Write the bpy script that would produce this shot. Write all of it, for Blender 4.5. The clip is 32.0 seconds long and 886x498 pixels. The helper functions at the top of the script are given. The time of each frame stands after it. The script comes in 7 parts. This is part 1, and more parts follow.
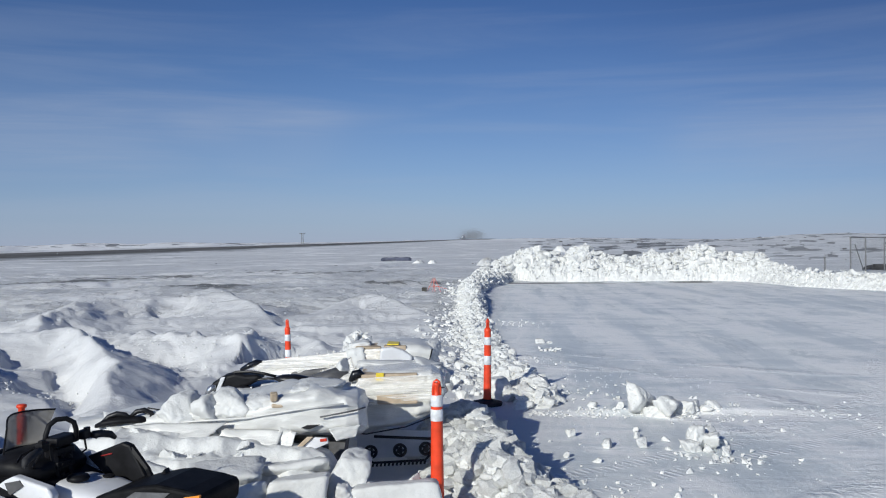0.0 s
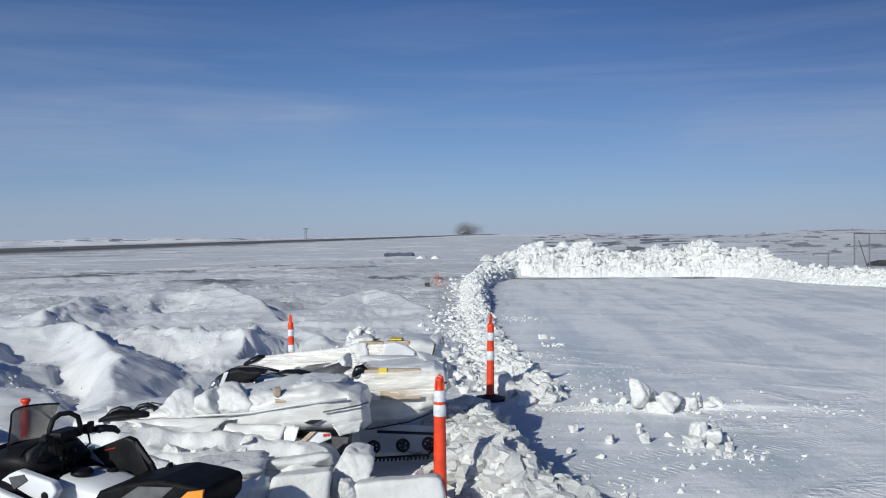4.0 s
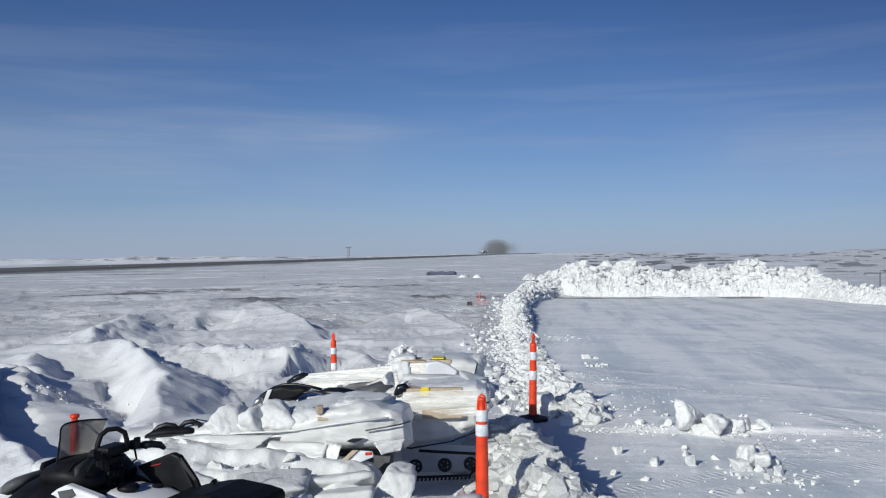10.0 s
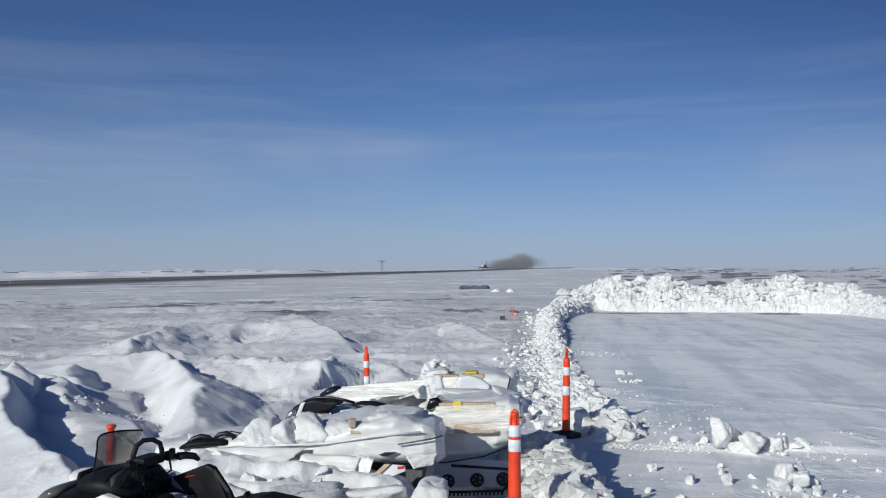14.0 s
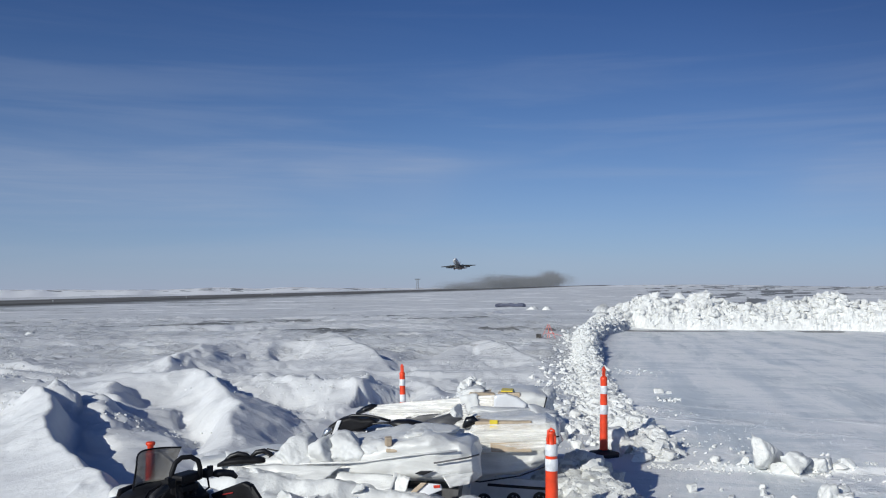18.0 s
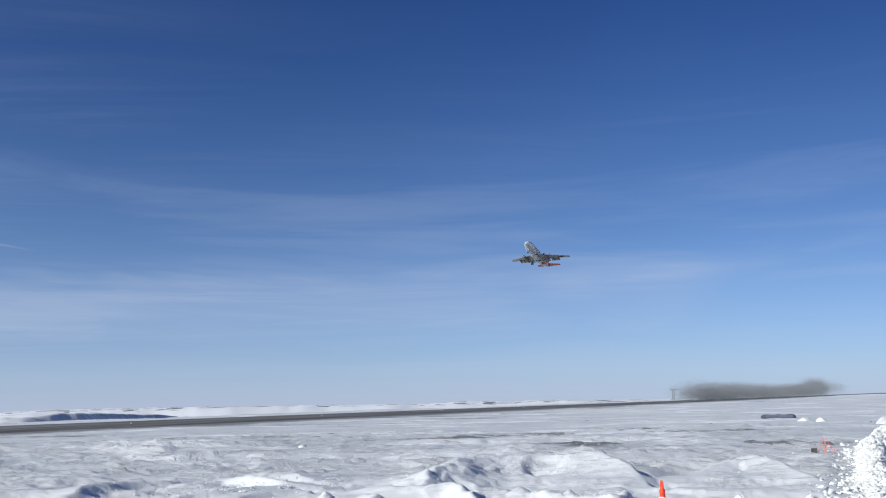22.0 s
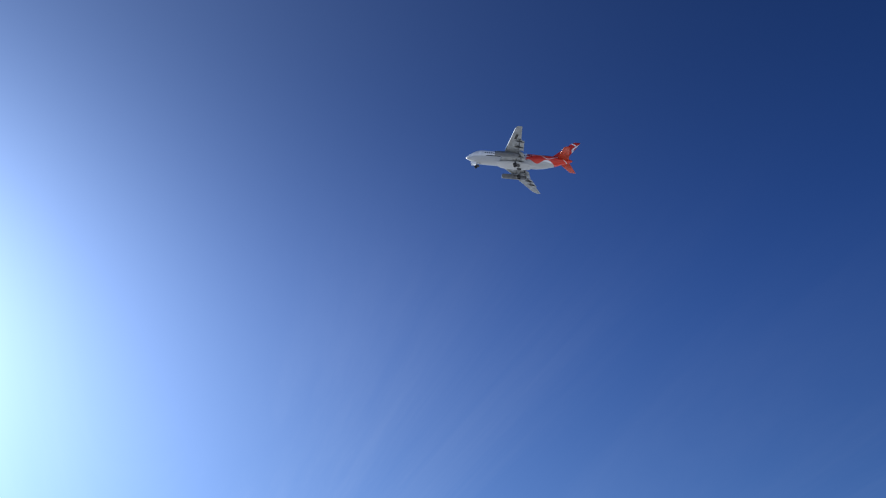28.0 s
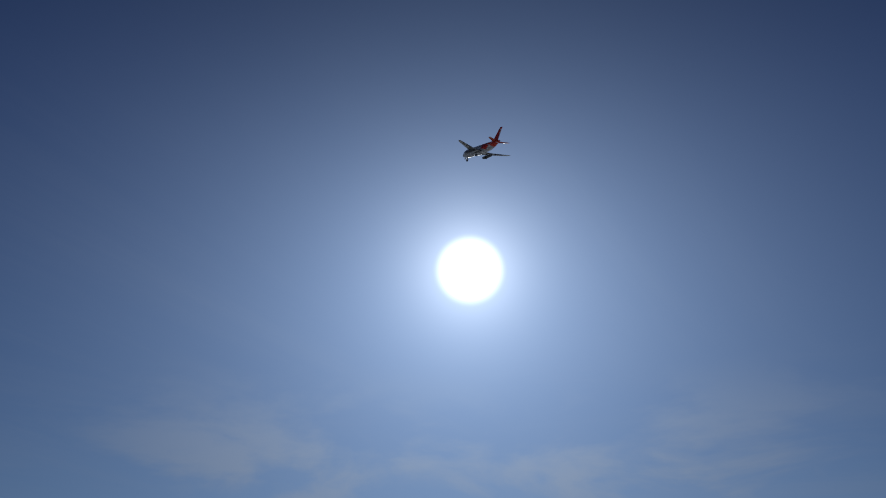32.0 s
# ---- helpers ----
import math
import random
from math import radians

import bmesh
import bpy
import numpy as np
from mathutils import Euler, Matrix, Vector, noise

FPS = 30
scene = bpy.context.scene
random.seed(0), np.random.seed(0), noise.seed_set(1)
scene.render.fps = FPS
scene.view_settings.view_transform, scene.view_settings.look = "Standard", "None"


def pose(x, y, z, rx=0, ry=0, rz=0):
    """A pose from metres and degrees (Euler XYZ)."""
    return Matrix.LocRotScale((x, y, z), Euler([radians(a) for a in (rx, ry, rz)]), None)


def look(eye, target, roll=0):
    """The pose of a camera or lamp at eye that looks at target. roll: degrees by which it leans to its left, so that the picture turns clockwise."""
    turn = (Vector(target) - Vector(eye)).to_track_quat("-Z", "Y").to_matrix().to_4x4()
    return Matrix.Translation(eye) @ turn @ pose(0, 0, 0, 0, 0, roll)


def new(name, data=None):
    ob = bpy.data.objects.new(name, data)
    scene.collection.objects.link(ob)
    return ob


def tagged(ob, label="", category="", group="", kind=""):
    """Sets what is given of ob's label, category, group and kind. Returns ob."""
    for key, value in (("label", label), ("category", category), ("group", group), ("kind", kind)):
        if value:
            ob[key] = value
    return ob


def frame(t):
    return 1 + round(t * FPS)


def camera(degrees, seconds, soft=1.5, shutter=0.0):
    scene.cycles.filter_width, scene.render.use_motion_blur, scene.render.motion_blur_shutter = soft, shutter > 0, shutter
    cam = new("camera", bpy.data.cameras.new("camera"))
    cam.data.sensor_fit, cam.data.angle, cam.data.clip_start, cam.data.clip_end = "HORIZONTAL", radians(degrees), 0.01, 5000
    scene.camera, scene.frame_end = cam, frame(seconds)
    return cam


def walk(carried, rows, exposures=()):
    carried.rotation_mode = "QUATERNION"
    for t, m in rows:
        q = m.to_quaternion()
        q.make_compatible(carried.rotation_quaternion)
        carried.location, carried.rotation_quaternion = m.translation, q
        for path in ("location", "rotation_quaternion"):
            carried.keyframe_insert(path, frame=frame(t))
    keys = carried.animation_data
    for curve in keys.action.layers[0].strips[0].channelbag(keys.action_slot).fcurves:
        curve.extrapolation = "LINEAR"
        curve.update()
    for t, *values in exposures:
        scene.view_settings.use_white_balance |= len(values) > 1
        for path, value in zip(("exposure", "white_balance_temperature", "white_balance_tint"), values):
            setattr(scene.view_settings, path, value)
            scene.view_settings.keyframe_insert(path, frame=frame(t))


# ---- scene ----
EYE = (0.0, 0.0, 2.05)
SUN_AZ, SUN_EL = 147.0, 24.5   # degrees left of the start view, and up


def aim(yaw, pitch, lean):
    """The camera's turn: yaw to the left, pitch up, lean to the right, in degrees."""
    return pose(*EYE) @ pose(0, 0, 0, 0, 0, yaw) @ pose(0, 0, 0, 90 + pitch) @ pose(0, 0, 0, 0, 0, -lean)


cam = camera(53.8, 32.0, soft=1.1)
walk(cam, [
    (0.0, aim(-0.0, -0.37, 0.6)),
    (0.5, aim(-0.51, -0.52, 0.78)),
    (1.0, aim(-0.78, -0.37, 0.45)),
    (1.5, aim(-1.1, -0.32, 0.12)),
    (2.0, aim(-0.93, -0.3, 0.1)),
    (2.5, aim(-0.15, -0.32, 0.31)),
    (4.5, aim(0.34, -0.72, 0.56)),
    (5.0, aim(0.6, -0.31, 0.6)),
    (5.5, aim(0.88, 0.13, 0.5)),
    (6.0, aim(1.48, 0.43, 0.57)),
    (6.5, aim(1.83, 0.41, 0.73)),
    (7.0, aim(1.76, 0.41, 0.69)),
    (7.5, aim(1.68, 0.52, 0.42)),
    (8.0, aim(1.76, 0.52, 0.28)),
    (8.5, aim(1.87, 0.4, 0.32)),
    (9.0, aim(2.19, 0.3, 0.38)),
    (9.5, aim(2.53, 0.4, 0.34)),
    (10.0, aim(2.97, 0.59, 0.44)),
    (10.5, aim(3.32, 0.65, 0.68)),
    (11.0, aim(3.73, 0.67, 0.81)),
    (11.5, aim(4.08, 0.89, 0.66)),
    (12.0, aim(4.28, 1.15, 0.42)),
    (12.5, aim(4.51, 1.26, 0.37)),
    (13.0, aim(4.75, 1.39, 0.44)),
    (13.5, aim(4.96, 1.45, 0.33)),
    (14.0, aim(5.14, 1.52, 0.17)),
    (14.5, aim(5.27, 1.5, 0.04)),
    (16.5, aim(6.78, 2.21, -0.01)),
    (17.0, aim(7.21, 2.38, 0.11)),
    (17.5, aim(7.3, 2.39, 0.27)),
    (18.0, aim(7.46, 2.7, 0.29)),
    (18.5, aim(8.08, 3.31, 0.37)),
    (19.0, aim(9.39, 4.05, 0.49)),
    (19.5, aim(11.41, 4.86, 0.7)),
    (20.0, aim(14.14, 5.72, 0.83)),
    (20.5, aim(17.43, 6.68, 0.87)),
    (21.0, aim(19.87, 8.1, 1.06)),
    (21.5, aim(21.77, 9.36, 1.2)),
    (22.0, aim(23.56, 10.14, 0.97)),
    (22.5, aim(25.59, 11.02, 0.56)),
    (23.0, aim(29.08, 12.48, 0.63)),
    (23.5, aim(33.84, 13.86, 0.63)),
    (24.0, aim(39.29, 15.12, 0.51)),
    (24.5, aim(44.4, 17.21, 1.1)),
    (25.0, aim(51.29, 21.42, 1.51)),
    (25.5, aim(60.94, 26.07, 1.06)),
    (27.5, aim(96.33, 36.53, -2.52)),
    (28.0, aim(103.37, 37.42, -3.01)),
    (29.0, aim(115.17, 35.47, -3.54)),
    (29.5, aim(121.44, 33.83, -4.18)),
    (30.0, aim(128.46, 32.55, -2.75)),
    (30.5, aim(135.1, 30.57, -2.04)),
    (31.0, aim(139.43, 28.89, -1.41)),
    (31.5, aim(143.96, 27.45, -0.45)),
    (32.0, aim(148.95, 25.88, -0.54)),
], exposures=[(0, -0.09), (8, -0.10), (17, -0.14), (19, -0.03), (21, 0.08), (22, 0.31), (23, 0.43), (24, 0.52), (25, 0.69), (27.5, 0.60), (28.3, 0.33), (28.8, -0.45), (29.2, -0.95), (29.8, -1.6), (30.5, -1.65), (31, -1.55), (32, -1.68)])

# ---- sky and sun ----
SUN_DIR = Vector((-math.sin(radians(SUN_AZ)) * math.cos(radians(SUN_EL)),
                  math.cos(radians(SUN_AZ)) * math.cos(radians(SUN_EL)), math.sin(radians(SUN_EL))))
sun_data = bpy.data.lights.new("sun", "SUN")
sun_data.energy, sun_data.angle, sun_data.color = 3.75, radians(0.53), (1.0, 0.99, 0.90)
sun = new("sun", sun_data)
sun.matrix_world = look(SUN_DIR * 50, (0, 0, 0))


class Nodes:
    """Short hand for a node tree."""

    def __init__(self, tree):
        self.tree = tree

    def add(self, kind, values=None, **props):
        n = self.tree.nodes.new(kind)
        for k, v in props.items():
            setattr(n, k, v)
        for k, v in (values or {}).items():
            self.put(n.inputs[k], v)
        return n

    def put(self, socket, v):
        if isinstance(v, bpy.types.NodeSocket):
            self.tree.links.new(v, socket)
        else:
            socket.default_value = v

    def math(self, op, a, b=0.0, c=0.0, clamp=False):
        n = self.add("ShaderNodeMath", {0: a, 1: b, 2: c}, operation=op)
        n.use_clamp = clamp
        return n.outputs[0]

    def vmath(self, op, a, b=(0, 0, 0)):
        n = self.add("ShaderNodeVectorMath", {0: a, 1: b}, operation=op)
        return n.outputs["Value"] if op in ("DOT_PRODUCT", "LENGTH") else n.outputs[0]

    def mix(self, fac, a, b, blend="MIX"):
        n = self.add("ShaderNodeMix", data_type="RGBA", blend_type=blend)
        for i, v in ((0, fac), (6, a), (7, b)):
            self.put(n.inputs[i], v)
        return n.outputs[2]

    def noise(self, vec, scale, detail=4.0, rough=0.55, warp=0.0):
        return self.add("ShaderNodeTexNoise", {"Vector": vec, "Scale": scale, "Detail": detail, "Roughness": rough, "Distortion": warp}).outputs[0]

    def step(self, v, lo, hi):
        n = self.add("ShaderNodeMapRange", {0: v, 1: lo, 2: hi, 3: 0.0, 4: 1.0}, interpolation_type="SMOOTHSTEP")
        return n.outputs[0]

    def scaled(self, vec, s, turn=0.0):
        return self.add("ShaderNodeMapping", {"Vector": vec, "Scale": s, "Rotation": (0, 0, radians(turn))}).outputs[0]


world = bpy.data.worlds.new("sky")
scene.world = world
world.use_nodes = True
wt = Nodes(world.node_tree)
world.node_tree.nodes.clear()
sky = wt.add("ShaderNodeTexSky", sky_type="NISHITA", sun_disc=False, sun_elevation=radians(SUN_EL),
             sun_rotation=radians(-SUN_AZ), altitude=2600, air_density=1.0, dust_density=0.05, ozone_density=2.2)
ray = wt.add("ShaderNodeTexCoord").outputs["Generated"]
sep = wt.add("ShaderNodeSeparateXYZ", {0: ray}).outputs
# thin cirrus on a high flat layer, combed along one wind
up = wt.math("ADD", wt.math("MAXIMUM", sep[2], 0.0), 0.05)
flat = wt.add("ShaderNodeCombineXYZ", {0: wt.math("DIVIDE", sep[0], up), 1: wt.math("DIVIDE", sep[1], up), 2: 0.0}).outputs[0]
wind = wt.scaled(flat, (1, 1, 1), 150)
streak = wt.noise(wt.scaled(wind, (0.35, 2.2, 1)), 0.8, 8.0, 0.66, 0.6)
broad = wt.noise(wt.scaled(flat, (0.10, 0.25, 1), 24), 0.9, 3.0, 0.5, 0.3)
wisp = wt.math("MULTIPLY", wt.step(streak, 0.40, 0.80), wt.step(broad, 0.40, 0.60))
low = wt.math("SUBTRACT", 1.0, wt.step(sep[2], 0.25, 0.75))
# a long pale bank of cirrus low over the hills, ragged above and below
wave = wt.noise(wt.scaled(ray, (2.0, 2.0, 22.0)), 1.4, 6.0, 0.6, 0.6)
fade = wt.noise(wt.scaled(ray, (1.6, 1.6, 3.0)), 1.3, 3.0, 0.5)
height = wt.math("ADD", sep[2], wt.math("MULTIPLY", wt.math("SUBTRACT", wave, 0.5), 0.09))
bank = wt.math("MULTIPLY", wt.step(height, 0.06, 0.10), wt.math("SUBTRACT", 1.0, wt.step(height, 0.115, 0.17)))
thread = wt.noise(wt.scaled(ray, (2.2, 2.2, 34.0)), 1.2, 8.0, 0.60, 0.6)
bank = wt.math("MULTIPLY", wt.math("MULTIPLY", bank, wt.math("MAXIMUM", wt.step(fade, 0.36, 0.62), wt.math("MULTIPLY", wt.step(wt.vmath("DOT_PRODUCT", ray, (-0.695, 0.707, 0.12)), 0.83, 0.93), 0.85))), wt.math("ADD", 0.45, wt.math("MULTIPLY", wt.step(thread, 0.34, 0.70), 0.7)))
veil = wt.math("MAXIMUM", wt.math("MULTIPLY", wt.math("MULTIPLY", wisp, low), 0.15), wt.math("MULTIPLY", bank, 0.42))
# faint combed layers all round
comb = wt.noise(wt.scaled(ray, (1.2, 1.2, 15.0)), 1.5, 8.0, 0.56, 0.5)
layer = wt.math("MULTIPLY", wt.step(comb, 0.46, 0.74), wt.math("SUBTRACT", 1.0, wt.step(sep[2], 0.16, 0.42)))
veil = wt.math("MAXIMUM", veil, wt.math("MULTIPLY", layer, 0.15))
# small ragged clouds below the sun
ragged = wt.noise(wt.scaled(ray, (3.6, 3.6, 8.5)), 1.5, 8.0, 0.55, 0.4)
sunward = wt.step(wt.vmath("DOT_PRODUCT", ray, tuple(SUN_DIR)), 0.86, 0.97)
ragged = wt.math("MULTIPLY", wt.math("MULTIPLY", wt.step(ragged, 0.42, 0.64), sunward), wt.math("SUBTRACT", 1.0, wt.step(sep[2], 0.19, 0.33)))
veil = wt.math("MAXIMUM", veil, wt.math("MULTIPLY", ragged, 0.75))
# one straight vapour trail
side = wt.math("ABSOLUTE", wt.vmath("DOT_PRODUCT", ray, (-0.2071, 0.0113, -0.9783)))
along = wt.vmath("DOT_PRODUCT", ray, (-0.8881, 0.4172, 0.1928))
trail = wt.math("MULTIPLY", wt.math("SUBTRACT", 1.0, wt.step(side, 0.0004, 0.0019)), wt.step(along, 0.9597, 0.9757))
veil = wt.math("MAXIMUM", veil, wt.math("MULTIPLY", trail, 0.22))
deep = wt.mix(wt.step(sep[2], 0.04, 0.66), (0.62, 0.87, 1.16, 1), (0.20, 0.45, 0.97, 1))
deep = wt.mix(wt.math("MULTIPLY", wt.step(sep[2], 0.5, 0.85), 0.45), deep, (0.05, 0.12, 0.29, 1))
away = wt.step(wt.vmath("DOT_PRODUCT", ray, (0.60, 0.64, 0.48)), 0.80, 0.99)
deep = wt.mix(wt.math("MULTIPLY", away, 0.5), deep, (0.16, 0.26, 0.46, 1))
flank = wt.step(wt.vmath("DOT_PRODUCT", ray, (0.46, 0.80, 0.375)), 0.78, 0.985)
deep = wt.mix(wt.math("MULTIPLY", flank, 0.27), deep, wt.mix(1.0, deep, (0.45, 0.45, 0.55, 1), "MULTIPLY"))
base = wt.mix(1.0, sky.outputs[0], deep, "MULTIPLY")
haze = wt.math("MULTIPLY", wt.math("POWER", wt.math("SUBTRACT", 1.0, wt.math("ABSOLUTE", sep[2])), 11.0), 0.85)
base = wt.mix(haze, base, (5.2, 5.9, 8.1, 1))
base = wt.mix(veil, base, (6.0, 6.9, 8.8, 1))
# the sun's disc and aureole
near = wt.vmath("DOT_PRODUCT", ray, tuple(SUN_DIR))
off = wt.math("MULTIPLY", wt.math("ARCCOSINE", wt.math("MINIMUM", near, 0.999999)), 180 / math.pi)
disc = wt.math("MULTIPLY", wt.math("SUBTRACT", 1.0, wt.step(off, 0.5, 2.5)), 120.0)
halo = wt.math("MULTIPLY", wt.math("EXPONENT", wt.math("MULTIPLY", off, -0.46)), 44.0)
wide = wt.math("MULTIPLY", wt.math("EXPONENT", wt.math("MULTIPLY", off, -0.082)), 21.0)
wide = wt.math("MULTIPLY", wide, wt.math("SUBTRACT", 1.36, wt.math("MULTIPLY", wt.step(sep[2], 0.30, 0.76), 0.90)))
def tint(v, c):
    return wt.mix(1.0, (*c, 1), wt.add("ShaderNodeCombineXYZ", {0: v, 1: v, 2: v}).outputs[0], "MULTIPLY")


total = wt.mix(1.0, base, tint(wt.math("ADD", disc, halo), (0.92, 0.97, 1.04)), "ADD")
total = wt.mix(1.0, total, tint(wide, (0.67, 0.94, 1.38)), "ADD")
bg = wt.add("ShaderNodeBackground", {"Color": total, "Strength": 0.068})
wt.tree.links.new(bg.outputs[0], wt.add("ShaderNodeOutputWorld").inputs[0])


# ---- materials ----
def material(name, colour=(0.8, 0.8, 0.8), rough=0.6, metal=0.0, vary=0.12, scale=3.0, bump=0.0, bump_scale=30.0, spec=0.5, build=None):
    m = bpy.data.materials.new(name)
    m.use_nodes = True
    m.node_tree.nodes.clear()
    t = Nodes(m.node_tree)
    pos = t.add("ShaderNodeTexCoord").outputs["Object"]
    col = colour if not build else build(t, pos)
    if isinstance(col, tuple):
        col = (*col, 1.0)
        n = t.noise(pos, scale, 5.0)
        dark = tuple(c * (1 - 1.6 * vary) for c in col[:3]) + (1,)
        light = tuple(min(1.0, c * (1 + vary)) for c in col[:3]) + (1,)
        col = t.mix(t.step(n, 0.3, 0.7), dark, light)
    values = {"Base Color": col, "Roughness": rough, "Metallic": metal, "Specular IOR Level": spec}
    p = t.add("ShaderNodeBsdfPrincipled", values)
    if bump:
        b = t.add("ShaderNodeBump", {"Height": t.noise(pos, bump_scale, 6.0, 0.6), "Strength": 0.6, "Distance": bump})
        t.tree.links.new(b.outputs[0], p.inputs["Normal"])
    t.tree.links.new(p.outputs[0], t.add("ShaderNodeOutputMaterial").inputs[0])
    return m


def snow_ground():
    """Wind-packed snow, bare tundra where the wind has scoured it, ice where it is ploughed; the sheet's attributes say where."""
    m = bpy.data.materials.new("wind_packed_snow")
    m.use_nodes = True
    m.node_tree.nodes.clear()
    t = Nodes(m.node_tree)
    pos = t.add("ShaderNodeTexCoord").outputs["Object"]
    bare = t.add("ShaderNodeAttribute", attribute_name="bare").outputs["Fac"]
    ice = t.add("ShaderNodeAttribute", attribute_name="ice").outputs["Fac"]
    grain = t.noise(pos, 9.0, 8.0, 0.7)
    drift = t.noise(t.scaled(pos, (0.3, 1.5, 1), -35), 0.7, 7.0, 0.62, 0.6)
    fine = t.noise(t.scaled(pos, (0.9, 4.0, 1), -35), 1.8, 7.0, 0.7, 0.5)
    swell = t.noise(t.scaled(pos, (0.05, 0.22, 1), -35), 0.8, 6.0, 0.6, 0.4)
    snow = t.mix(t.step(drift, 0.3, 0.7), (0.74, 0.75, 0.755, 1), (0.80, 0.805, 0.805, 1))
    snow = t.mix(t.math("MULTIPLY", t.step(swell, 0.60, 0.40), 0.40), snow, (0.64, 0.65, 0.67, 1))
    # on the open ground: grey wind crust, bright fresh drift, thin dirty lines
    reach = t.step(t.vmath("LENGTH", pos), 16.0, 40.0)
    crust = t.noise(t.scaled(pos, (0.55, 1, 1)), 0.09, 12.0, 0.70, 0.9)
    snow = t.mix(t.math("MULTIPLY", reach, t.step(crust, 0.55, 0.46)), snow, (0.72, 0.735, 0.745, 1))
    snow = t.mix(t.math("MULTIPLY", reach, t.step(crust, 0.55, 0.575)), snow, (0.95, 0.955, 0.95, 1))
    lines = t.noise(t.scaled(pos, (0.3, 1.2, 1)), 0.20, 10.0, 0.72, 1.2)
    lines = t.math("MULTIPLY", t.step(t.math("ABSOLUTE", t.math("SUBTRACT", lines, 0.5)), 0.016, 0.004), t.step(crust, 0.53, 0.45))
    snow = t.mix(t.math("MULTIPLY", t.math("MULTIPLY", reach, lines), 0.5), snow, (0.22, 0.22, 0.21, 1))
    # far ground painted whiter, standing for hill slopes that face the sun
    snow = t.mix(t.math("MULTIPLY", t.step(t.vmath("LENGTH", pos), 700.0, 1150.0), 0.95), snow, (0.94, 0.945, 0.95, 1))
    # ploughed ice: long polished lanes up the lot, dragged snow and white scuffs
    lanes = t.scaled(t.scaled(pos, (1, 1, 1), 5), (1.0, 0.075, 1))
    lane = t.noise(lanes, 1.1, 10.0, 0.62, 0.3)
    cross = t.noise(t.scaled(pos, (0.4, 1.5, 1), 6), 0.45, 11.0, 0.68, 0.6)
    scuff = t.noise(t.scaled(pos, (1.0, 0.22, 1), 0), 1.0, 11.0, 0.76, 0.6)
    polish = t.math("ADD", t.math("MULTIPLY", lane, 0.5), t.math("MULTIPLY", cross, 0.5))
    packed = t.mix(t.step(polish, 0.38, 0.60), (0.68, 0.725, 0.745, 1), (0.93, 0.945, 0.94, 1))
    dash = t.noise(t.scaled(pos, (0.6, 1.2, 1), 14), 1.5, 11.0, 0.72, 0.8)
    packed = t.mix(t.math("MULTIPLY", t.math("MULTIPLY", t.step(dash, 0.495, 0.565), t.step(lane, 0.40, 0.52)), 0.9), packed, (0.97, 0.97, 0.965, 1))
    packed = t.mix(t.math("MULTIPLY", t.step(scuff, 0.52, 0.57), t.step(polish, 0.42, 0.52)), packed, (0.99, 0.99, 0.98, 1))
    packed = t.mix(t.math("MULTIPLY", t.step(scuff, 0.46, 0.38), 0.55), packed, (0.54, 0.59, 0.62, 1))
    xy = t.add("ShaderNodeSeparateXYZ", {0: pos}).outputs
    wander = t.math("ADD", xy[0], t.math("MULTIPLY", xy[1], 0.045))
    for at, wide_ in ((4.45, 0.75), (7.9, 0.55), (10.6, 0.8)):
        band = t.step(t.math("ABSOLUTE", t.math("SUBTRACT", wander, at)), wide_, wide_ * 0.4)
        packed = t.mix(t.math("MULTIPLY", t.math("MULTIPLY", band, t.step(dash, 0.40, 0.56)), 0.75), packed, (0.97, 0.97, 0.965, 1))
    col = t.mix(ice, snow, packed)
    soil = t.mix(t.noise(pos, 1.2, 6.0, 0.75), (0.055, 0.055, 0.052, 1), (0.25, 0.253, 0.248, 1))
    cut = t.math("ADD", bare, t.math("MULTIPLY", t.math("SUBTRACT", t.math("ADD", t.math("MULTIPLY", fine, 0.5), t.math("MULTIPLY", drift, 0.5)), 0.5), 2.2))
    col = t.mix(t.math("MULTIPLY", t.step(cut, 0.50, 0.85), 0.88), col, soil)
    rough = t.math("SUBTRACT", 0.62, t.math("MULTIPLY", t.math("MULTIPLY", ice, t.step(polish, 0.62, 0.38)), 0.24))
    # wheel tracks pressed in the lot's snow
    tread = t.noise(t.scaled(pos, (1, 1, 1)), 9.0, 3.0, 0.6)
    tracks = 0.0
    for cx, cy, rad in ((-14.0, 30.0, 27.0), (-14.0, 30.0, 28.7), (30.0, 2.0, 26.0), (30.0, 2.0, 24.3), (-30.0, -6.0, 36.5), (-30.0, -6.0, 38.2), (17.0, 31.0, 21.0), (17.0, 31.0, 22.7)):
        ringed = t.math("ABSOLUTE", t.math("SUBTRACT", t.vmath("LENGTH", t.vmath("SUBTRACT", t.vmath("MULTIPLY", pos, (1, 1, 0)), (cx, cy, 0))), rad))
        tracks = t.math("MAXIMUM", tracks, t.math("SUBTRACT", 1.0, t.step(ringed, 0.08, 0.26)))
    # one pair of lugged tyre prints
    lug = t.math("SINE", t.math("MULTIPLY", t.vmath("DOT_PRODUCT", pos, (0.838, 0.545, 0.0)), 75.0))
    prints = 0.0
    for rad in (59.0, 59.45, 60.9, 61.35):
        ringed = t.math("ABSOLUTE", t.math("SUBTRACT", t.vmath("LENGTH", t.vmath("SUBTRACT", t.vmath("MULTIPLY", pos, (1, 1, 0)), (-28.7, 58.6, 0))), rad))
        prints = t.math("MAXIMUM", prints, t.math("SUBTRACT", 1.0, t.step(ringed, 0.08, 0.13)))
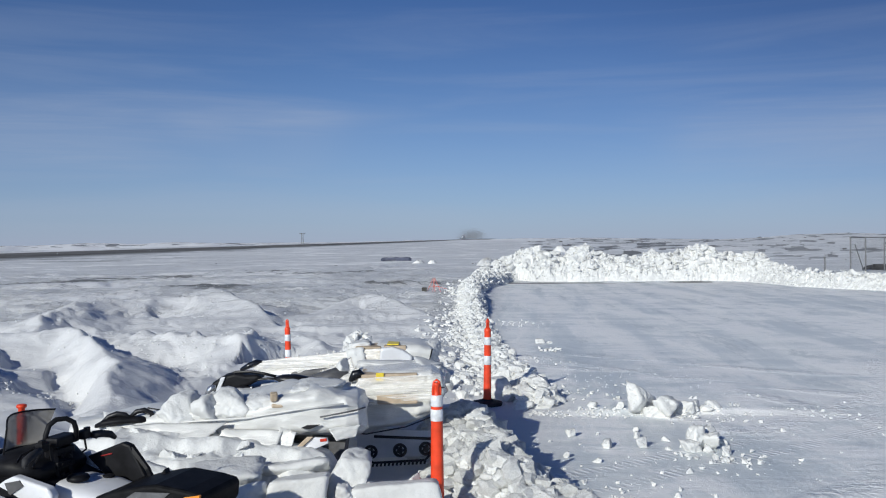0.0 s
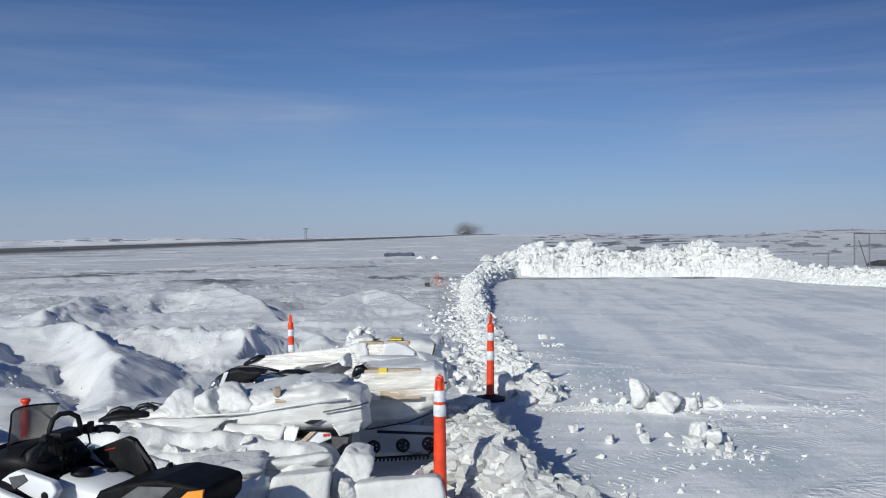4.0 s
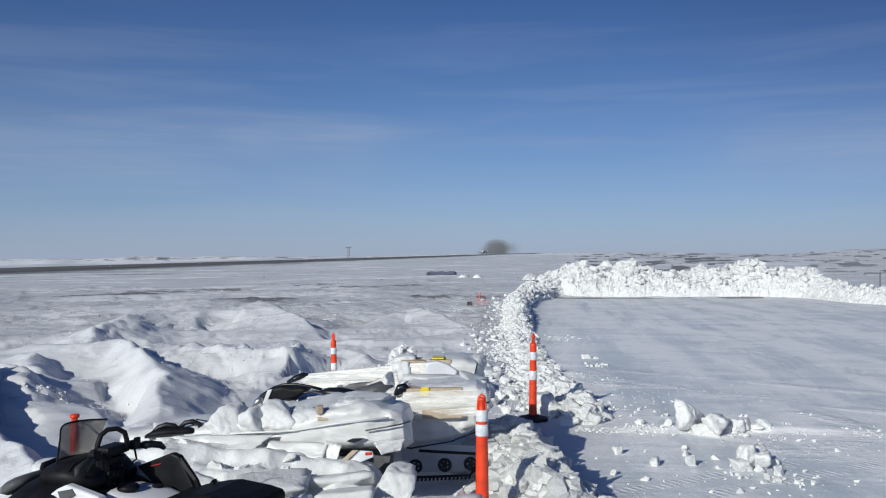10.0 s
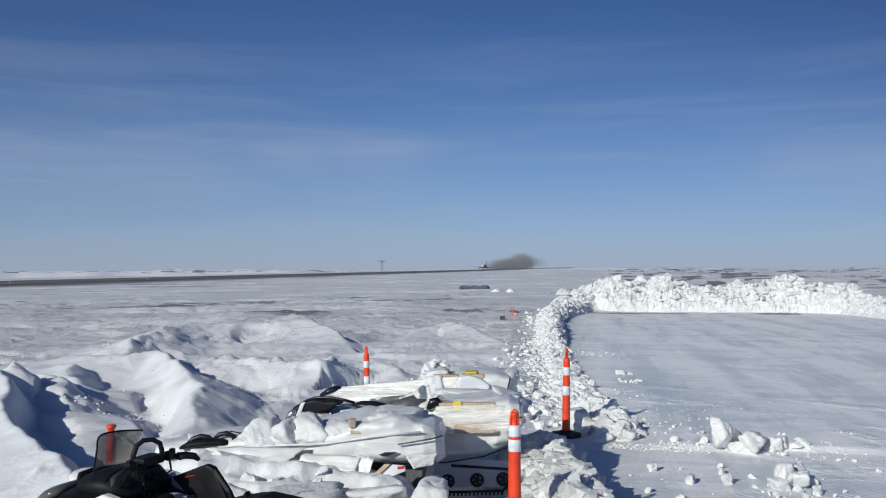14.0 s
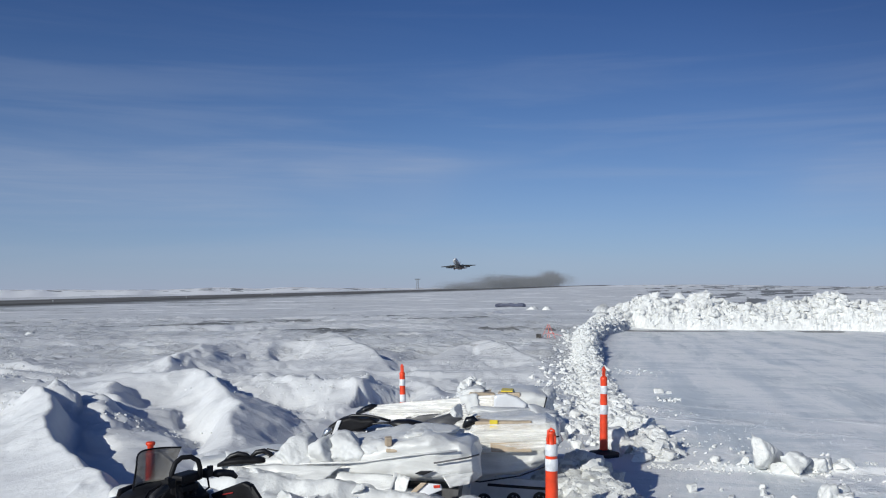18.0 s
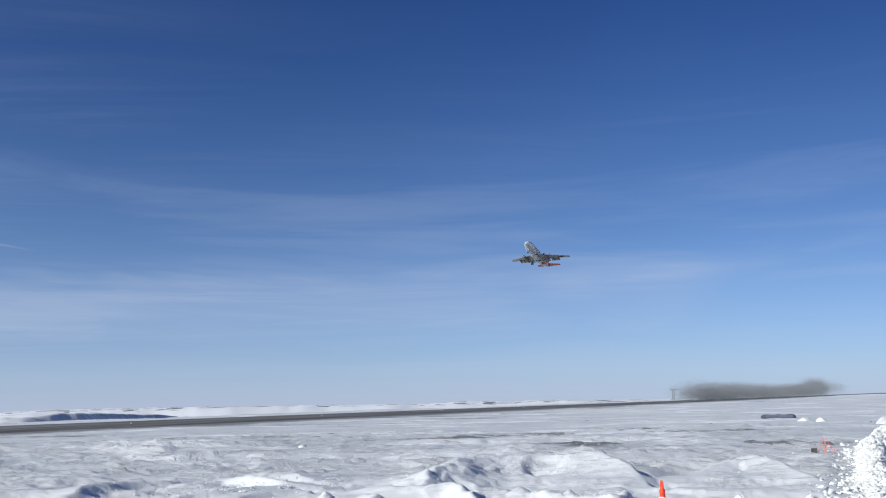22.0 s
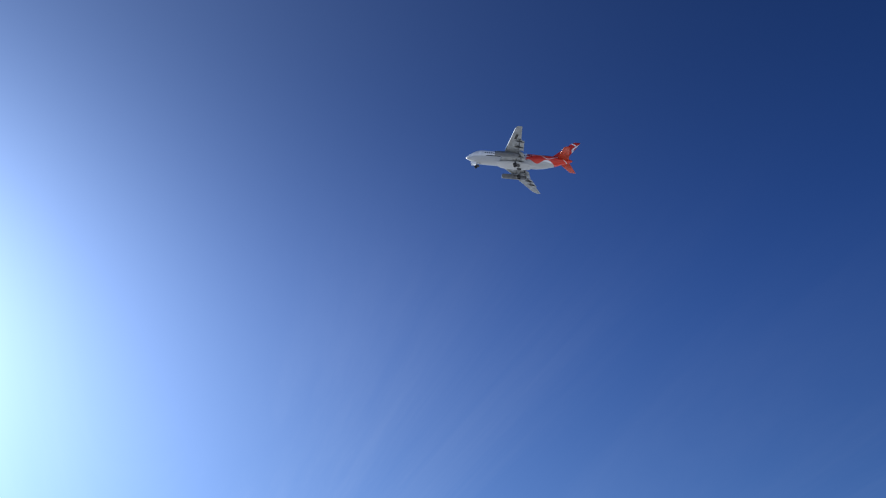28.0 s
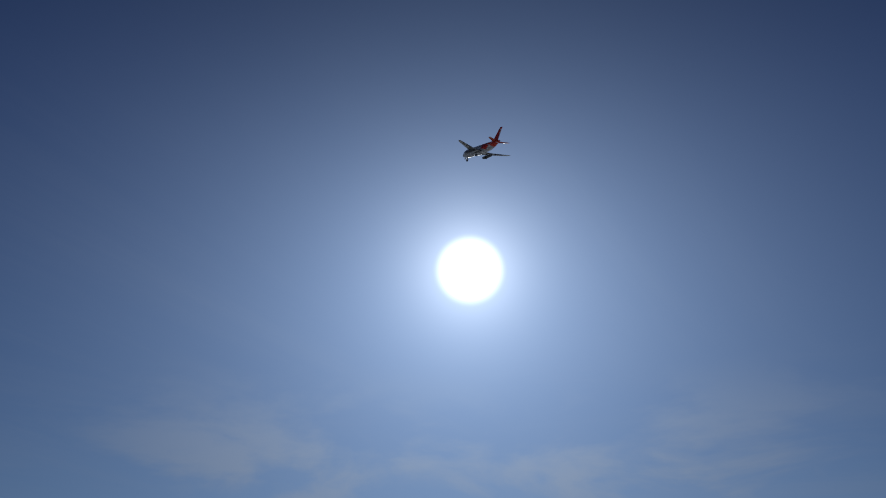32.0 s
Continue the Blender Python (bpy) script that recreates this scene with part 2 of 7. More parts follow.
    prints = t.math("MULTIPLY", t.math("MULTIPLY", prints, ice), t.step(dash, 0.42, 0.58))
    col = t.mix(t.math("MULTIPLY", prints, t.step(lug, 0.1, 0.6)), col, (0.97, 0.97, 0.965, 1))
    col = t.mix(t.math("MULTIPLY", prints, t.math("MULTIPLY", t.step(lug, -0.1, -0.6), 0.5)), col, (0.60, 0.63, 0.67, 1))
    tracks = t.math("MULTIPLY", t.math("MULTIPLY", tracks, ice), t.step(cross, 0.40, 0.58))
    col = t.mix(t.math("MULTIPLY", tracks, t.step(tread, 0.46, 0.60)), col, (0.95, 0.95, 0.945, 1))
    ledge = crust
    scarp = t.math("ADD", t.step(ledge, 0.43, 0.47), t.math("ADD", t.step(ledge, 0.50, 0.53), t.step(ledge, 0.57, 0.60)))
    open_ = t.math("MULTIPLY", t.math("SUBTRACT", 1.0, ice), t.step(t.vmath("LENGTH", pos), 18.0, 34.0))
    h = t.math("ADD", t.math("MULTIPLY", t.math("MULTIPLY", scarp, t.math("MULTIPLY", open_, t.math("SUBTRACT", 1.0, t.step(t.vmath("LENGTH", pos), 60.0, 160.0)))), 1.5), t.math("MULTIPLY", tracks, t.math("MULTIPLY", tread, 0.9)))
    h = t.math("ADD", h, t.math("ADD", t.math("MULTIPLY", grain, t.math("ADD", 0.32, t.math("MULTIPLY", reach, 0.33))), t.math("ADD", t.math("MULTIPLY", fine, t.math("ADD", 0.25, t.math("MULTIPLY", reach, 1.0))), t.math("MULTIPLY", drift, t.math("ADD", 0.6, t.math("MULTIPLY", reach, 0.4))))))
    h = t.math("ADD", h, t.math("MULTIPLY", t.math("MULTIPLY", prints, t.step(lug, -0.2, 0.5)), 0.15))
    bump = t.add("ShaderNodeBump", {"Height": h, "Strength": 0.8, "Distance": 0.05})
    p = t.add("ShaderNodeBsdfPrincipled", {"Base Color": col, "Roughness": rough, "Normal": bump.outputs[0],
                                           "Subsurface Weight": 0.0, "Specular IOR Level": 0.3})
    t.tree.links.new(p.outputs[0], t.add("ShaderNodeOutputMaterial").inputs[0])
    return m


def gravel(t, pos):
    a = t.noise(t.scaled(pos, (0.16, 0.012, 1), -7), 1.0, 6.0, 0.6)
    b = t.noise(pos, 2.5, 6.0, 0.75)
    c = t.mix(b, (0.055, 0.052, 0.048, 1), (0.12, 0.115, 0.105, 1))
    c = t.mix(t.step(a, 0.42, 0.60), c, (0.17, 0.165, 0.155, 1))
    return t.mix(t.step(a, 0.60, 0.74), c, (0.36, 0.36, 0.365, 1))


M_GROUND = snow_ground()
M_SNOW = material("loose_snow", (0.76, 0.77, 0.785), 0.65, vary=0.05, scale=5, bump=0.03, bump_scale=14, spec=0.3)
M_BLOCK = material("broken_snow", (0.735, 0.74, 0.725), 0.66, vary=0.07, scale=6, bump=0.03, bump_scale=24, spec=0.3)
M_GRAVEL = material("gravel_runway", rough=0.9, build=gravel)
M_ORANGE = material("orange_plastic", (0.80, 0.062, 0.016), 0.45, vary=0.12, scale=9, bump=0.002, bump_scale=60)
M_BAND = material("silver_reflective_band", (0.74, 0.76, 0.78), 0.35, vary=0.12, scale=20)
M_RUBBER = material("black_rubber", (0.018, 0.018, 0.02), 0.7, vary=0.3, scale=12, bump=0.004, bump_scale=80)
M_BLACK = material("black_plastic", (0.010, 0.010, 0.012), 0.42, vary=0.3, scale=9, bump=0.0015, bump_scale=90)
M_STEEL = material("galvanised_steel", (0.16, 0.165, 0.17), 0.5, 0.3, vary=0.15, scale=8)
M_WHITE_PAINT = material("white_paint", (0.80, 0.81, 0.82), 0.28, vary=0.05, scale=4, bump=0.001, bump_scale=20)
M_RED = material("red_paint", (0.62, 0.045, 0.02), 0.4, vary=0.12, scale=10)
M_FADED = material("faded_red_paint", (0.66, 0.16, 0.12), 0.5, vary=0.15, scale=10)
M_ROCK = material("dark_rock", (0.085, 0.078, 0.07), 0.9, vary=0.35, scale=2, bump=0.05, bump_scale=6)
M_CARD = material("brown_cardboard", (0.50, 0.40, 0.29), 0.75, vary=0.15, scale=7, bump=0.002, bump_scale=50)
M_YELLOW = material("yellow_tape", (0.75, 0.58, 0.05), 0.4, vary=0.1, scale=12)


def part(name, data, mat, parent=None, label="", smooth=False):
    """Links a bmesh or a mesh as one object under parent."""
    if isinstance(data, bmesh.types.BMesh):
        me = bpy.data.meshes.new(name)
        data.normal_update()
        data.to_mesh(me)
        data.free()
    else:
        me = data
    if mat and not me.materials:
        me.materials.append(mat)
    if smooth:
        me.polygons.foreach_set("use_smooth", [True] * len(me.polygons))
    ob = new(name, me)
    ob.parent = parent
    return tagged(ob, label) if label else ob


def thing(name, m, label, category, group="", kind=""):
    ob = new(name)
    ob.empty_display_size = 0.2
    ob.matrix_basis = m
    return tagged(ob, label, category, group, kind)


def arrays(name, verts, faces):
    me = bpy.data.meshes.new(name)
    me.from_pydata([tuple(v) for v in verts], [], [tuple(int(i) for i in q) for q in faces])
    me.update()
    return me


# ---- bmesh shapes ----
def box(bm, centre, size, m=None, bevel=0.0):
    v = bmesh.ops.create_cube(bm, size=1.0)["verts"]
    bmesh.ops.scale(bm, vec=size, verts=v)
    if bevel:
        e = list({e for q in v for e in q.link_edges})
        v = list({q for f in bmesh.ops.bevel(bm, geom=e, offset=bevel, segments=2, affect="EDGES", profile=0.6)["faces"] for q in f.verts} | {q for q in v if q.is_valid})
    bmesh.ops.transform(bm, matrix=Matrix.Translation(centre) @ (m or Matrix()), verts=v)
    return v


def tube(bm, points, r, n=8, caps=True):
    """A pipe along points; r is one radius or one for each point."""
    rs = r if isinstance(r, (list, tuple)) else [r] * len(points)
    pts = [Vector(p) for p in points]
    rings, ref = [], None
    for i, p in enumerate(pts):
        d = (pts[min(i + 1, len(pts) - 1)] - pts[max(i - 1, 0)]).normalized()
        a = d.orthogonal().normalized() if ref is None else (ref - d * ref.dot(d)).normalized()
        ref, b = a, d.cross(a)
        rings.append([bm.verts.new(p + (a * math.cos(2 * math.pi * k / n) + b * math.sin(2 * math.pi * k / n)) * rs[i]) for k in range(n)])
    skin(bm, rings, caps)


def skin(bm, rings, caps=True, closed=True):
    n = len(rings[0])
    for a, b in zip(rings, rings[1:]):
        for k in range(n if closed else n - 1):
            bm.faces.new((a[k], a[(k + 1) % n], b[(k + 1) % n], b[k]))
    if caps:
        bm.faces.new(rings[0][::-1])
        bm.faces.new(rings[-1])


def lathe(bm, profile, n=20, m=None):
    """Turns (radius, height) pairs about z."""
    m = m or Matrix()
    rings = [[bm.verts.new(m @ Vector((r * math.cos(2 * math.pi * k / n), r * math.sin(2 * math.pi * k / n), z))) for k in range(n)] for r, z in profile]
    skin(bm, rings)


def superloft(bm, rows, n=24, power=2.6, rumple=0.0, seed=0, freq=2.0):
    """A body along x: rows of x, y, z (centre), half width, half height; rumple pushes the skin about."""
    rings = []
    for x, cy, cz, w, h in rows:
        ring = []
        for k in range(n):
            a = 2 * math.pi * k / n
            c, s = math.cos(a), math.sin(a)
            p = Vector((x, cy + w * math.copysign(abs(c) ** (2 / power), c), cz + h * math.copysign(abs(s) ** (2 / power), s)))
            if rumple:
                q = p * freq + Vector((seed * 7.3, seed * 3.1, 0))
                p += Vector((noise.noise(q), noise.noise(q + Vector((31, 0, 0))), noise.noise(q + Vector((0, 47, 0))))) * rumple
                p.z += (abs(noise.noise(q * 3.1)) - 0.2) * rumple * 0.7
            ring.append(bm.verts.new(p))
        rings.append(ring)
    skin(bm, rings)


def between(rows, steps):
    """More rows between the given ones, eased."""
    out = []
    for a, b in zip(rows, rows[1:]):
        for i in range(steps):
            u = i / steps
            out.append(tuple(p + (q - p) * u for p, q in zip(a, b)))
    return out + [tuple(rows[-1])]


# ---- noise on arrays ----
def hash2(i, j, seed):
    h = (i * 374761393 + j * 668265263 + seed * 362437) & 0xFFFFFFFF
    h = ((h ^ (h >> 13)) * 1274126177) & 0xFFFFFFFF
    return ((h ^ (h >> 16)) & 0xFFFFFF) / float(0xFFFFFF)


def value(x, y, seed=0):
    i, j = np.floor(x).astype(np.int64), np.floor(y).astype(np.int64)
    u, v = x - i, y - j
    u, v = u * u * u * (u * (u * 6 - 15) + 10), v * v * v * (v * (v * 6 - 15) + 10)
    a, b = hash2(i, j, seed), hash2(i + 1, j, seed)
    c, d = hash2(i, j + 1, seed), hash2(i + 1, j + 1, seed)
    return (a + (b - a) * u + (c - a) * v + (a - b - c + d) * u * v) * 2 - 1


def fbm(x, y, octaves=4, seed=0, gain=0.5):
    total, amp = 0.0, 1.0
    for o in range(octaves):
        total = total + amp * value(x, y, seed + o * 17)
        x, y, amp = x * 2.03 + 11.7, y * 2.03 - 5.3, amp * gain
    return total


def ease(v, lo, hi):
    u = np.clip((v - lo) / (hi - lo), 0, 1)
    return u * u * (3 - 2 * u)


# ---- the lie of the land ----
RW_X, RW_SLOPE, RW_HALF = -167.0, 0.122, 20.0     # the runway's middle line: x = RW_X + RW_SLOPE * y


def runway_z(y):
    return -1.75 + 0.0064 * y


def berm_x(y):
    """The ploughed lot's left rim."""
    y = np.asarray(y, float)
    return np.interp(y, [3, 7, 9.5, 10.8, 12.5, 15, 24, 43], [1.0, 0.55, 0.75, 1.25, 1.05, 0.75, 0.95, 2.1])


def ridge(x, y, pts, seed=0, sway=0.16):
    """A wind-cut drift along a line of x, y, crest height, width to the left and width to the right of travel: a knife crest, hollow flanks."""
    p = np.array(pts, float)
    q = np.vstack([2 * p[0] - p[1], p, 2 * p[-1] - p[-2]])
    line = []
    for a, b, c, d in zip(q, q[1:], q[2:], q[3:]):
        for k in range(5):
            u = k / 5
            line.append(0.5 * (2 * b + (c - a) * u + (2 * a - 5 * b + 4 * c - d) * u * u + (3 * b - a - 3 * c + d) * u ** 3))
    line = np.array(line + [q[-2]])
    out = np.zeros_like(x)
    m = (x > p[:, 0].min() - 4) & (x < p[:, 0].max() + 4) & (y > p[:, 1].min() - 4) & (y < p[:, 1].max() + 4)
    if not m.any():
        return out
    X = x[m] + sway * fbm(x[m] * 0.7, y[m] * 0.7, 3, seed + 5)
    Y = y[m] + sway * fbm(x[m] * 0.7, y[m] * 0.7, 3, seed + 8)
    best = np.full(X.shape, 1e9)
    side, h, wl, wr = (np.zeros_like(X) for _ in range(4))
    for a, b in zip(line, line[1:]):
        dx, dy = b[0] - a[0], b[1] - a[1]
        u = np.clip(((X - a[0]) * dx + (Y - a[1]) * dy) / (dx * dx + dy * dy), 0, 1)
        dist = np.hypot(X - a[0] - u * dx, Y - a[1] - u * dy)
        k = dist < best
        best = np.where(k, dist, best)
        side = np.where(k, np.sign((Y - a[1]) * dx - (X - a[0]) * dy), side)
        h, wl, wr = (np.where(k, a[n] + u * (b[n] - a[n]), v) for n, v in ((2, h), (3, wl), (4, wr)))
    w = np.where(side > 0, wl, wr)
    s = np.clip(best / w, 0, 1)
    flank = np.where(w > 0.75, (1 - s) ** 1.45, 1 - s * s * (3 - 2 * s) * 0.55 - s * 0.45)
    out[m] = h * flank * (1 + 0.07 * fbm(x[m] * 0.9, y[m] * 0.9, 2, seed))
    return out


def land(x, y):
    """Heights of the ground sheet, and how bare and how icy it is."""
    r = np.hypot(x, y)
    az = np.degrees(np.arctan2(-x, y))
    z = ease(r, 50, 150) * (runway_z(y) - 0.35)
    lot = ease(x - berm_x(y), -0.2, 0.8) * ease(y, 2.0, 3.5) * (1 - ease(y + 0.55 * np.clip(x - 15, 0, 99), 43, 46))
    wild = 1 - lot
    d_rw = np.abs(x - (RW_X + RW_SLOPE * y)) / math.hypot(1, RW_SLOPE)
    off_rw = ease(d_rw, RW_HALF + 3, RW_HALF + 45)
    # rolling drifts on the open ground
    u, v = x * 0.82 + y * 0.57, -x * 0.57 + y * 0.82
    z = z + wild * off_rw * (0.09 * fbm(x / 9, y / 9, 4, 3) * ease(r, 26, 50) + 0.5 * fbm(x / 60, y / 60, 3, 9) * ease(r, 60, 200))
    z = z + wild * off_rw * 0.035 * np.abs(fbm(u / 2.6, v / 0.9, 4, 21)) * ease(r, 18, 28)
    z = z + wild * off_rw * 0.09 * (1 - np.abs(fbm(u / 11, v / 3.4, 3, 23))) ** 3 * ease(r, 22, 45)
    # the deep drifts and the hollow beside the sleds
    w = wild * (1 - ease(x, -0.4, 0.5))
    deep = 0.0 * x
    for n, line in enumerate((
            # the sunlit drift beside the open sled, its steep lee towards the bowl
            [(-10.2, 13.6, 0.22, 0.6, 1.2), (-9.0, 12.95, 0.38, 0.5, 1.2), (-8.1, 12.7, 0.48, 0.42, 1.3), (-7.5, 11.9, 0.50, 0.40, 1.3), (-6.95, 11.3, 0.48, 0.36, 1.35), (-6.45, 10.5, 0.46, 0.36, 1.35), (-5.95, 9.6, 0.45, 0.36, 1.35), (-5.5, 9.0, 0.43, 0.36, 1.35), (-4.95, 8.4, 0.41, 0.36, 1.35), (-4.5, 7.95, 0.38, 0.36, 1.3), (-4.0, 7.4, 0.34, 0.36, 1.2), (-3.5, 6.8, 0.24, 0.36, 1.0), (-3.0, 6.2, 0.08, 0.36, 0.9)],
            # a spur on its sunny side
            [(-8.6, 12.0, 0.42, 0.4, 0.8), (-8.05, 11.1, 0.40, 0.35, 0.8), (-7.65, 10.5, 0.28, 0.3, 0.7), (-7.2, 9.8, 0.08, 0.3, 0.6)],
            # the domed neck behind it
            [(-7.4, 11.9, 0.48, 0.9, 0.9), (-7.95, 13.0, 0.46, 0.9, 1.0), (-8.6, 14.4, 0.38, 0.8, 1.2), (-8.2, 14.3, 0.38, 0.55, 1.2), (-7.6, 13.4, 0.36, 0.42, 1.2), (-7.1, 12.75, 0.27, 0.36, 1.0), (-6.7, 12.3, 0.08, 0.36, 0.8)],
            [(-9.0, 16.2, 0.30, 1.2, 1.0), (-8.3, 15.4, 0.33, 0.9, 1.1), (-7.8, 14.6, 0.31, 0.6, 1.0), (-7.3, 13.9, 0.24, 0.42, 0.9), (-6.8, 13.3, 0.05, 0.36, 0.8)],
            # the rim behind the bowl
            [(-10.2, 18.2, 0.14, 1.2, 1.6), (-9.4, 17.5, 0.34, 1.2, 1.8), (-8.6, 17.1, 0.38, 1.2, 2.0), (-7.9, 16.8, 0.42, 1.2, 1.9), (-7.4, 16.9, 0.46, 1.0, 1.6)],
            # the crescent that closes it: hollow sunny side, soft lee
            [(-7.8, 16.7, 0.36, 0.9, 0.8), (-7.3, 16.9, 0.46, 0.9, 0.9), (-6.25, 15.1, 0.50, 0.8, 1.0), (-5.4, 13.6, 0.46, 1.5, 0.62), (-4.8, 12.5, 0.46, 1.9, 0.55), (-4.5, 11.8, 0.44, 1.9, 0.5), (-4.2, 11.0, 0.38, 1.8, 0.48), (-4.1, 10.45, 0.28, 1.6, 0.45), (-4.05, 10.1, 0.18, 1.0, 0.8), (-4.1, 9.7, 0.04, 0.8, 0.76)],
            [(-5.5, 11.6, 0.04, 0.5, 0.9), (-5.3, 11.1, 0.16, 0.35, 1.0), (-4.9, 10.6, 0.14, 0.3, 0.9), (-4.6, 10.1, 0.04, 0.3, 0.6)],
            # the broken sheet in front of the far drift, ending in a scarp
            [(-7.2, 18.6, 0.12, 3.0, 1.6), (-6.2, 17.3, 0.24, 3.0, 2.0), (-5.2, 16.2, 0.34, 3.0, 2.0), (-4.3, 15.5, 0.42, 3.0, 1.0), (-3.8, 15.45, 0.48, 2.6, 0.45), (-3.5, 15.2, 0.46, 1.6, 0.34), (-3.38, 15.1, 0.12, 0.5, 0.34)],
            [(-3.46, 15.2, 0.46, 1.2, 0.3), (-3.55, 16.1, 0.42, 1.8, 0.32), (-3.75, 17.2, 0.30, 2.0, 0.36), (-4.2, 18.6, 0.10, 2.0, 0.5)],
            [(-3.2, 18.4, 0.06, 0.8, 0.7), (-2.7, 17.0, 0.26, 0.5, 0.8), (-2.2, 16.0, 0.22, 0.4, 0.8), (-1.8, 15.2, 0.06, 0.4, 0.6)],
            [(-8.3, 17.6, 0.16, 1.6, 0.9), (-9.1, 20.4, 0.44, 2.0, 1.6), (-9.6, 23.6, 0.56, 2.2, 2.4), (-8.5, 25.0, 0.54, 2.0, 3.0), (-7.2, 25.8, 0.60, 1.6, 3.4)],
            [(-9.3, 19.4, 0.06, 0.8, 0.8), (-8.9, 20.6, 0.30, 0.4, 0.9), (-8.2, 20.2, 0.22, 0.36, 0.9), (-7.7, 19.6, 0.05, 0.4, 0.8)],
            [(-8.4, 25.2, 0.50, 1.4, 3.0), (-7.28, 26.8, 0.72, 1.2, 3.4), (-6.6, 26.0, 0.72, 0.7, 3.6), (-5.8, 24.8, 0.60, 0.5, 3.4), (-4.9, 23.2, 0.42, 0.42, 3.0), (-4.2, 21.8, 0.18, 0.42, 2.2)],
            [(-7.9, 23.8, 0.10, 0.8, 0.8), (-7.5, 22.8, 0.30, 0.4, 0.9), (-7.0, 21.8, 0.06, 0.4, 0.9)],
            [(-3.6, 23.8, 0.12, 1.0, 1.6), (-2.4, 26.2, 0.56, 0.8, 2.2), (-1.6, 25.2, 0.50, 0.5, 2.0), (-0.9, 24.2, 0.32, 0.45, 1.6), (-0.31, 23.4, 0.08, 0.5, 1.4)],
            # low torn plates out to the side
            [(-16.2, 21.2, 0.06, 1.4, 0.5), (-15.0, 20.6, 0.20, 1.4, 0.45), (-13.6, 19.9, 0.22, 1.2, 0.4), (-12.2, 19.2, 0.10, 1.0, 0.4)],
            [(-15.6, 22.6, 0.06, 1.4, 0.4), (-14.0, 21.6, 0.16, 1.4, 0.36), (-12.6, 20.6, 0.05, 1.2, 0.4)],
            [(-12.6, 14.2, 0.12, 1.0, 0.4), (-13.2, 16.2, 0.20, 1.2, 0.45), (-13.0, 18.0, 0.17, 1.2, 0.5), (-12.2, 19.4, 0.1, 1.0, 0.4)],
            [(-11.0, 13.4, 0.05, 0.8, 0.35), (-11.4, 14.9, 0.19, 1.1, 0.4), (-11.9, 16.6, 0.14, 1.0, 0.5), (-11.6, 18.0, 0.05, 0.9, 0.4)],
            [(-16.0, 15.0, 0.10, 1.2, 0.5), (-17.5, 17.5, 0.22, 1.4, 0.6), (-17.2, 20.0, 0.14, 1.2, 0.6)],
            [(-10.6, 10.6, 0.05, 0.7, 0.4), (-10.5, 11.4, 0.26, 0.8, 0.35), (-9.7, 11.3, 0.22, 0.7, 0.35), (-9.2, 10.9, 0.05, 0.6, 0.4)])):
        deep = (deep ** 7 + ridge(x, y, line, 3 * n, 0.13) ** 7 + 1e-16) ** (1 / 7)
    # small scoops that the wind has bitten out, steep on the sunny side
    bite = 0.0 * x
    for n, line in enumerate((
            [(-5.85, 12.9, 0.02, 0.12, 0.3), (-6.05, 13.3, 0.16, 0.12, 0.35), (-6.1, 13.9, 0.02, 0.12, 0.3)],
            [(-5.2, 12.3, 0.03, 0.12, 0.4), (-4.95, 11.9, 0.10, 0.12, 0.4), (-4.8, 11.4, 0.02, 0.12, 0.3)],
            [(-6.3, 10.95, 0.03, 0.15, 0.4), (-5.9, 10.55, 0.14, 0.15, 0.45), (-5.5, 10.2, 0.03, 0.15, 0.4)],
            [(-7.4, 22.4, 0.05, 0.3, 1.0), (-7.7, 23.8, 0.22, 0.25, 1.2), (-8.0, 25.2, 0.05, 0.3, 1.0)],
            [(-8.0, 11.0, 0.03, 0.2, 0.5), (-8.4, 11.5, 0.14, 0.18, 0.5), (-8.9, 12.0, 0.03, 0.2, 0.5)],
            [(-14.6, 15.0, 0.05, 0.3, 1.0), (-15.4, 16.0, 0.14, 0.3, 1.2), (-16.4, 16.8, 0.05, 0.3, 1.0)],
            [(-9.4, 14.0, 0.05, 0.25, 0.8), (-10.2, 15.0, 0.12, 0.22, 0.9), (-11.2, 15.8, 0.05, 0.25, 0.8)],
            [(-10.4, 17.2, 0.05, 0.25, 0.8), (-11.4, 18.2, 0.12, 0.22, 1.0), (-12.6, 19.0, 0.05, 0.25, 0.8)],
            [(-13.6, 20.0, 0.05, 0.25, 0.8), (-15.0, 21.2, 0.12, 0.22, 1.0), (-16.6, 22.2, 0.05, 0.25, 0.8)])):
        bite = np.maximum(bite, ridge(x, y, line, 201 + 3 * n, 0.16))
    # the bowl's floor lies high, and fine wind ribs run over the drifts
    deep = deep + 0.20 * np.exp(-((x + 6.9) / 1.0) ** 2 - ((y - 11.9) / 2.0) ** 2) - 0.08 * np.exp(-((x + 5.4) / 0.7) ** 2 - ((y - 12.0) / 1.6) ** 2)
    side, run = (x + 5.83) * 0.8 + (y - 10.59) * 0.6, (x + 5.83) * 0.6 - (y - 10.59) * 0.8
    deep = deep + 0.13 * np.exp(-((side - 0.25) / 0.5) ** 2) * (1 - ease(np.abs(run), 1.6, 2.8))
    deep = deep - 0.48 * np.exp(-((x + 2.5) / 1.5) ** 2 - ((y - 11.3) / 1.9) ** 2) * (1 - ease(x, -2.4, -1.4))
    comb = 1 - np.abs(fbm(u / 0.9 + 0.5 * fbm(x / 0.8, y / 0.8, 2, 63), v / 0.32, 3, 61))
    grit = np.abs(fbm(x * 3.1, y * 3.1, 3, 65))
    ribs = ease(deep, 0.02, 0.2) * (1 - ease(r, 34, 60))
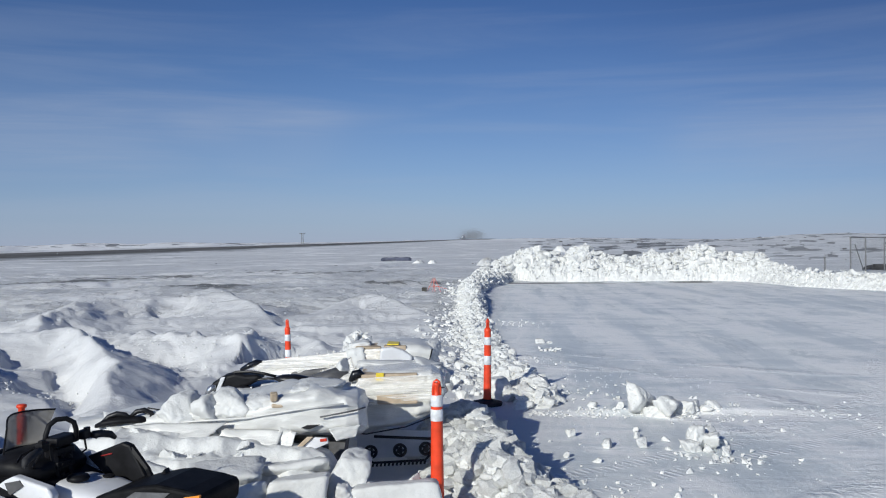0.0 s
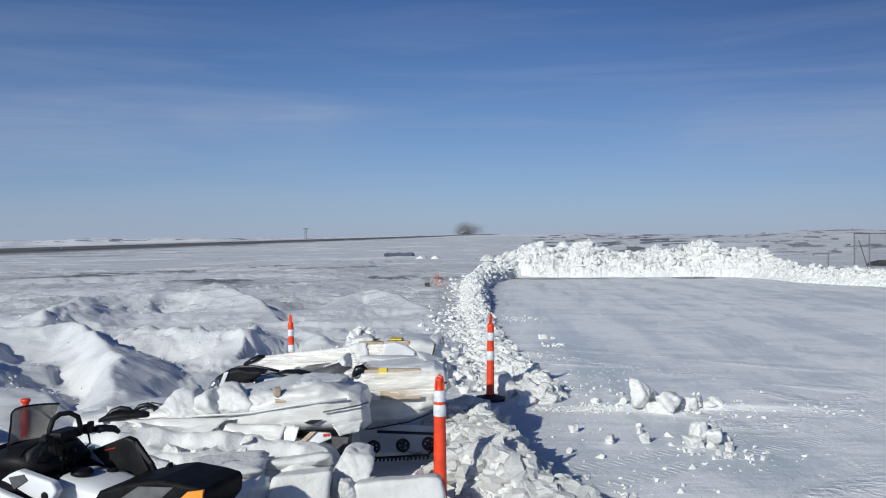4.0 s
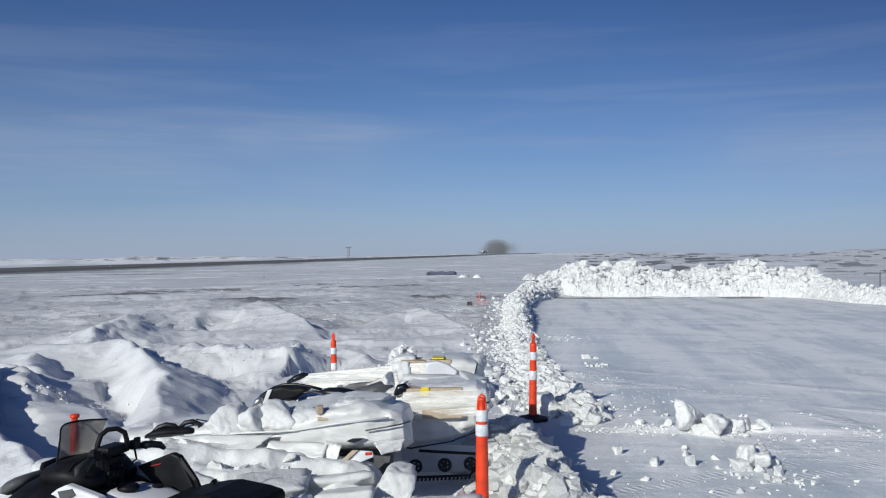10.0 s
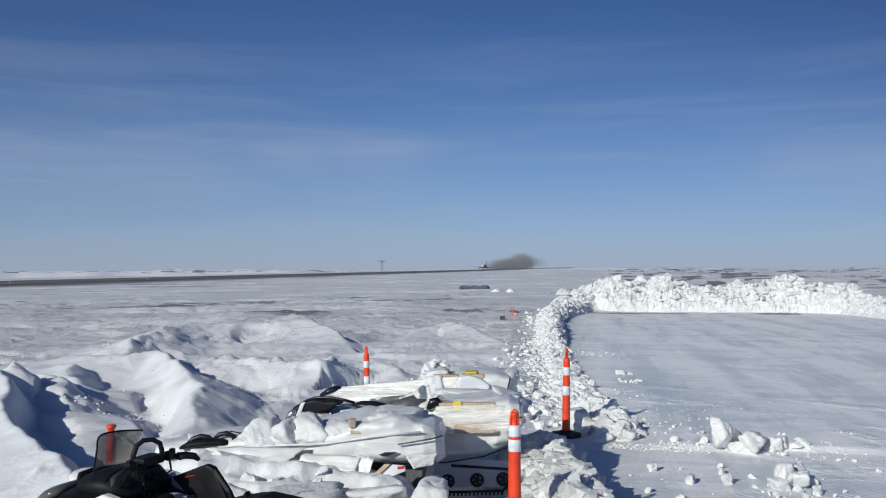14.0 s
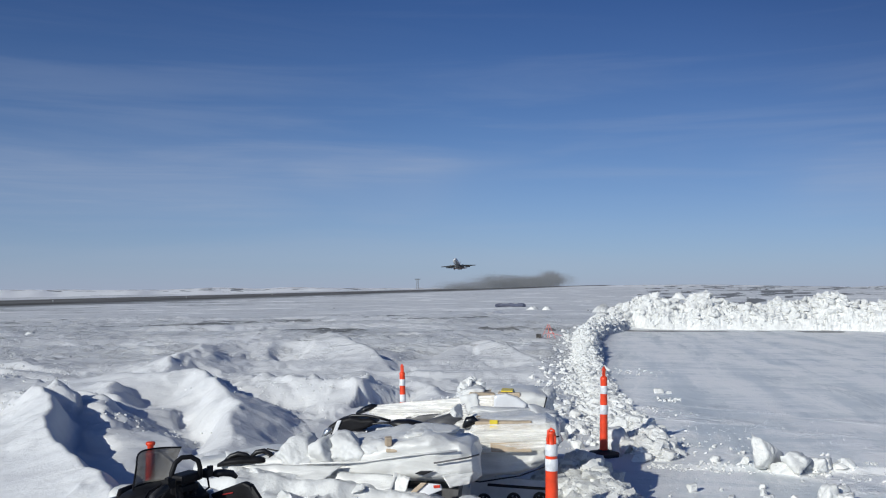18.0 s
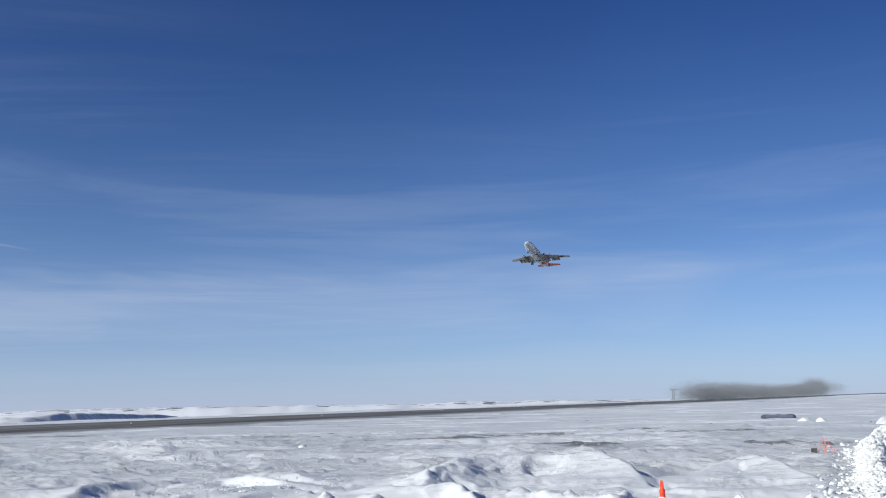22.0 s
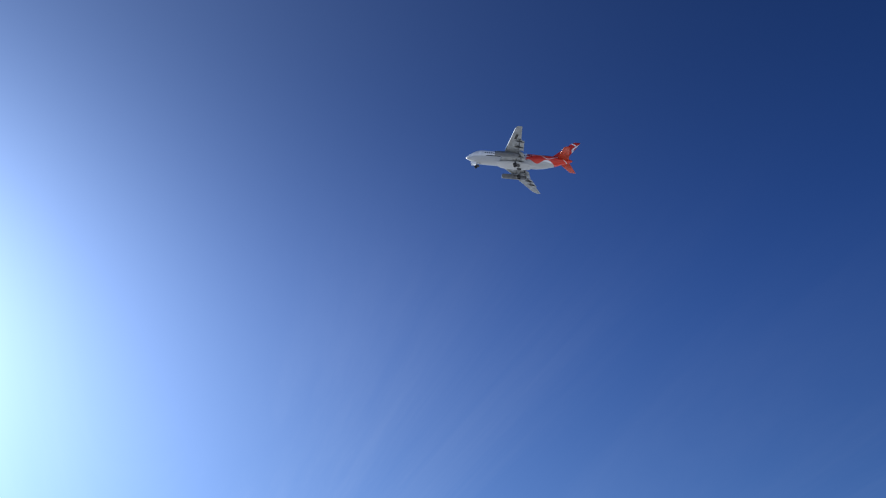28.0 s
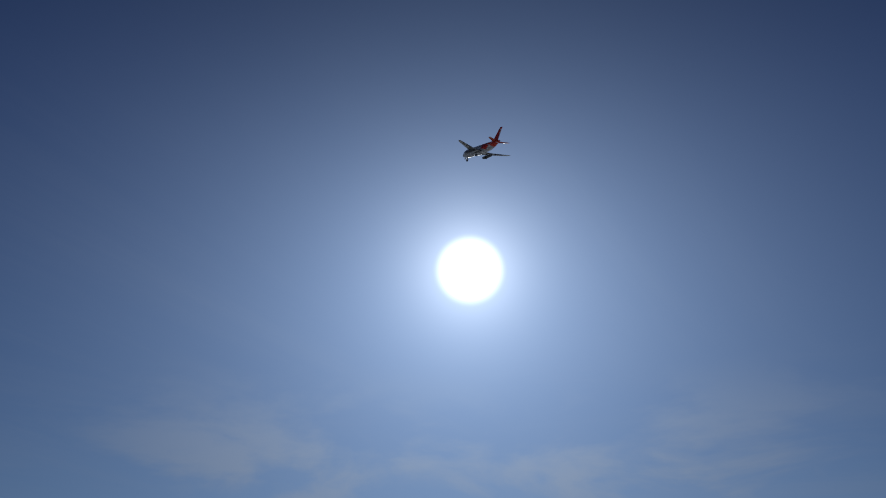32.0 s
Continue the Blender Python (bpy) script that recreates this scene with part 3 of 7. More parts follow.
    deep = deep + ribs * (0.034 * comb ** 3 * ease(fbm(x / 1.7, y / 1.7, 2, 67), -0.3, 0.5) + 0.022 * grit * ease(fbm(x / 1.3, y / 1.3, 2, 69), 0.0, 0.5))
    fold = fbm(u / 1.5 + 0.6 * fbm(x / 1.6, y / 1.6, 2, 64), v / 0.7, 3, 66)
    deep = deep + ribs * 0.035 * (np.exp(-(fold / 0.22) ** 2) - 0.4 * ease(fold, 0.1, 0.5)) * (1 - ease(r, 14, 17))
    # broken crust on the crests and the sheet
    torn = np.exp(-(((x + 8.1) / 1.0) ** 2 + ((y - 12.4) / 0.8) ** 2)) + np.exp(-(((x + 9.1) / 0.9) ** 2 + ((y - 21.8) / 2.6) ** 2)) + 0.95 * np.exp(-(((x + 5.0) / 1.8) ** 2 + ((y - 17.2) / 1.8) ** 2)) + 0.8 * np.exp(-(((x + 5.6) / 0.9) ** 2 + ((y - 11.9) / 0.6) ** 2))
    deep = deep + torn * (0.10 * np.abs(fbm(x * 2.4, y * 2.4, 3, 35)) + 0.05 * grit)
    z = z - w * bite
    # layered, wind-cut crust: flat shelves that end in small scarps
    shelf = fbm(u / 3.2 + 0.4 * fbm(x / 1.5, y / 1.5, 2, 29), v / 1.5, 4, 27)
    step = np.floor(shelf * 3) / 3 + ease((shelf * 3) % 1, 0.0, 0.22) / 3
    zone = ease(r, 9, 15) * (1 - ease(r, 60, 110)) * (1 - ease(deep, 0.02, 0.25))
    z = z + w * (deep + 0.13 * step * zone)
    z = z + ridge(x, y, [(9.2, 110, 0.2, 3.2, 0.9), (11, 124, 0.85, 3.8, 1.1), (13.5, 145, 0.95, 3.8, 1.2), (16, 168, 0.4, 3.5, 1.2)], 71) + ridge(x, y, [(-9, 70, 0.1, 3.0, 1.0), (-6, 78, 0.35, 3.0, 1.0), (-4, 90, 0.1, 3.0, 1.0)], 73)
    # snow drifted in about the sleds
    mound = np.exp(-(np.clip(np.abs(x + 1.7) - 1.3, 0, None) / 0.45) ** 2) * np.exp(-(np.clip(np.abs(y - 7.4) - 1.6, 0, None) / 0.5) ** 2)
    z = z + wild * mound * (0.10 + 0.12 * fbm(x * 1.6, y * 1.6, 3, 37)) * (1 - ease(x, -1.1, -0.7))
    z = z + wild * 0.62 * np.exp(-((x + 1.25) / 0.75) ** 2 - ((y - 12.8) / 0.55) ** 2) * (0.8 + 0.5 * fbm(x * 3, y * 3, 2, 39))
    # the lot's near part is scraped lower: a thin lip runs across it
    lip = 10.44 - 0.05 * (x - 0.8) + 0.05 * fbm(x * 1.3, 0 * x, 3, 43)
    z = z + 0.045 * lot * ease(y - lip, -0.03, 0.05) * (1 - ease(x, 3.6, 5.2)) * (1 - ease(y, 12.5, 16.0))
    # distance: low snow hills that close the horizon
    el = np.interp(az, [-180, -60, -27, -24.9, -22, -19.7, -17.8, -15.3, -12.8, -10.2, -8.9, -4, 4.9, 8, 13, 17.2, 19, 22, 24.7, 27.3, 33, 40, 47.5, 52, 60, 180],
                   [0.1, 0.3, 0.27, 0.36, 0.30, 0.12, 0.05, 0.10, 0.15, 0.17, 0.25, 0.18, 0.11, 0.13, 0.14, 0.22, 0.16, 0.23, 0.11, 0.10, 0.13, 0.13, 0.11, -0.08, 0.0, 0.1])
    over = x < RW_X + RW_SLOPE * y - 60
    foot = 1050 + 120 * fbm(az / 6.0, 0 * az, 3, 31)
    far = EYE[2] + r * np.tan(np.radians(el)) + r * 0.0005 * fbm(az / 1.3, r / 500, 3, 32)
    z = z - over * (1.6 * ease(d_rw, 24, 110) + 11.5 * ease(d_rw, 90, 380))
    k = np.where(over, ease(r, foot, foot + 420), ease(r, np.interp(az, [-30, -17, -8], [280, 300, 1900]), np.interp(az, [-30, -17, -8], [640, 700, 3300])))
    z = z * (1 - k) + far * k
    z = z + 0.8 * wild * ease(r, 420, 900) * off_rw * (1 - k) * fbm(x / 170, y / 170, 3, 41) * ~over
    # a cut bank beyond the runway that turns its back to the sun
    beyond = ((x + 282) * -169 + (y - 254) * -85) / 189
    length = ((x + 282) * -85 + (y - 254) * 169) / 189
    beyond = beyond + 3 * fbm(length / 30, beyond / 60, 3, 47)
    brow = EYE[2] + r * np.tan(np.radians(np.interp(az, [38, 39.4, 42, 44, 46, 47.5, 48.6], [-0.45, -0.40, -0.27, -0.18, -0.09, -0.13, -0.30]) + 0.03 * fbm(az / 0.5, 0 * az, 3, 49)))
    cutb = ease(beyond, 0, 7) * (1 - ease(beyond, 30, 140)) * ease(length, -25, 5) * (1 - ease(length, 210, 330))
    z = z * (1 - cutb) + np.maximum(brow, z) * cutb
    # bare, wind-scoured streaks
    bare = 0.40 * ease(fbm(u / 24, v / 4.5, 5, 51), 0.2, 0.9) * ease(r, 22, 60)
    bare = bare + 0.24 * ease(fbm(x / 40, y / 25, 4, 53), 0.0, 0.9) * ease(r, 45, 120)
    bare = bare + 0.45 * ease(fbm(u / 7, v / 1.0, 5, 58), 0.22, 0.5) * ease(r, 24, 34) * (1 - ease(r, 80, 130))
    bare = bare * wild + 0.5 * np.exp(-((d_rw - RW_HALF - 6) / 10) ** 2) + 0.40 * np.exp(-((d_rw - RW_HALF - 12) / 42) ** 2) * (x > RW_X + RW_SLOPE * y)
    bare = bare + 1.0 * np.exp(-((x + 10.5) / 1.7) ** 2 - ((y - 40.3) / 2.2) ** 2) + 0.8 * np.exp(-((x + 24) / 3.5) ** 2 - ((y - 52) / 1.8) ** 2)
    bare = bare + 1.3 * lot * ease(fbm(x / 3.0, y / 1.4, 3, 59), -0.1, 0.5) * ease(y, 41.0, 43.6)
    bare = bare * (1 - 0.75 * ease(r, 60, 120) * ease(-az, 3, 7)) + 1.4 * ease(fbm(az / 1.0, np.log(r) * 11, 5, 55), 0.24, 0.36) * ease(r, 90, 200) * ease(-az, 4, 8) * (1 - 0.45 * ease(-az, 15, 18))
    bare = bare * (1 - 0.9 * ease(r, 1300, 2000)) + 1.3 * ease(fbm(az / 0.9, np.log(r) * 60, 4, 57), 0.24, 0.40) * ease(r, 1200, 1400) * (1 - 0.8 * ease(-az, 15, 17))
    return z, np.clip(bare, 0, 1), lot


def grounds(x, y):
    return land(np.asarray(x, float), np.asarray(y, float))[0]


def ground_at(x, y):
    return float(grounds([x], [y])[0])


def build_ground():
    view = np.radians(np.concatenate([np.arange(-34, 62, 0.17), np.arange(62, 326, 3.0)]))
    ring = np.concatenate([[0.4, 1.0, 1.8], 2.6 * np.power(1.007, np.arange(0, 360)), 2.6 * 1.007 ** 360 * np.power(1.0125, np.arange(0, 380))])
    ring = ring[ring < 4300]
    A, Rr = np.meshgrid(view, ring, indexing="ij")
    x, y = -np.sin(A) * Rr, np.cos(A) * Rr
    z, bare, ice = land(x.ravel(), y.ravel())
    n, m = A.shape
    verts = np.column_stack([x.ravel(), y.ravel(), z])
    i, j = np.meshgrid(np.arange(n), np.arange(m - 1), indexing="ij")
    a, b = i * m + j, ((i + 1) % n) * m + j
    quads = np.stack([a, a + 1, b + 1, b], -1).reshape(-1, 4)
    me = bpy.data.meshes.new("ground")
    me.vertices.add(len(verts) + 1)
    me.vertices.foreach_set("co", np.vstack([verts, [[0, 0, 0]]]).ravel())
    fan = np.array([[i * m, ((i + 1) % n) * m, len(verts)] for i in range(n)])
    me.loops.add(quads.size + fan.size)
    me.loops.foreach_set("vertex_index", np.concatenate([quads.ravel(), fan.ravel()]))
    me.polygons.add(len(quads) + len(fan))
    starts = np.concatenate([np.arange(len(quads)) * 4, len(quads) * 4 + np.arange(len(fan)) * 3])
    me.polygons.foreach_set("loop_start", starts)
    me.update(calc_edges=True)
    me.validate()
    for key, val in (("bare", bare), ("ice", ice)):
        me.attributes.new(key, "FLOAT", "POINT").data.foreach_set("value", np.append(val, 0.0).astype(np.float32))
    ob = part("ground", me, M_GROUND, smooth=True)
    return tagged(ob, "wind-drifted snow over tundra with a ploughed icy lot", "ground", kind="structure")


build_ground()


def build_runway():
    """A long gravel strip, a little proud of the snow."""
    bm = bmesh.new()
    rows = []
    for y in np.concatenate([np.arange(-700, 700, 35.0), np.arange(700, 2500, 120.0)]):
        mid = RW_X + RW_SLOPE * y
        z = runway_z(y)
        rows.append([bm.verts.new((mid + s, y - s * RW_SLOPE, z + dz)) for s, dz in
                     ((-RW_HALF - 5, -0.6), (-RW_HALF, 0.0), (0.0, 0.18), (RW_HALF, 0.0), (RW_HALF + 5, -0.6))])
    skin(bm, rows, caps=False, closed=False)
    bmesh.ops.reverse_faces(bm, faces=bm.faces[:])
    tagged(part("runway", bm, M_GRAVEL), "dark gravel runway swept clear of snow", "runway", kind="structure")


build_runway()

# ---- broken snow ----
def crag(q):
    """Folded noise: flat faces with sharp seams."""
    return 1 - 2 * abs(noise.noise(q))


def lump_mesh(lx, ly, h, seed, soft=11.0, rough=0.09, faces=13, level=4, cut=(0.72, 1.05)):
    """A settled lump of snow: flat broken faces with softened edges."""
    rnd = random.Random(int(seed * 1000))
    planes = []
    for k in range(faces):
        n = Vector((rnd.gauss(0, 1), rnd.gauss(0, 1), rnd.gauss(0, 0.9))).normalized()
        planes.append(n / rnd.uniform(*cut))
    planes += [Vector((0, 0, -1.6)), Vector((0, 0, 1.0)), Vector((1, 0, 0)), Vector((-1, 0, 0)), Vector((0, 1, 0)), Vector((0, -1, 0))]
    bm = bmesh.new()
    bmesh.ops.create_icosphere(bm, subdivisions=level, radius=1.0)
    off_ = Vector((seed * 3.7, seed * 1.3, 0))
    for v in bm.verts:
        n = v.co.normalized()
        r = sum(max(0.0, n.dot(p)) ** soft for p in planes) ** (-1 / soft)
        r *= 1 + rough * crag(n * 2.6 + off_) + rough * 0.8 * noise.noise(n * 6 + off_) + rough * 0.45 * crag(n * 9 + off_)
        v.co = Vector((n.x * r * lx, n.y * r * ly, n.z * r * h))
    return bm


def chunk_shapes(count, seed, flat=0.8, jag=0.25):
    """Some angular lumps as arrays: hulls of random points."""
    rnd = random.Random(seed)
    out = []
    for _ in range(count):
        bm = bmesh.new()
        for _ in range(12):
            v = Vector((rnd.gauss(0, 1), rnd.gauss(0, 1), rnd.gauss(0, 1))).normalized() * (1 - jag * rnd.random())
            bm.verts.new((v.x, v.y * rnd.uniform(0.8, 1.0), v.z * flat))
        h = bmesh.ops.convex_hull(bm, input=bm.verts[:])
        bmesh.ops.delete(bm, geom=[g for g in h["geom_interior"] if isinstance(g, bmesh.types.BMVert)], context="VERTS")
        bm.verts.ensure_lookup_table()
        bm.verts.index_update()
        out.append((np.array([v.co[:] for v in bm.verts]), np.array([[q.index for q in f.verts] for f in bm.faces])))
        bm.free()
    return out


CHUNKS = chunk_shapes(24, 5, 0.85, 0.36)


def scatter(places, seed=1, shapes=CHUNKS):
    """One mesh of lumps: places are rows of x, y, z, size."""
    rnd = random.Random(seed)
    V, F, base = [], [], 0
    for x, y, z, s in places:
        v, f = shapes[rnd.randrange(len(shapes))]
        m = np.array(Euler((rnd.uniform(-0.5, 0.5), rnd.uniform(-0.5, 0.5), rnd.uniform(0, 6.28))).to_matrix())
        k = np.array([rnd.uniform(0.8, 1.25), rnd.uniform(0.7, 1.0), rnd.uniform(0.6, 1.0)]) * s
        V.append((v * k) @ m.T + np.array([x, y, z]))
        F.append(f + base)
        base += len(v)
    return arrays("lumps", np.vstack(V), np.vstack(F))


CLODS, CHUNK_MESH = [], []
for _k in range(16):
    _bm = lump_mesh(1.05, 0.95, 0.9, 300.7 + 1.9 * _k, 50.0, 0.26, 7, 2, (0.42, 0.95))
    _bm.verts.index_update()
    CLODS.append((np.array([v.co[:] for v in _bm.verts]), np.array([[q.index for q in f.verts] for f in _bm.faces])))
    _bm.free()
    CHUNK_MESH.append(arrays("snow_chunk", *CLODS[-1]))


def pieces(parent, places, seed, mat):
    """The larger lumps, each an object of its own on a shared mesh."""
    rnd = random.Random(seed)
    for x, y, z, s in places:
        ob = part("snow_chunk", CHUNK_MESH[rnd.randrange(len(CHUNK_MESH))], mat, parent)
        ob.matrix_basis = pose(x, y, z, rnd.uniform(-30, 30), rnd.uniform(-30, 30), rnd.uniform(0, 360)) @ Matrix.Diagonal((s * rnd.uniform(0.8, 1.25), s * rnd.uniform(0.7, 1.0), s * rnd.uniform(0.6, 1.0), 1))


def heap_mesh(x0, x1, y0, y1, height, step):
    """A sheet of heaped snow over a patch; height(x, y) gives it."""
    nx, ny = int((x1 - x0) / step) + 1, int((y1 - y0) / step) + 1
    X, Y = np.meshgrid(np.linspace(x0, x1, nx), np.linspace(y0, y1, ny), indexing="ij")
    Z = height(X.ravel(), Y.ravel())
    i, j = np.meshgrid(np.arange(nx - 1), np.arange(ny - 1), indexing="ij")
    a = (i * ny + j).ravel()
    q = np.stack([a, a + ny, a + ny + 1, a + 1], -1)
    keep = Z[q].max(1) > -0.05
    return arrays("heap", np.column_stack([X.ravel(), Y.ravel(), Z]), q[keep])


def spine(x, y, pts):
    """Across a bent line of x, y, height, width: how far out in widths, the height there and how far along."""
    p = np.array(pts, float)
    best, h, wd = np.full(x.shape, 1e9), np.zeros_like(x), np.ones_like(x)
    for a, b in zip(p, p[1:]):
        dx, dy = b[0] - a[0], b[1] - a[1]
        t = np.clip(((x - a[0]) * dx + (y - a[1]) * dy) / (dx * dx + dy * dy), 0, 1)
        dist = np.hypot(x - a[0] - t * dx, y - a[1] - t * dy)
        near_ = dist < best
        best = np.where(near_, dist, best)
        h, wd = np.where(near_, a[2] + t * (b[2] - a[2]), h), np.where(near_, a[3] + t * (b[3] - a[3]), wd)
    return best / wd, h


BANK = [(2.3, 45.2, 0.45, 0.9), (3.3, 46.5, 0.82, 1.2), (4.0, 46.8, 1.25, 1.6), (4.7, 46.8, 1.40, 1.8), (6.0, 46.7, 1.32, 1.8), (6.4, 46.6, 1.12, 1.7), (6.9, 46.6, 1.45, 1.9), (7.4, 46.6, 1.58, 1.9), (8.4, 46.6, 1.24, 1.8),
        (9.5, 46.4, 1.16, 1.8), (11.3, 46.4, 1.12, 1.8), (12.4, 46.3, 1.38, 1.9), (13.3, 46.2, 1.58, 2.0), (13.9, 46.0, 1.46, 1.9), (14.9, 45.4, 1.18, 1.7), (15.7, 44.6, 1.0, 1.5), (16.2, 43.2, 0.62, 1.2), (16.3, 41.0, 0.40, 1.1),
        (16.5, 38.5, 0.44, 1.1), (17.6, 36.0, 0.48, 1.1), (19.5, 33.0, 0.46, 1.1), (22.5, 29.0, 0.40, 1.0)]
BERM = [(2.5, 44.6, 0.62, 0.95), (2.0, 42.6, 0.62, 0.85), (1.45, 39.5, 0.46, 0.65), (1.05, 34.0, 0.36, 0.50), (0.92, 27.0, 0.28, 0.42), (0.82, 23.0, 0.12, 0.36), (0.86, 18.0, 0.07, 0.36), (0.92, 14.5, 0.08, 0.36), (1.0, 13.0, 0.15, 0.38), (1.08, 11.9, 0.17, 0.34), (1.2, 11.0, 0.10, 0.28)]
PILE = [(0.05, 9.6, 0.12, 0.35), (0.18, 8.9, 0.22, 0.40), (0.24, 8.1, 0.30, 0.42), (0.34, 7.3, 0.30, 0.44), (0.55, 6.6, 0.25, 0.46), (0.95, 6.1, 0.14, 0.42), (1.3, 6.4, 0.05, 0.36)]


def heaped(x, y, line, seed, rough):
    d, crest = spine(x, y, line)
    body = crest * np.clip(1.1 - d ** 1.7, -0.3, 1)
    clods = np.abs(fbm(x * 1.3, y * 1.3, 2, seed)) * 0.55 + np.abs(fbm(x * 3.0, y * 3.0, 2, seed + 3)) * 0.35 + np.abs(fbm(x * 7.0, y * 7.0, 3, seed + 5)) * 0.40
    return np.where(body > 0.0, body * (0.96 + 0.13 * fbm(x * 0.8, y * 0.8, 2, seed + 7)) + (clods - 0.2) * rough * np.minimum(1, body * 4), body - 0.1)


def bank_height(x, y):
    return heaped(x, y, BANK, 61, 0.34)


def berm_height(x, y):
    return np.maximum(heaped(x, y, BERM, 71, 0.20), heaped(x, y, PILE, 81, 0.16))


def build_bank():
    bank = thing("snow_bank", Matrix(), "tall ploughed bank of broken white snow", "snow bank")
    part("bank_core", heap_mesh(1.2, 24.0, 27.5, 49.5, bank_height, 0.10), M_BLOCK, bank)
    rng = np.random.default_rng(8)
    x, y = rng.uniform(1.6, 23.5, 60000), rng.uniform(28, 48.2, 60000)
    h = bank_height(x, y)
    s = 0.035 + 0.17 * rng.random(60000) ** 5 * np.minimum(1, h + 0.3)
    ok = np.flatnonzero((h > 0.06) & (y < np.interp(x, [2, 16, 24], [47.6, 47.6, 40])))[:10500]
    places = list(zip(x[ok], y[ok], h[ok] + s[ok] * 0.1, s[ok]))
    big = sorted(places, key=lambda p: -p[3])
    places = big[270:]
    crown = []
    for px, ps in ((12.7, 0.20), (13.1, 0.22), (13.4, 0.2), (13.8, 0.22), (14.3, 0.20), (7.0, 0.20), (7.35, 0.27), (7.7, 0.22), (15.2, 0.18), (4.6, 0.2), (5.2, 0.18), (10.4, 0.16), (9.0, 0.16)):
        crown.append((px, 46.3, float(bank_height(np.array([px]), np.array([46.3]))[0]) + 0.04, ps))
    pieces(bank, big[:270] + crown, 10, M_BLOCK)
    tagged(part("broken_snow", scatter(places, 9), M_BLOCK, bank), kind="stuff")


build_bank()


def build_berm():
    berm = thing("snow_berm", Matrix(), "low ploughed berm of broken snow along the lot", "snow berm")
    part("berm_core", heap_mesh(-1.4, 3.9, 5.2, 46.0, berm_height, 0.05), M_BLOCK, berm)
    rng = np.random.default_rng(18)
    n = 46000
    y = 5.6 + 39.4 * rng.random(n) ** 1.5
    mid = np.interp(y, [6, 8.5, 10, 11, 13, 16, 21, 27, 34, 40, 45], [0.6, 0.2, 0.3, 1.1, 0.9, 0.75, 0.7, 0.85, 1.0, 1.4, 2.4])
    x = mid + rng.normal(0, 0.42, n) * np.interp(y, [5, 12, 18, 30, 44], [0.9, 1.0, 1.2, 1.0, 1.6])
    h, g = berm_height(x, y), grounds(x, y)
    s = (0.012 + 0.095 * rng.random(n) ** 4.5) * np.interp(y, [5, 11, 14, 24, 44], [0.85, 1.05, 0.75, 0.75, 1.25])
    apron = (x < mid + 0.2) & (x > -1.2) & (rng.random(n) < np.interp(y, [5, 11, 13, 20, 30], [0.0, 0.06, 0.65, 0.55, 0.14]))
    ok = np.flatnonzero((h > 0.03) | apron)[:14000]
    ok = ok[(np.hypot(x[ok] - 0.54, y[ok] - 10.95) > 0.34) & ~((np.abs(x[ok] - 0.45) < 0.5) & (np.abs(y[ok] - 10.3) < 0.45))]
    places = sorted(zip(x[ok], y[ok], np.maximum(h, g)[ok] + s[ok] * 0.15, s[ok]), key=lambda p: -p[3] / p[1])
    pieces(berm, places[:290], 20, M_BLOCK)
    tagged(part("broken_snow", scatter(places[290:], 19, CLODS), M_BLOCK, berm), kind="stuff")


build_berm()


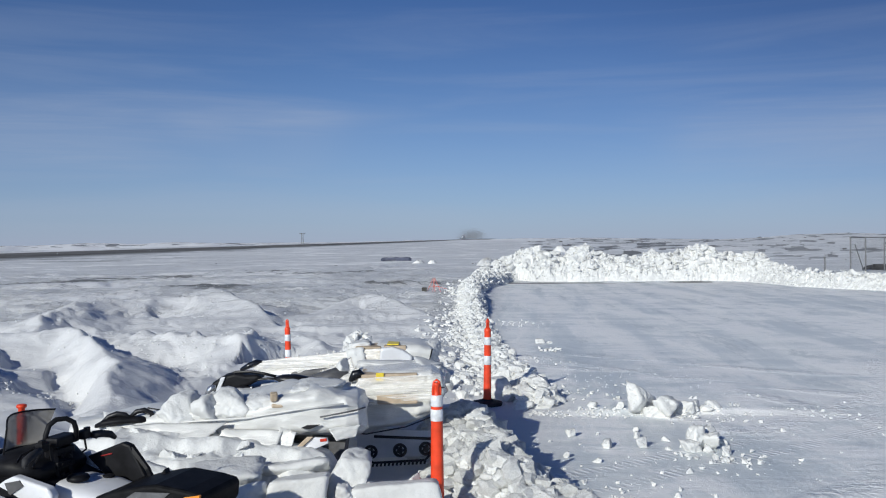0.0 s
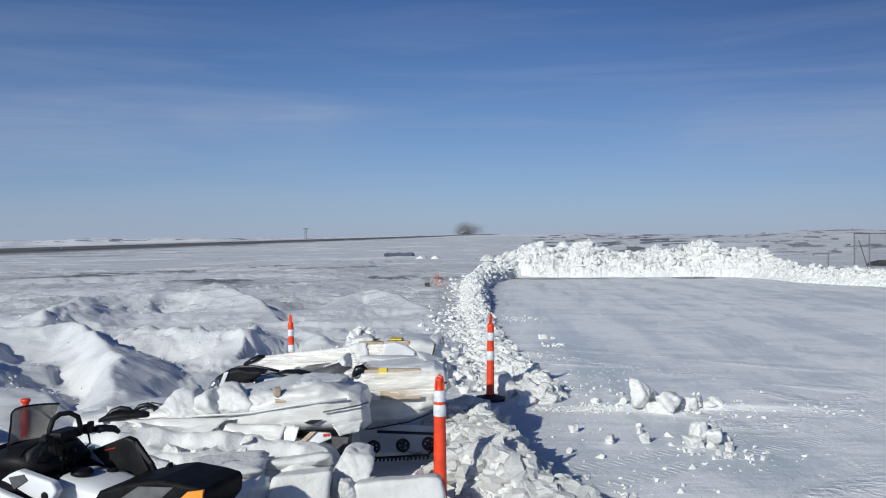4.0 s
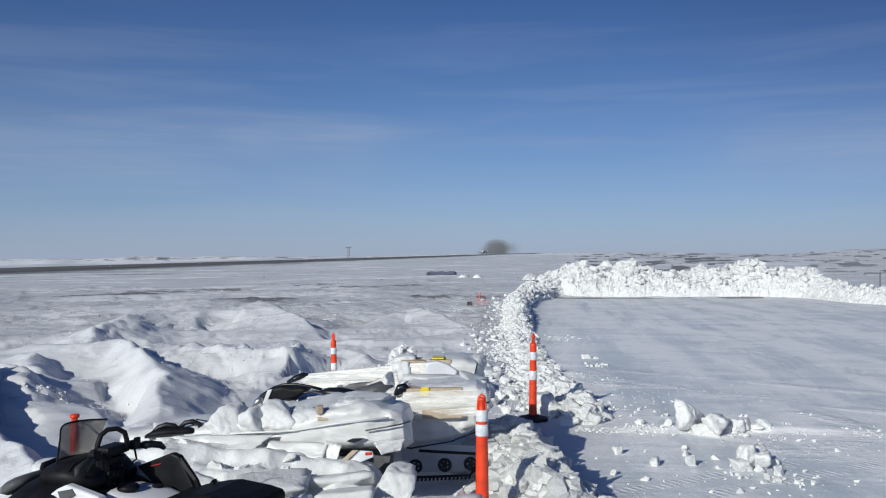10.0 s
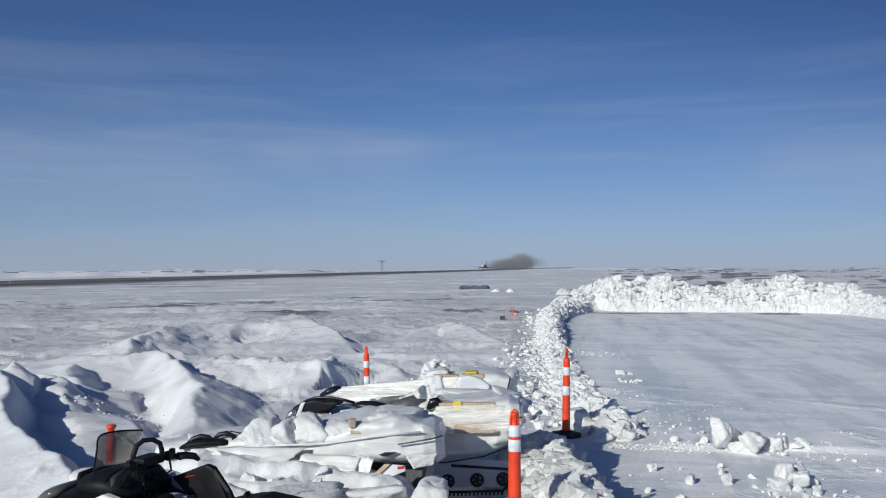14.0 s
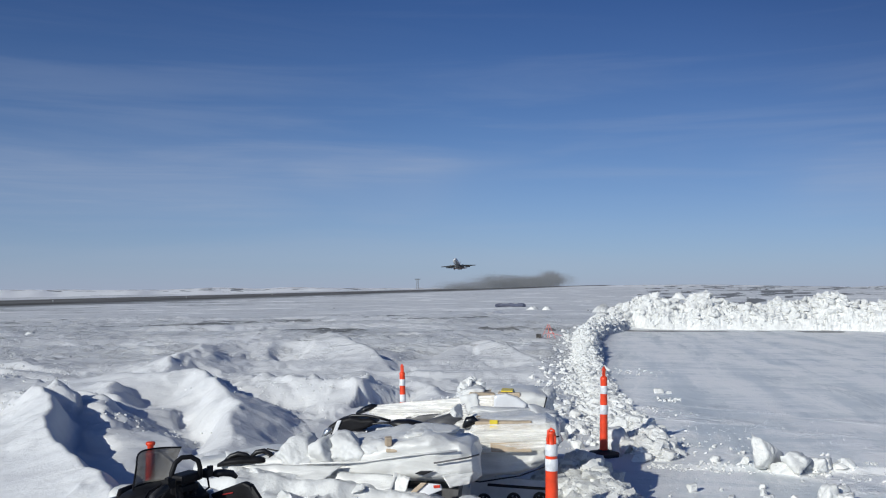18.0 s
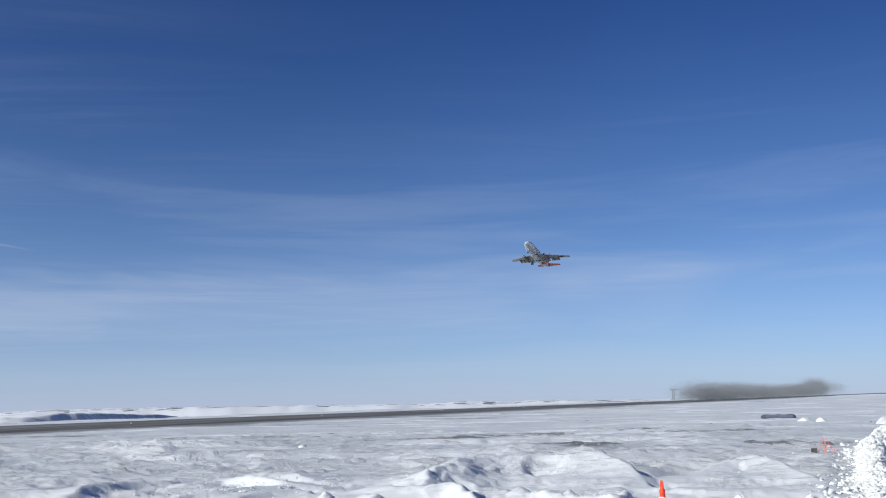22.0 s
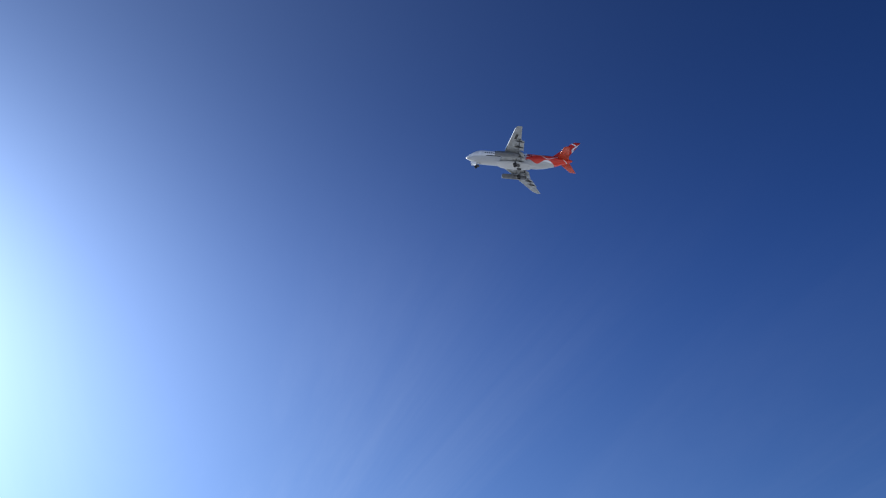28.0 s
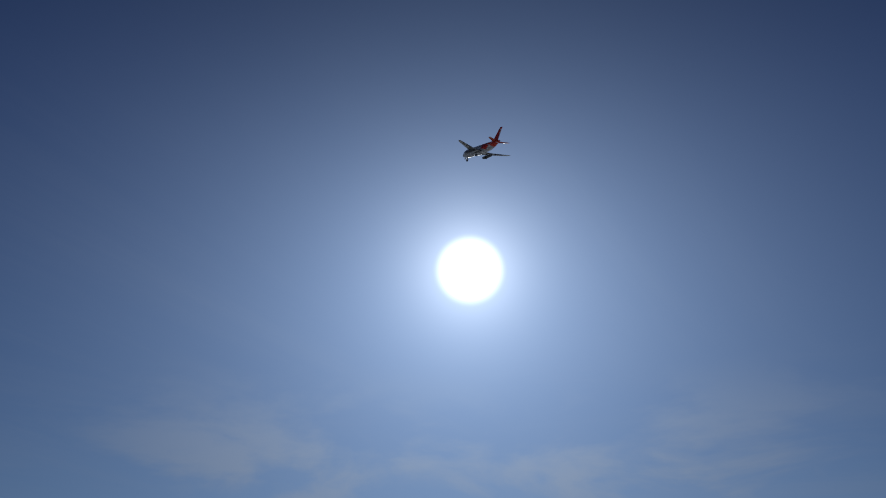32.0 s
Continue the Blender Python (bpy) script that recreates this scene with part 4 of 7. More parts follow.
def build_crumbs():
    """Small lumps strewn on the lot beside the berm and about the larger blocks, and on the drifts."""
    rng = np.random.default_rng(28)
    X, Y, S = [], [], []
    for cx, cy, n, spread, big in ((1.5, 11.6, 150, 0.4, 0.035), (1.3, 15.0, 160, 0.4, 0.03), (2.9, 10.35, 110, 0.35, 0.05), (2.6, 8.3, 110, 0.28, 0.05), (1.7, 22.0, 110, 0.5, 0.04), (2.0, 16.5, 40, 0.12, 0.06),
                                   (1.4, 8.3, 60, 0.5, 0.03), (1.4, 6.6, 220, 0.4, 0.035), (3.9, 8.6, 40, 0.8, 0.02), (4.3, 10.3, 50, 0.6, 0.025), (2.2, 12.8, 160, 0.7, 0.012)):
        X.append(rng.normal(cx, spread, n)), Y.append(rng.normal(cy, spread * 1.2, n)), S.append(0.006 + big * rng.random(n) ** 3)
    a, r = np.radians(rng.uniform(2, 46, 16000)), rng.uniform(10, 44, 16000)
    x, y = -np.sin(a) * r, np.cos(a) * r
    ok = ((fbm(x / 2.4, y / 2.4, 3, 83) > 0.40) & (r > 18)) | ((np.hypot(x + 4.2, y - 15.5) < 2.0) & (rng.random(16000) < 0.5)) | ((r > 24) & (r < 36) & (rng.random(16000) < 0.35))
    X.append(x[ok]), Y.append(y[ok]), S.append((0.005 + 0.024 * rng.random(ok.sum()) ** 3) * np.interp(r[ok], [10, 20, 25, 44], [0.6, 0.8, 1.3, 2.0]))
    X.append(1.0 + rng.exponential(1.3, 380)), Y.append(10.46 - 0.05 * X[-1] + rng.normal(0, 0.09, 380)), S.append(0.005 + 0.03 * rng.random(380) ** 3)
    X.append(rng.normal(-4.7, 1.0, 1100)), Y.append(rng.normal(16.2, 1.3, 1100)), S.append(0.005 + 0.026 * rng.random(1100) ** 4)
    X.append(rng.normal(-8.0, 0.5, 160)), Y.append(rng.normal(12.4, 0.4, 160)), S.append(0.006 + 0.03 * rng.random(160) ** 3)
    X.append(rng.normal(-5.7, 0.5, 260)), Y.append(rng.normal(12.0, 0.35, 260)), S.append(0.005 + 0.03 * rng.random(260) ** 3)
    X.append(rng.normal(-13.8, 1.2, 500)), Y.append(rng.normal(19.0, 1.4, 500)), S.append(0.01 + 0.05 * rng.random(500) ** 3)
    X.append(rng.normal(-10.0, 0.7, 160)), Y.append(rng.normal(11.2, 0.5, 160)), S.append(0.008 + 0.06 * rng.random(160) ** 3)
    X.append(rng.normal(-1.2, 0.5, 420)), Y.append(rng.normal(12.6, 0.3, 420)), S.append(0.015 + 0.11 * rng.random(420) ** 2.6)
    X.append(rng.normal(-1.2, 0.5, 500)), Y.append(rng.normal(14.4, 0.35, 500)), S.append(0.02 + 0.11 * rng.random(500) ** 3)
    X, Y, S = np.concatenate(X), np.concatenate(Y), np.concatenate(S)
    ob = part("snow_crumbs", scatter(list(zip(X, Y, grounds(X, Y) + S * 0.3, S)), 29), M_BLOCK)
    tagged(ob, "small crumbs and lumps of broken snow on the ground", "snow lumps", kind="stuff")


build_crumbs()


def snow_block(x, y, size, seed, label="large angular block of broken white snow", lift=0.0, tall=1.0):
    """One block: broken faces, worn edges."""
    rnd = random.Random(seed)
    ob = part("snow_block", lump_mesh(size * 0.92, size * 0.8, size * 0.8 * tall, seed + 0.37, 40.0, 0.11, 9, 4, (0.42, 0.85)), M_BLOCK, smooth=True)
    ob.matrix_basis = pose(x, y, ground_at(x, y) + size * 0.42 * tall + lift, rnd.uniform(-12, 12), rnd.uniform(-12, 12), rnd.uniform(0, 360))
    return tagged(ob, label, "snow block", "blocks of broken snow")


for i, (x, y, s, tl) in enumerate(((2.33, 10.38, 0.25, 1.25), (2.46, 10.22, 0.13, 0.9), (2.62, 10.28, 0.25, 0.85), (2.82, 10.36, 0.16, 1.0), (2.97, 10.42, 0.10, 0.9), (3.10, 10.38, 0.08, 0.8), (3.22, 10.42, 0.10, 0.7), (2.10, 10.5, 0.06, 1), (1.78, 10.6, 0.06, 0.9),
                                   (2.38, 8.52, 0.10, 0.8), (2.47, 8.66, 0.13, 1.3), (2.60, 8.60, 0.11, 1.1), (2.66, 8.72, 0.12, 1.2), (2.54, 8.44, 0.07, 0.8), (2.76, 8.70, 0.07, 1), (2.70, 8.36, 0.08, 0.8), (1.97, 8.68, 0.07, 1.1), (2.0, 9.1, 0.05, 1),
                                   (1.35, 9.2, 0.06, 1.0), (1.62, 8.66, 0.08, 0.8), (2.05, 9.4, 0.04, 1), (1.15, 8.3, 0.04, 1), (1.42, 8.1, 0.045, 0.9),
                                   (1.30, 11.4, 0.13, 0.9), (1.26, 10.8, 0.12, 0.8), (1.02, 11.2, 0.15, 1), (0.80, 11.5, 0.26, 0.8), (0.95, 10.75, 0.11, 0.8), (0.30, 10.75, 0.12, 0.8), (-0.05, 9.7, 0.20, 1.2), (0.20, 9.95, 0.15, 0.9), (0.30, 8.1, 0.20, 1.0), (0.12, 8.7, 0.2, 0.9),
                                   (0.42, 7.6, 0.16, 0.9), (0.50, 6.9, 0.2, 0.8), (1.97, 17.8, 0.13, 0.7), (2.15, 17.7, 0.07, 0.7), (-0.15, 13.3, 0.2, 1.1), (0.05, 12.2, 0.12, 0.9), (-0.35, 14.6, 0.12, 0.8), (0.25, 14.2, 0.11, 0.8), (-0.5, 12.6, 0.1, 0.8))):
    snow_block(x, y, s, 100 + i, tall=tl)


# ---- orange marker posts ----
def marker_post(x, y, z, lean, turn, label, bands, loop_top=1.095, looped=True):
    """A tube delineator: rubber foot, tapered tube with two reflective bands, and a grab loop on top."""
    p = thing("marker_post", pose(x, y, z, lean, 0, turn), label, "marker post", "orange marker posts")
    foot = bmesh.new()
    lathe(foot, [(0.20, 0.0), (0.205, 0.02), (0.19, 0.04), (0.09, 0.06), (0.062, 0.075)], 8)
    part("foot", foot, M_RUBBER, p, "black rubber base")
    neck = loop_top - 0.13
    tube_ = bmesh.new()
    lathe(tube_, [(0.056, 0.06), (0.051, 0.10), (0.046, 0.55), (0.042, neck - 0.04), (0.044, neck - 0.03), (0.044, neck - 0.008), (0.036, neck), (0.027, neck + 0.01), (0.020, neck + 0.02), (0.020, neck + 0.075), (0.026, neck + 0.085), (0.026, neck + 0.10), (0.018, neck + 0.105)], 20)
    part("tube", tube_, M_ORANGE, p, smooth=True)
    loop = bmesh.new()
    if not looped:
        lathe(loop, [(0.040, neck), (0.030, neck + 0.03), (0.029, neck + 0.07), (0.044, neck + 0.082), (0.046, neck + 0.10), (0.040, neck + 0.108), (0.012, neck + 0.11)], 16)
    else:
        tube(loop, [(0.026, 0, neck), (0.028, 0, neck + 0.05), (0.020, 0, neck + 0.11), (0, 0, neck + 0.125), (-0.020, 0, neck + 0.11), (-0.028, 0, neck + 0.05), (-0.026, 0, neck)], 0.009, 8)
    part("grab_loop" if looped else "cap", loop, M_ORANGE, p, smooth=True)
    for lo, hi in bands:
        band = bmesh.new()
        rl, rh = np.interp(lo, [0.1, 0.55, neck], [0.051, 0.046, 0.042]), np.interp(hi, [0.1, 0.55, neck], [0.051, 0.046, 0.042])
        lathe(band, [(rl, lo), (rl + 0.003, lo + 0.004), (rh + 0.003, hi - 0.004), (rh, hi)], 20)
        part("reflective_band", band, M_BAND, p, "silver reflective band", smooth=True)
    return p


LOW, HIGH = ((0.76, 0.86), (0.51, 0.625)), ((0.80, 0.885), (0.905, 0.985))
marker_post(-0.06, 6.32, -0.03, 1.0, 10, "orange plastic marker post half buried in snow beside wrapped sleds", HIGH, 1.10)
marker_post(0.54, 11.05, 0.0, 1.0, 60, "orange plastic marker post on a black foot at the berm", LOW)
marker_post(-2.40, 13.5, -0.19, -1.5, 140, "orange plastic marker post with silver bands sunk behind the sleds", LOW)
marker_post(-3.98, 8.2, -0.49, 2.0, 30, "orange plastic marker post behind the snowmobile's windshield", ((0.45, 0.55), (0.60, 0.70)), 1.095, False)

# ---- sleds ----
def wrap_film(t, pos):
    a = t.noise(t.scaled(pos, (0.7, 5.0, 7.0)), 3.0, 6.0, 0.65, 1.2)
    return t.mix(t.step(a, 0.3, 0.7), (0.63, 0.632, 0.61, 1), (0.735, 0.735, 0.712, 1))


def film_material(name, build, rough, stretch, depth, spec=0.6, alpha=1.0):
    """Stretched plastic film: taut creases along its pull."""
    m = material(name, rough=rough, spec=spec, build=build)
    t = Nodes(m.node_tree)
    p = [n for n in m.node_tree.nodes if n.type == "BSDF_PRINCIPLED"][0]
    pos = t.add("ShaderNodeTexCoord").outputs["Object"]
    h = t.noise(t.scaled(pos, stretch), 4.0, 7.0, 0.7, 1.5)
    b = t.add("ShaderNodeBump", {"Height": h, "Strength": 0.8, "Distance": depth})
    t.tree.links.new(b.outputs[0], p.inputs["Normal"])
    p.inputs["Alpha"].default_value = alpha
    return m


def clear_film(t, pos):
    a = t.noise(t.scaled(pos, (0.6, 6.0, 9.0)), 4.0, 7.0, 0.7, 1.5)
    return t.mix(t.step(a, 0.35, 0.65), (0.60, 0.60, 0.585, 1), (0.80, 0.80, 0.785, 1))


M_WRAP = film_material("white_wrap", wrap_film, 0.34, (0.7, 1.6, 2.6), 0.010)
M_FILM = film_material("clear_stretch_film", clear_film, 0.12, (0.5, 3.0, 7.0), 0.012, 0.8)
M_DRIFT = material("drifted_snow", (0.695, 0.702, 0.692), 0.6, vary=0.06, scale=5, bump=0.022, bump_scale=13, spec=0.3)
M_CLEAR = bpy.data.materials.new("see_through_film")
M_CLEAR.use_nodes = True
_t = Nodes(M_CLEAR.node_tree)
M_CLEAR.node_tree.nodes.clear()
_pos = _t.add("ShaderNodeTexCoord").outputs["Object"]
_pull = _t.noise(_t.scaled(_pos, (0.5, 5.0, 9.0)), 4.0, 7.0, 0.7, 1.2)
_mix = _t.add("ShaderNodeMixShader", {0: _t.math("ADD", 0.40, _t.math("MULTIPLY", _t.step(_pull, 0.42, 0.62), 0.5))})
_t.tree.links.new(_t.add("ShaderNodeBsdfTransparent", {"Color": (0.94, 0.94, 0.93, 1)}).outputs[0], _mix.inputs[1])
_b = _t.add("ShaderNodeBump", {"Height": _pull, "Strength": 0.9, "Distance": 0.018})
_t.tree.links.new(_t.add("ShaderNodeBsdfPrincipled", {"Base Color": (0.93, 0.92, 0.89, 1), "Roughness": 0.16, "Normal": _b.outputs[0]}).outputs[0], _mix.inputs[2])
_t.tree.links.new(_mix.outputs[0], _t.add("ShaderNodeOutputMaterial").inputs[0])
M_HOOD = material("glossy_black_hood", (0.010, 0.011, 0.014), 0.24, vary=0.3, scale=6)
M_SEAT = material("black_vinyl", (0.008, 0.008, 0.009), 0.6, vary=0.3, scale=18, bump=0.001, bump_scale=160, spec=0.12)
M_GREY = material("grey_vinyl", (0.10, 0.10, 0.105), 0.55, vary=0.2, scale=14)
M_PANEL = material("white_sled_panel", (0.74, 0.75, 0.77), 0.25, vary=0.06, scale=5)
M_ACCENT = material("orange_decal", (0.85, 0.30, 0.03), 0.4, vary=0.1, scale=8)
M_METAL_S = material("silver_reflector", (0.62, 0.63, 0.64), 0.22, 0.8, vary=0.2, scale=20)
M_MATT = material("matt_black_plastic", (0.012, 0.012, 0.014), 0.5, vary=0.3, scale=9, bump=0.001, bump_scale=90, spec=0.14)
M_LINE = material("red_decal", (0.30, 0.02, 0.02), 0.4, vary=0.1, scale=8)
M_GREEN = material("green_decal", (0.20, 0.42, 0.05), 0.4, vary=0.1, scale=8)
M_SMOKE = bpy.data.materials.new("smoked_windshield")
M_SMOKE.use_nodes = True
_t = Nodes(M_SMOKE.node_tree)
M_SMOKE.node_tree.nodes.clear()
# the grey mixed into the smoke tint stands for snow reflected in it
_mix = _t.add("ShaderNodeMixShader", {0: 0.62})
_t.tree.links.new(_t.add("ShaderNodeBsdfTransparent", {"Color": (0.44, 0.42, 0.40, 1)}).outputs[0], _mix.inputs[1])
_t.tree.links.new(_t.add("ShaderNodeBsdfPrincipled", {"Base Color": (0.30, 0.295, 0.285, 1), "Roughness": 0.18}).outputs[0], _mix.inputs[2])
_t.tree.links.new(_mix.outputs[0], _t.add("ShaderNodeOutputMaterial").inputs[0])


def slab(bm, outline, thick, axis=1, at=0.0):
    """A plate: an outline in the other two axes, drawn along one axis."""
    def put(p, d):
        q = list(p)
        q.insert(axis, at + d)
        return bm.verts.new(q)
    a, b = [put(p, -thick / 2) for p in outline], [put(p, thick / 2) for p in outline]
    skin(bm, [a, b])
    bmesh.ops.recalc_face_normals(bm, faces=bm.faces[:])


def soften(ob, width, segments=2):
    m = ob.modifiers.new("edge", "BEVEL")
    m.width, m.segments, m.limit_method, m.angle_limit = width, segments, "ANGLE", radians(35)
    return ob


def snowmobile():
    """The open sled: nose away to the left, seat towards the lot."""
    s = thing("snowmobile", pose(-2.05, 4.65, 0.05, 0, 0, 163), "white and black snowmobile with smoked windshield parked in snow", "snowmobile")
    bm = bmesh.new()
    superloft(bm, between([(1.25, 0, 0.34, 0.14, 0.06), (1.05, 0, 0.38, 0.24, 0.10), (0.75, 0, 0.44, 0.32, 0.16), (0.52, 0, 0.51, 0.36, 0.22), (0.36, 0, 0.58, 0.38, 0.26), (0.12, 0, 0.60, 0.38, 0.24), (-0.1, 0, 0.55, 0.34, 0.22)], 3), 24, 3.0)
    part("hood", bm, M_MATT, s, "black hood", smooth=True)
    for side in (-1, 1):
        bm = bmesh.new()
        slab(bm, [(0.62, 0.40), (0.30, 0.36), (-0.02, 0.44), (-0.20, 0.62), (-0.16, 0.74), (0.06, 0.80), (0.34, 0.78), (0.60, 0.62)], 0.05, 1, side * 0.415)
        pan = soften(part("side_panel", bm, M_PANEL, s, "white side panel"), 0.015)
        for cx, cz in ((0.10, 0.66), (0.22, 0.58)):
            v = bmesh.new()
            slab(v, [(cx - 0.06, cz - 0.02), (cx + 0.05, cz - 0.035), (cx + 0.07, cz + 0.02), (cx - 0.03, cz + 0.04)], 0.012, 1, side * 0.443)
            part("vent", v, M_MATT, pan, "black vent")
        d = bmesh.new()
        slab(d, [(0.30, 0.44), (0.42, 0.46), (0.36, 0.52)], 0.008, 1, side * 0.444)
        part("decal", d, M_GREEN, pan, "green decal")
        br = bmesh.new()
        slab(br, [(-0.2, 0.30), (-1.35, 0.30), (-1.35, 0.335), (-0.2, 0.335)], 0.16, 1, side * 0.33)
        part("running_board", br, M_MATT, s)
        ski = bmesh.new()
        tube(ski, [(1.5, side * 0.44, 0.06), (1.4, side * 0.44, 0.0), (1.1, side * 0.44, -0.02), (0.5, side * 0.44, -0.02)], 0.045, 8)
        tube(ski, [(0.90, side * 0.44, 0.0), (0.74, side * 0.26, 0.36)], 0.025, 6)
        part("ski", ski, M_MATT, s, "black ski with its strut")
    for side in (-1, 1):
        bm = bmesh.new()
        slab(bm, [(0.34, 0.60), (0.30, 0.68), (0.235, 0.735), (0.10, 0.825), (0.04, 0.852), (-0.17, 0.805), (-0.20, 0.76), (-0.13, 0.66), (0.05, 0.60)], 0.06, 1, side * 0.265)
        pan = soften(part("hood_panel", bm, M_PANEL, s, "white hood panel"), 0.014, 3)
        v = bmesh.new()
        slab(v, [(0.085, 0.815), (-0.005, 0.835), (-0.03, 0.808), (0.055, 0.755)], 0.01, 1, side * 0.297)
        part("vent", v, M_GREY, pan, "grey mesh vent")
        for k, (a, b) in enumerate(((0.19, 0.16), (0.145, 0.12), (0.105, 0.08))):
            q = bmesh.new()
            slab(q, [(a, 0.715 + 0.006 * k), (b, 0.717 + 0.006 * k), (b - 0.012, 0.748 + 0.006 * k), (a - 0.012, 0.746 + 0.006 * k)], 0.006, 1, side * 0.297)
            part("lettering_bar", q, M_MATT, pan, "dark bar of lettering")
        w = bmesh.new()
        lathe(w, [(0.020, -0.006), (0.022, 0.0), (0.012, 0.008)], 14, Matrix.Translation((-0.13, side * 0.297, 0.735)) @ Matrix.Rotation(radians(-90 * side), 4, "X"))
        part("latch", w, M_MATT, pan, "black latch")
    dash = bmesh.new()
    superloft(dash, [(0.34, 0, 0.84, 0.16, 0.03), (0.26, 0, 0.86, 0.24, 0.06), (0.10, 0, 0.86, 0.24, 0.07), (-0.02, 0, 0.83, 0.18, 0.04)], 20, 3.0)
    part("dash", dash, M_MATT, s, "black dash pod", smooth=True)
    lamp = bmesh.new()
    superloft(lamp, [(0.62, 0.0, 0.74, 0.17, 0.035), (0.56, 0.0, 0.76, 0.20, 0.05), (0.46, 0, 0.80, 0.17, 0.03)], 18, 3.0)
    part("headlight", lamp, M_GLASS_S, s, "headlight under the windshield", smooth=True)
    def glass(u, v):
        w = 0.155 + 0.005 * u if v > 0 else 0.12 + 0.075 * u
        return 0.31 - 0.03 * u - 0.08 * v * v, v * w, 0.915 + 0.19 * u - 0.012 * v * v * u - 0.035 * u * max(0.0, v) ** 5
    ws = bmesh.new()
    skin(ws, [[ws.verts.new(glass(u, v)) for v in np.linspace(-1, 1, 15)] for u in np.linspace(0, 1, 7)], caps=False, closed=False)
    bmesh.ops.solidify(ws, geom=ws.faces[:], thickness=0.004)
    shield = part("windshield", ws, M_SMOKE, s, "smoked plastic windshield", smooth=True)
    shield.visible_shadow = False
    rim = bmesh.new()
    tube(rim, [glass(u, 1.0) for u in np.linspace(0, 1, 6)] + [glass(1.0, v) for v in np.linspace(0.93, -1.0, 12)], 0.005, 6)
    part("windshield_rim", rim, M_MATT, shield, "black rim")
    base = bmesh.new()
    tube(base, [(0.29, -0.22, 0.89), (0.35, -0.12, 0.89), (0.37, 0.0, 0.89), (0.35, 0.12, 0.89), (0.29, 0.20, 0.88)], [0.01, 0.018, 0.02, 0.02, 0.012], 8)
    part("windshield_base", base, M_MATT, shield, "black base moulding", smooth=True)
    riser = bmesh.new()
    for side in (-1, 1):
        tube(riser, [(-0.02, side * 0.045, 0.70), (-0.01, side * 0.05, 0.84), (0.01, side * 0.055, 0.99)], 0.021, 8)
    for z in (0.78, 0.85, 0.92):
        box(riser, (0.0, 0, z), (0.075, 0.13, 0.035), bevel=0.006)
    box(riser, (0.0, 0, 0.975), (0.10, 0.17, 0.05), bevel=0.014)
    for side in (-1, 1):
        tube(riser, [(0.04, side * 0.06, 0.70), (0.03, side * 0.06, 0.96)], 0.016, 6)
        for z in (0.75, 0.80, 0.85, 0.90):
            tube(riser, [(-0.045, side * 0.03, z), (-0.038, side * 0.03, z)], 0.011, 8)
    post = part("steering_riser", riser, M_MATT, s, "black handlebar riser block", smooth=False)
    bar = bmesh.new()
    tube(bar, [(-0.06, 0.31, 0.945), (-0.05, 0.26, 0.955), (0.0, 0.16, 0.965), (0.02, 0.08, 0.97), (0.02, -0.08, 0.97), (0.0, -0.16, 0.965), (-0.05, -0.26, 0.955), (-0.06, -0.31, 0.945)], 0.013, 8)
    hb = part("handlebar", bar, M_MATT, s, smooth=True)
    hoop = bmesh.new()
    tube(hoop, [(0.03, 0.075, 0.95), (0.03, 0.075, 1.01), (0.025, 0.055, 1.06), (0.01, 0.02, 1.085), (-0.02, -0.02, 1.085), (-0.045, -0.05, 1.06), (-0.05, -0.06, 1.02), (-0.05, -0.06, 0.96)], 0.014, 10)
    part("grab_hoop", hoop, M_MATT, hb, "padded grab hoop", smooth=True)
    for side in (-1, 1):
        g = bmesh.new()
        tube(g, [(-0.045, side * 0.20, 0.962), (-0.055, side * 0.26, 0.956), (-0.065, side * 0.32, 0.94), (-0.08, side * 0.345, 0.915)], [0.02, 0.021, 0.02, 0.012], 10)
        part("grip", g, M_RUBBER, hb, "black rubber grip", smooth=True)
        c = bmesh.new()
        box(c, (-0.02, side * 0.155, 0.972), (0.05, 0.06, 0.05), bevel=0.01)
        box(c, (-0.03, side * 0.17, 1.0), (0.025, 0.03, 0.02), bevel=0.004)
        tube(c, [(0.02, side * 0.15, 0.965), (0.035, side * 0.24, 0.945), (0.01, side * 0.30, 0.92)], 0.007, 6)
        part("control_pod", c, M_MATT, hb)
        cable = bmesh.new()
        tube(cable, [(-0.02, side * 0.16, 0.95), (0.0, side * 0.20, 0.88), (0.04, side * 0.14, 0.83), (0.06, side * 0.06, 0.78)], 0.006, 6)
        part("cable", cable, M_MATT, hb)
    con = bmesh.new()
    superloft(con, between([(0.10, 0, 0.70, 0.13, 0.05), (-0.10, 0, 0.72, 0.17, 0.07), (-0.28, 0, 0.69, 0.18, 0.08), (-0.46, 0, 0.65, 0.15, 0.08)], 3), 20, 3.2)
    tank = part("console", con, M_PANEL, s, "white tank console", smooth=True)
    cap = bmesh.new()
    lathe(cap, [(0.055, 0), (0.058, 0.012), (0.05, 0.026), (0.02, 0.028)], 16, Matrix.Translation((-0.16, 0.06, 0.787)))
    part("fuel_cap", cap, M_MATT, tank, "black fuel cap", smooth=True)
    ign = bmesh.new()
    lathe(ign, [(0.03, 0), (0.032, 0.01), (0.012, 0.016)], 12, Matrix.Translation((-0.24, -0.08, 0.772)))
    part("switch", ign, M_MATT, tank)
    knee = bmesh.new()
    slab(knee, [(-0.02, 0.845), (-0.25, 0.935), (-0.30, 0.92), (-0.40, 0.755), (-0.30, 0.70), (-0.16, 0.73)], 0.05, 1, -0.20)
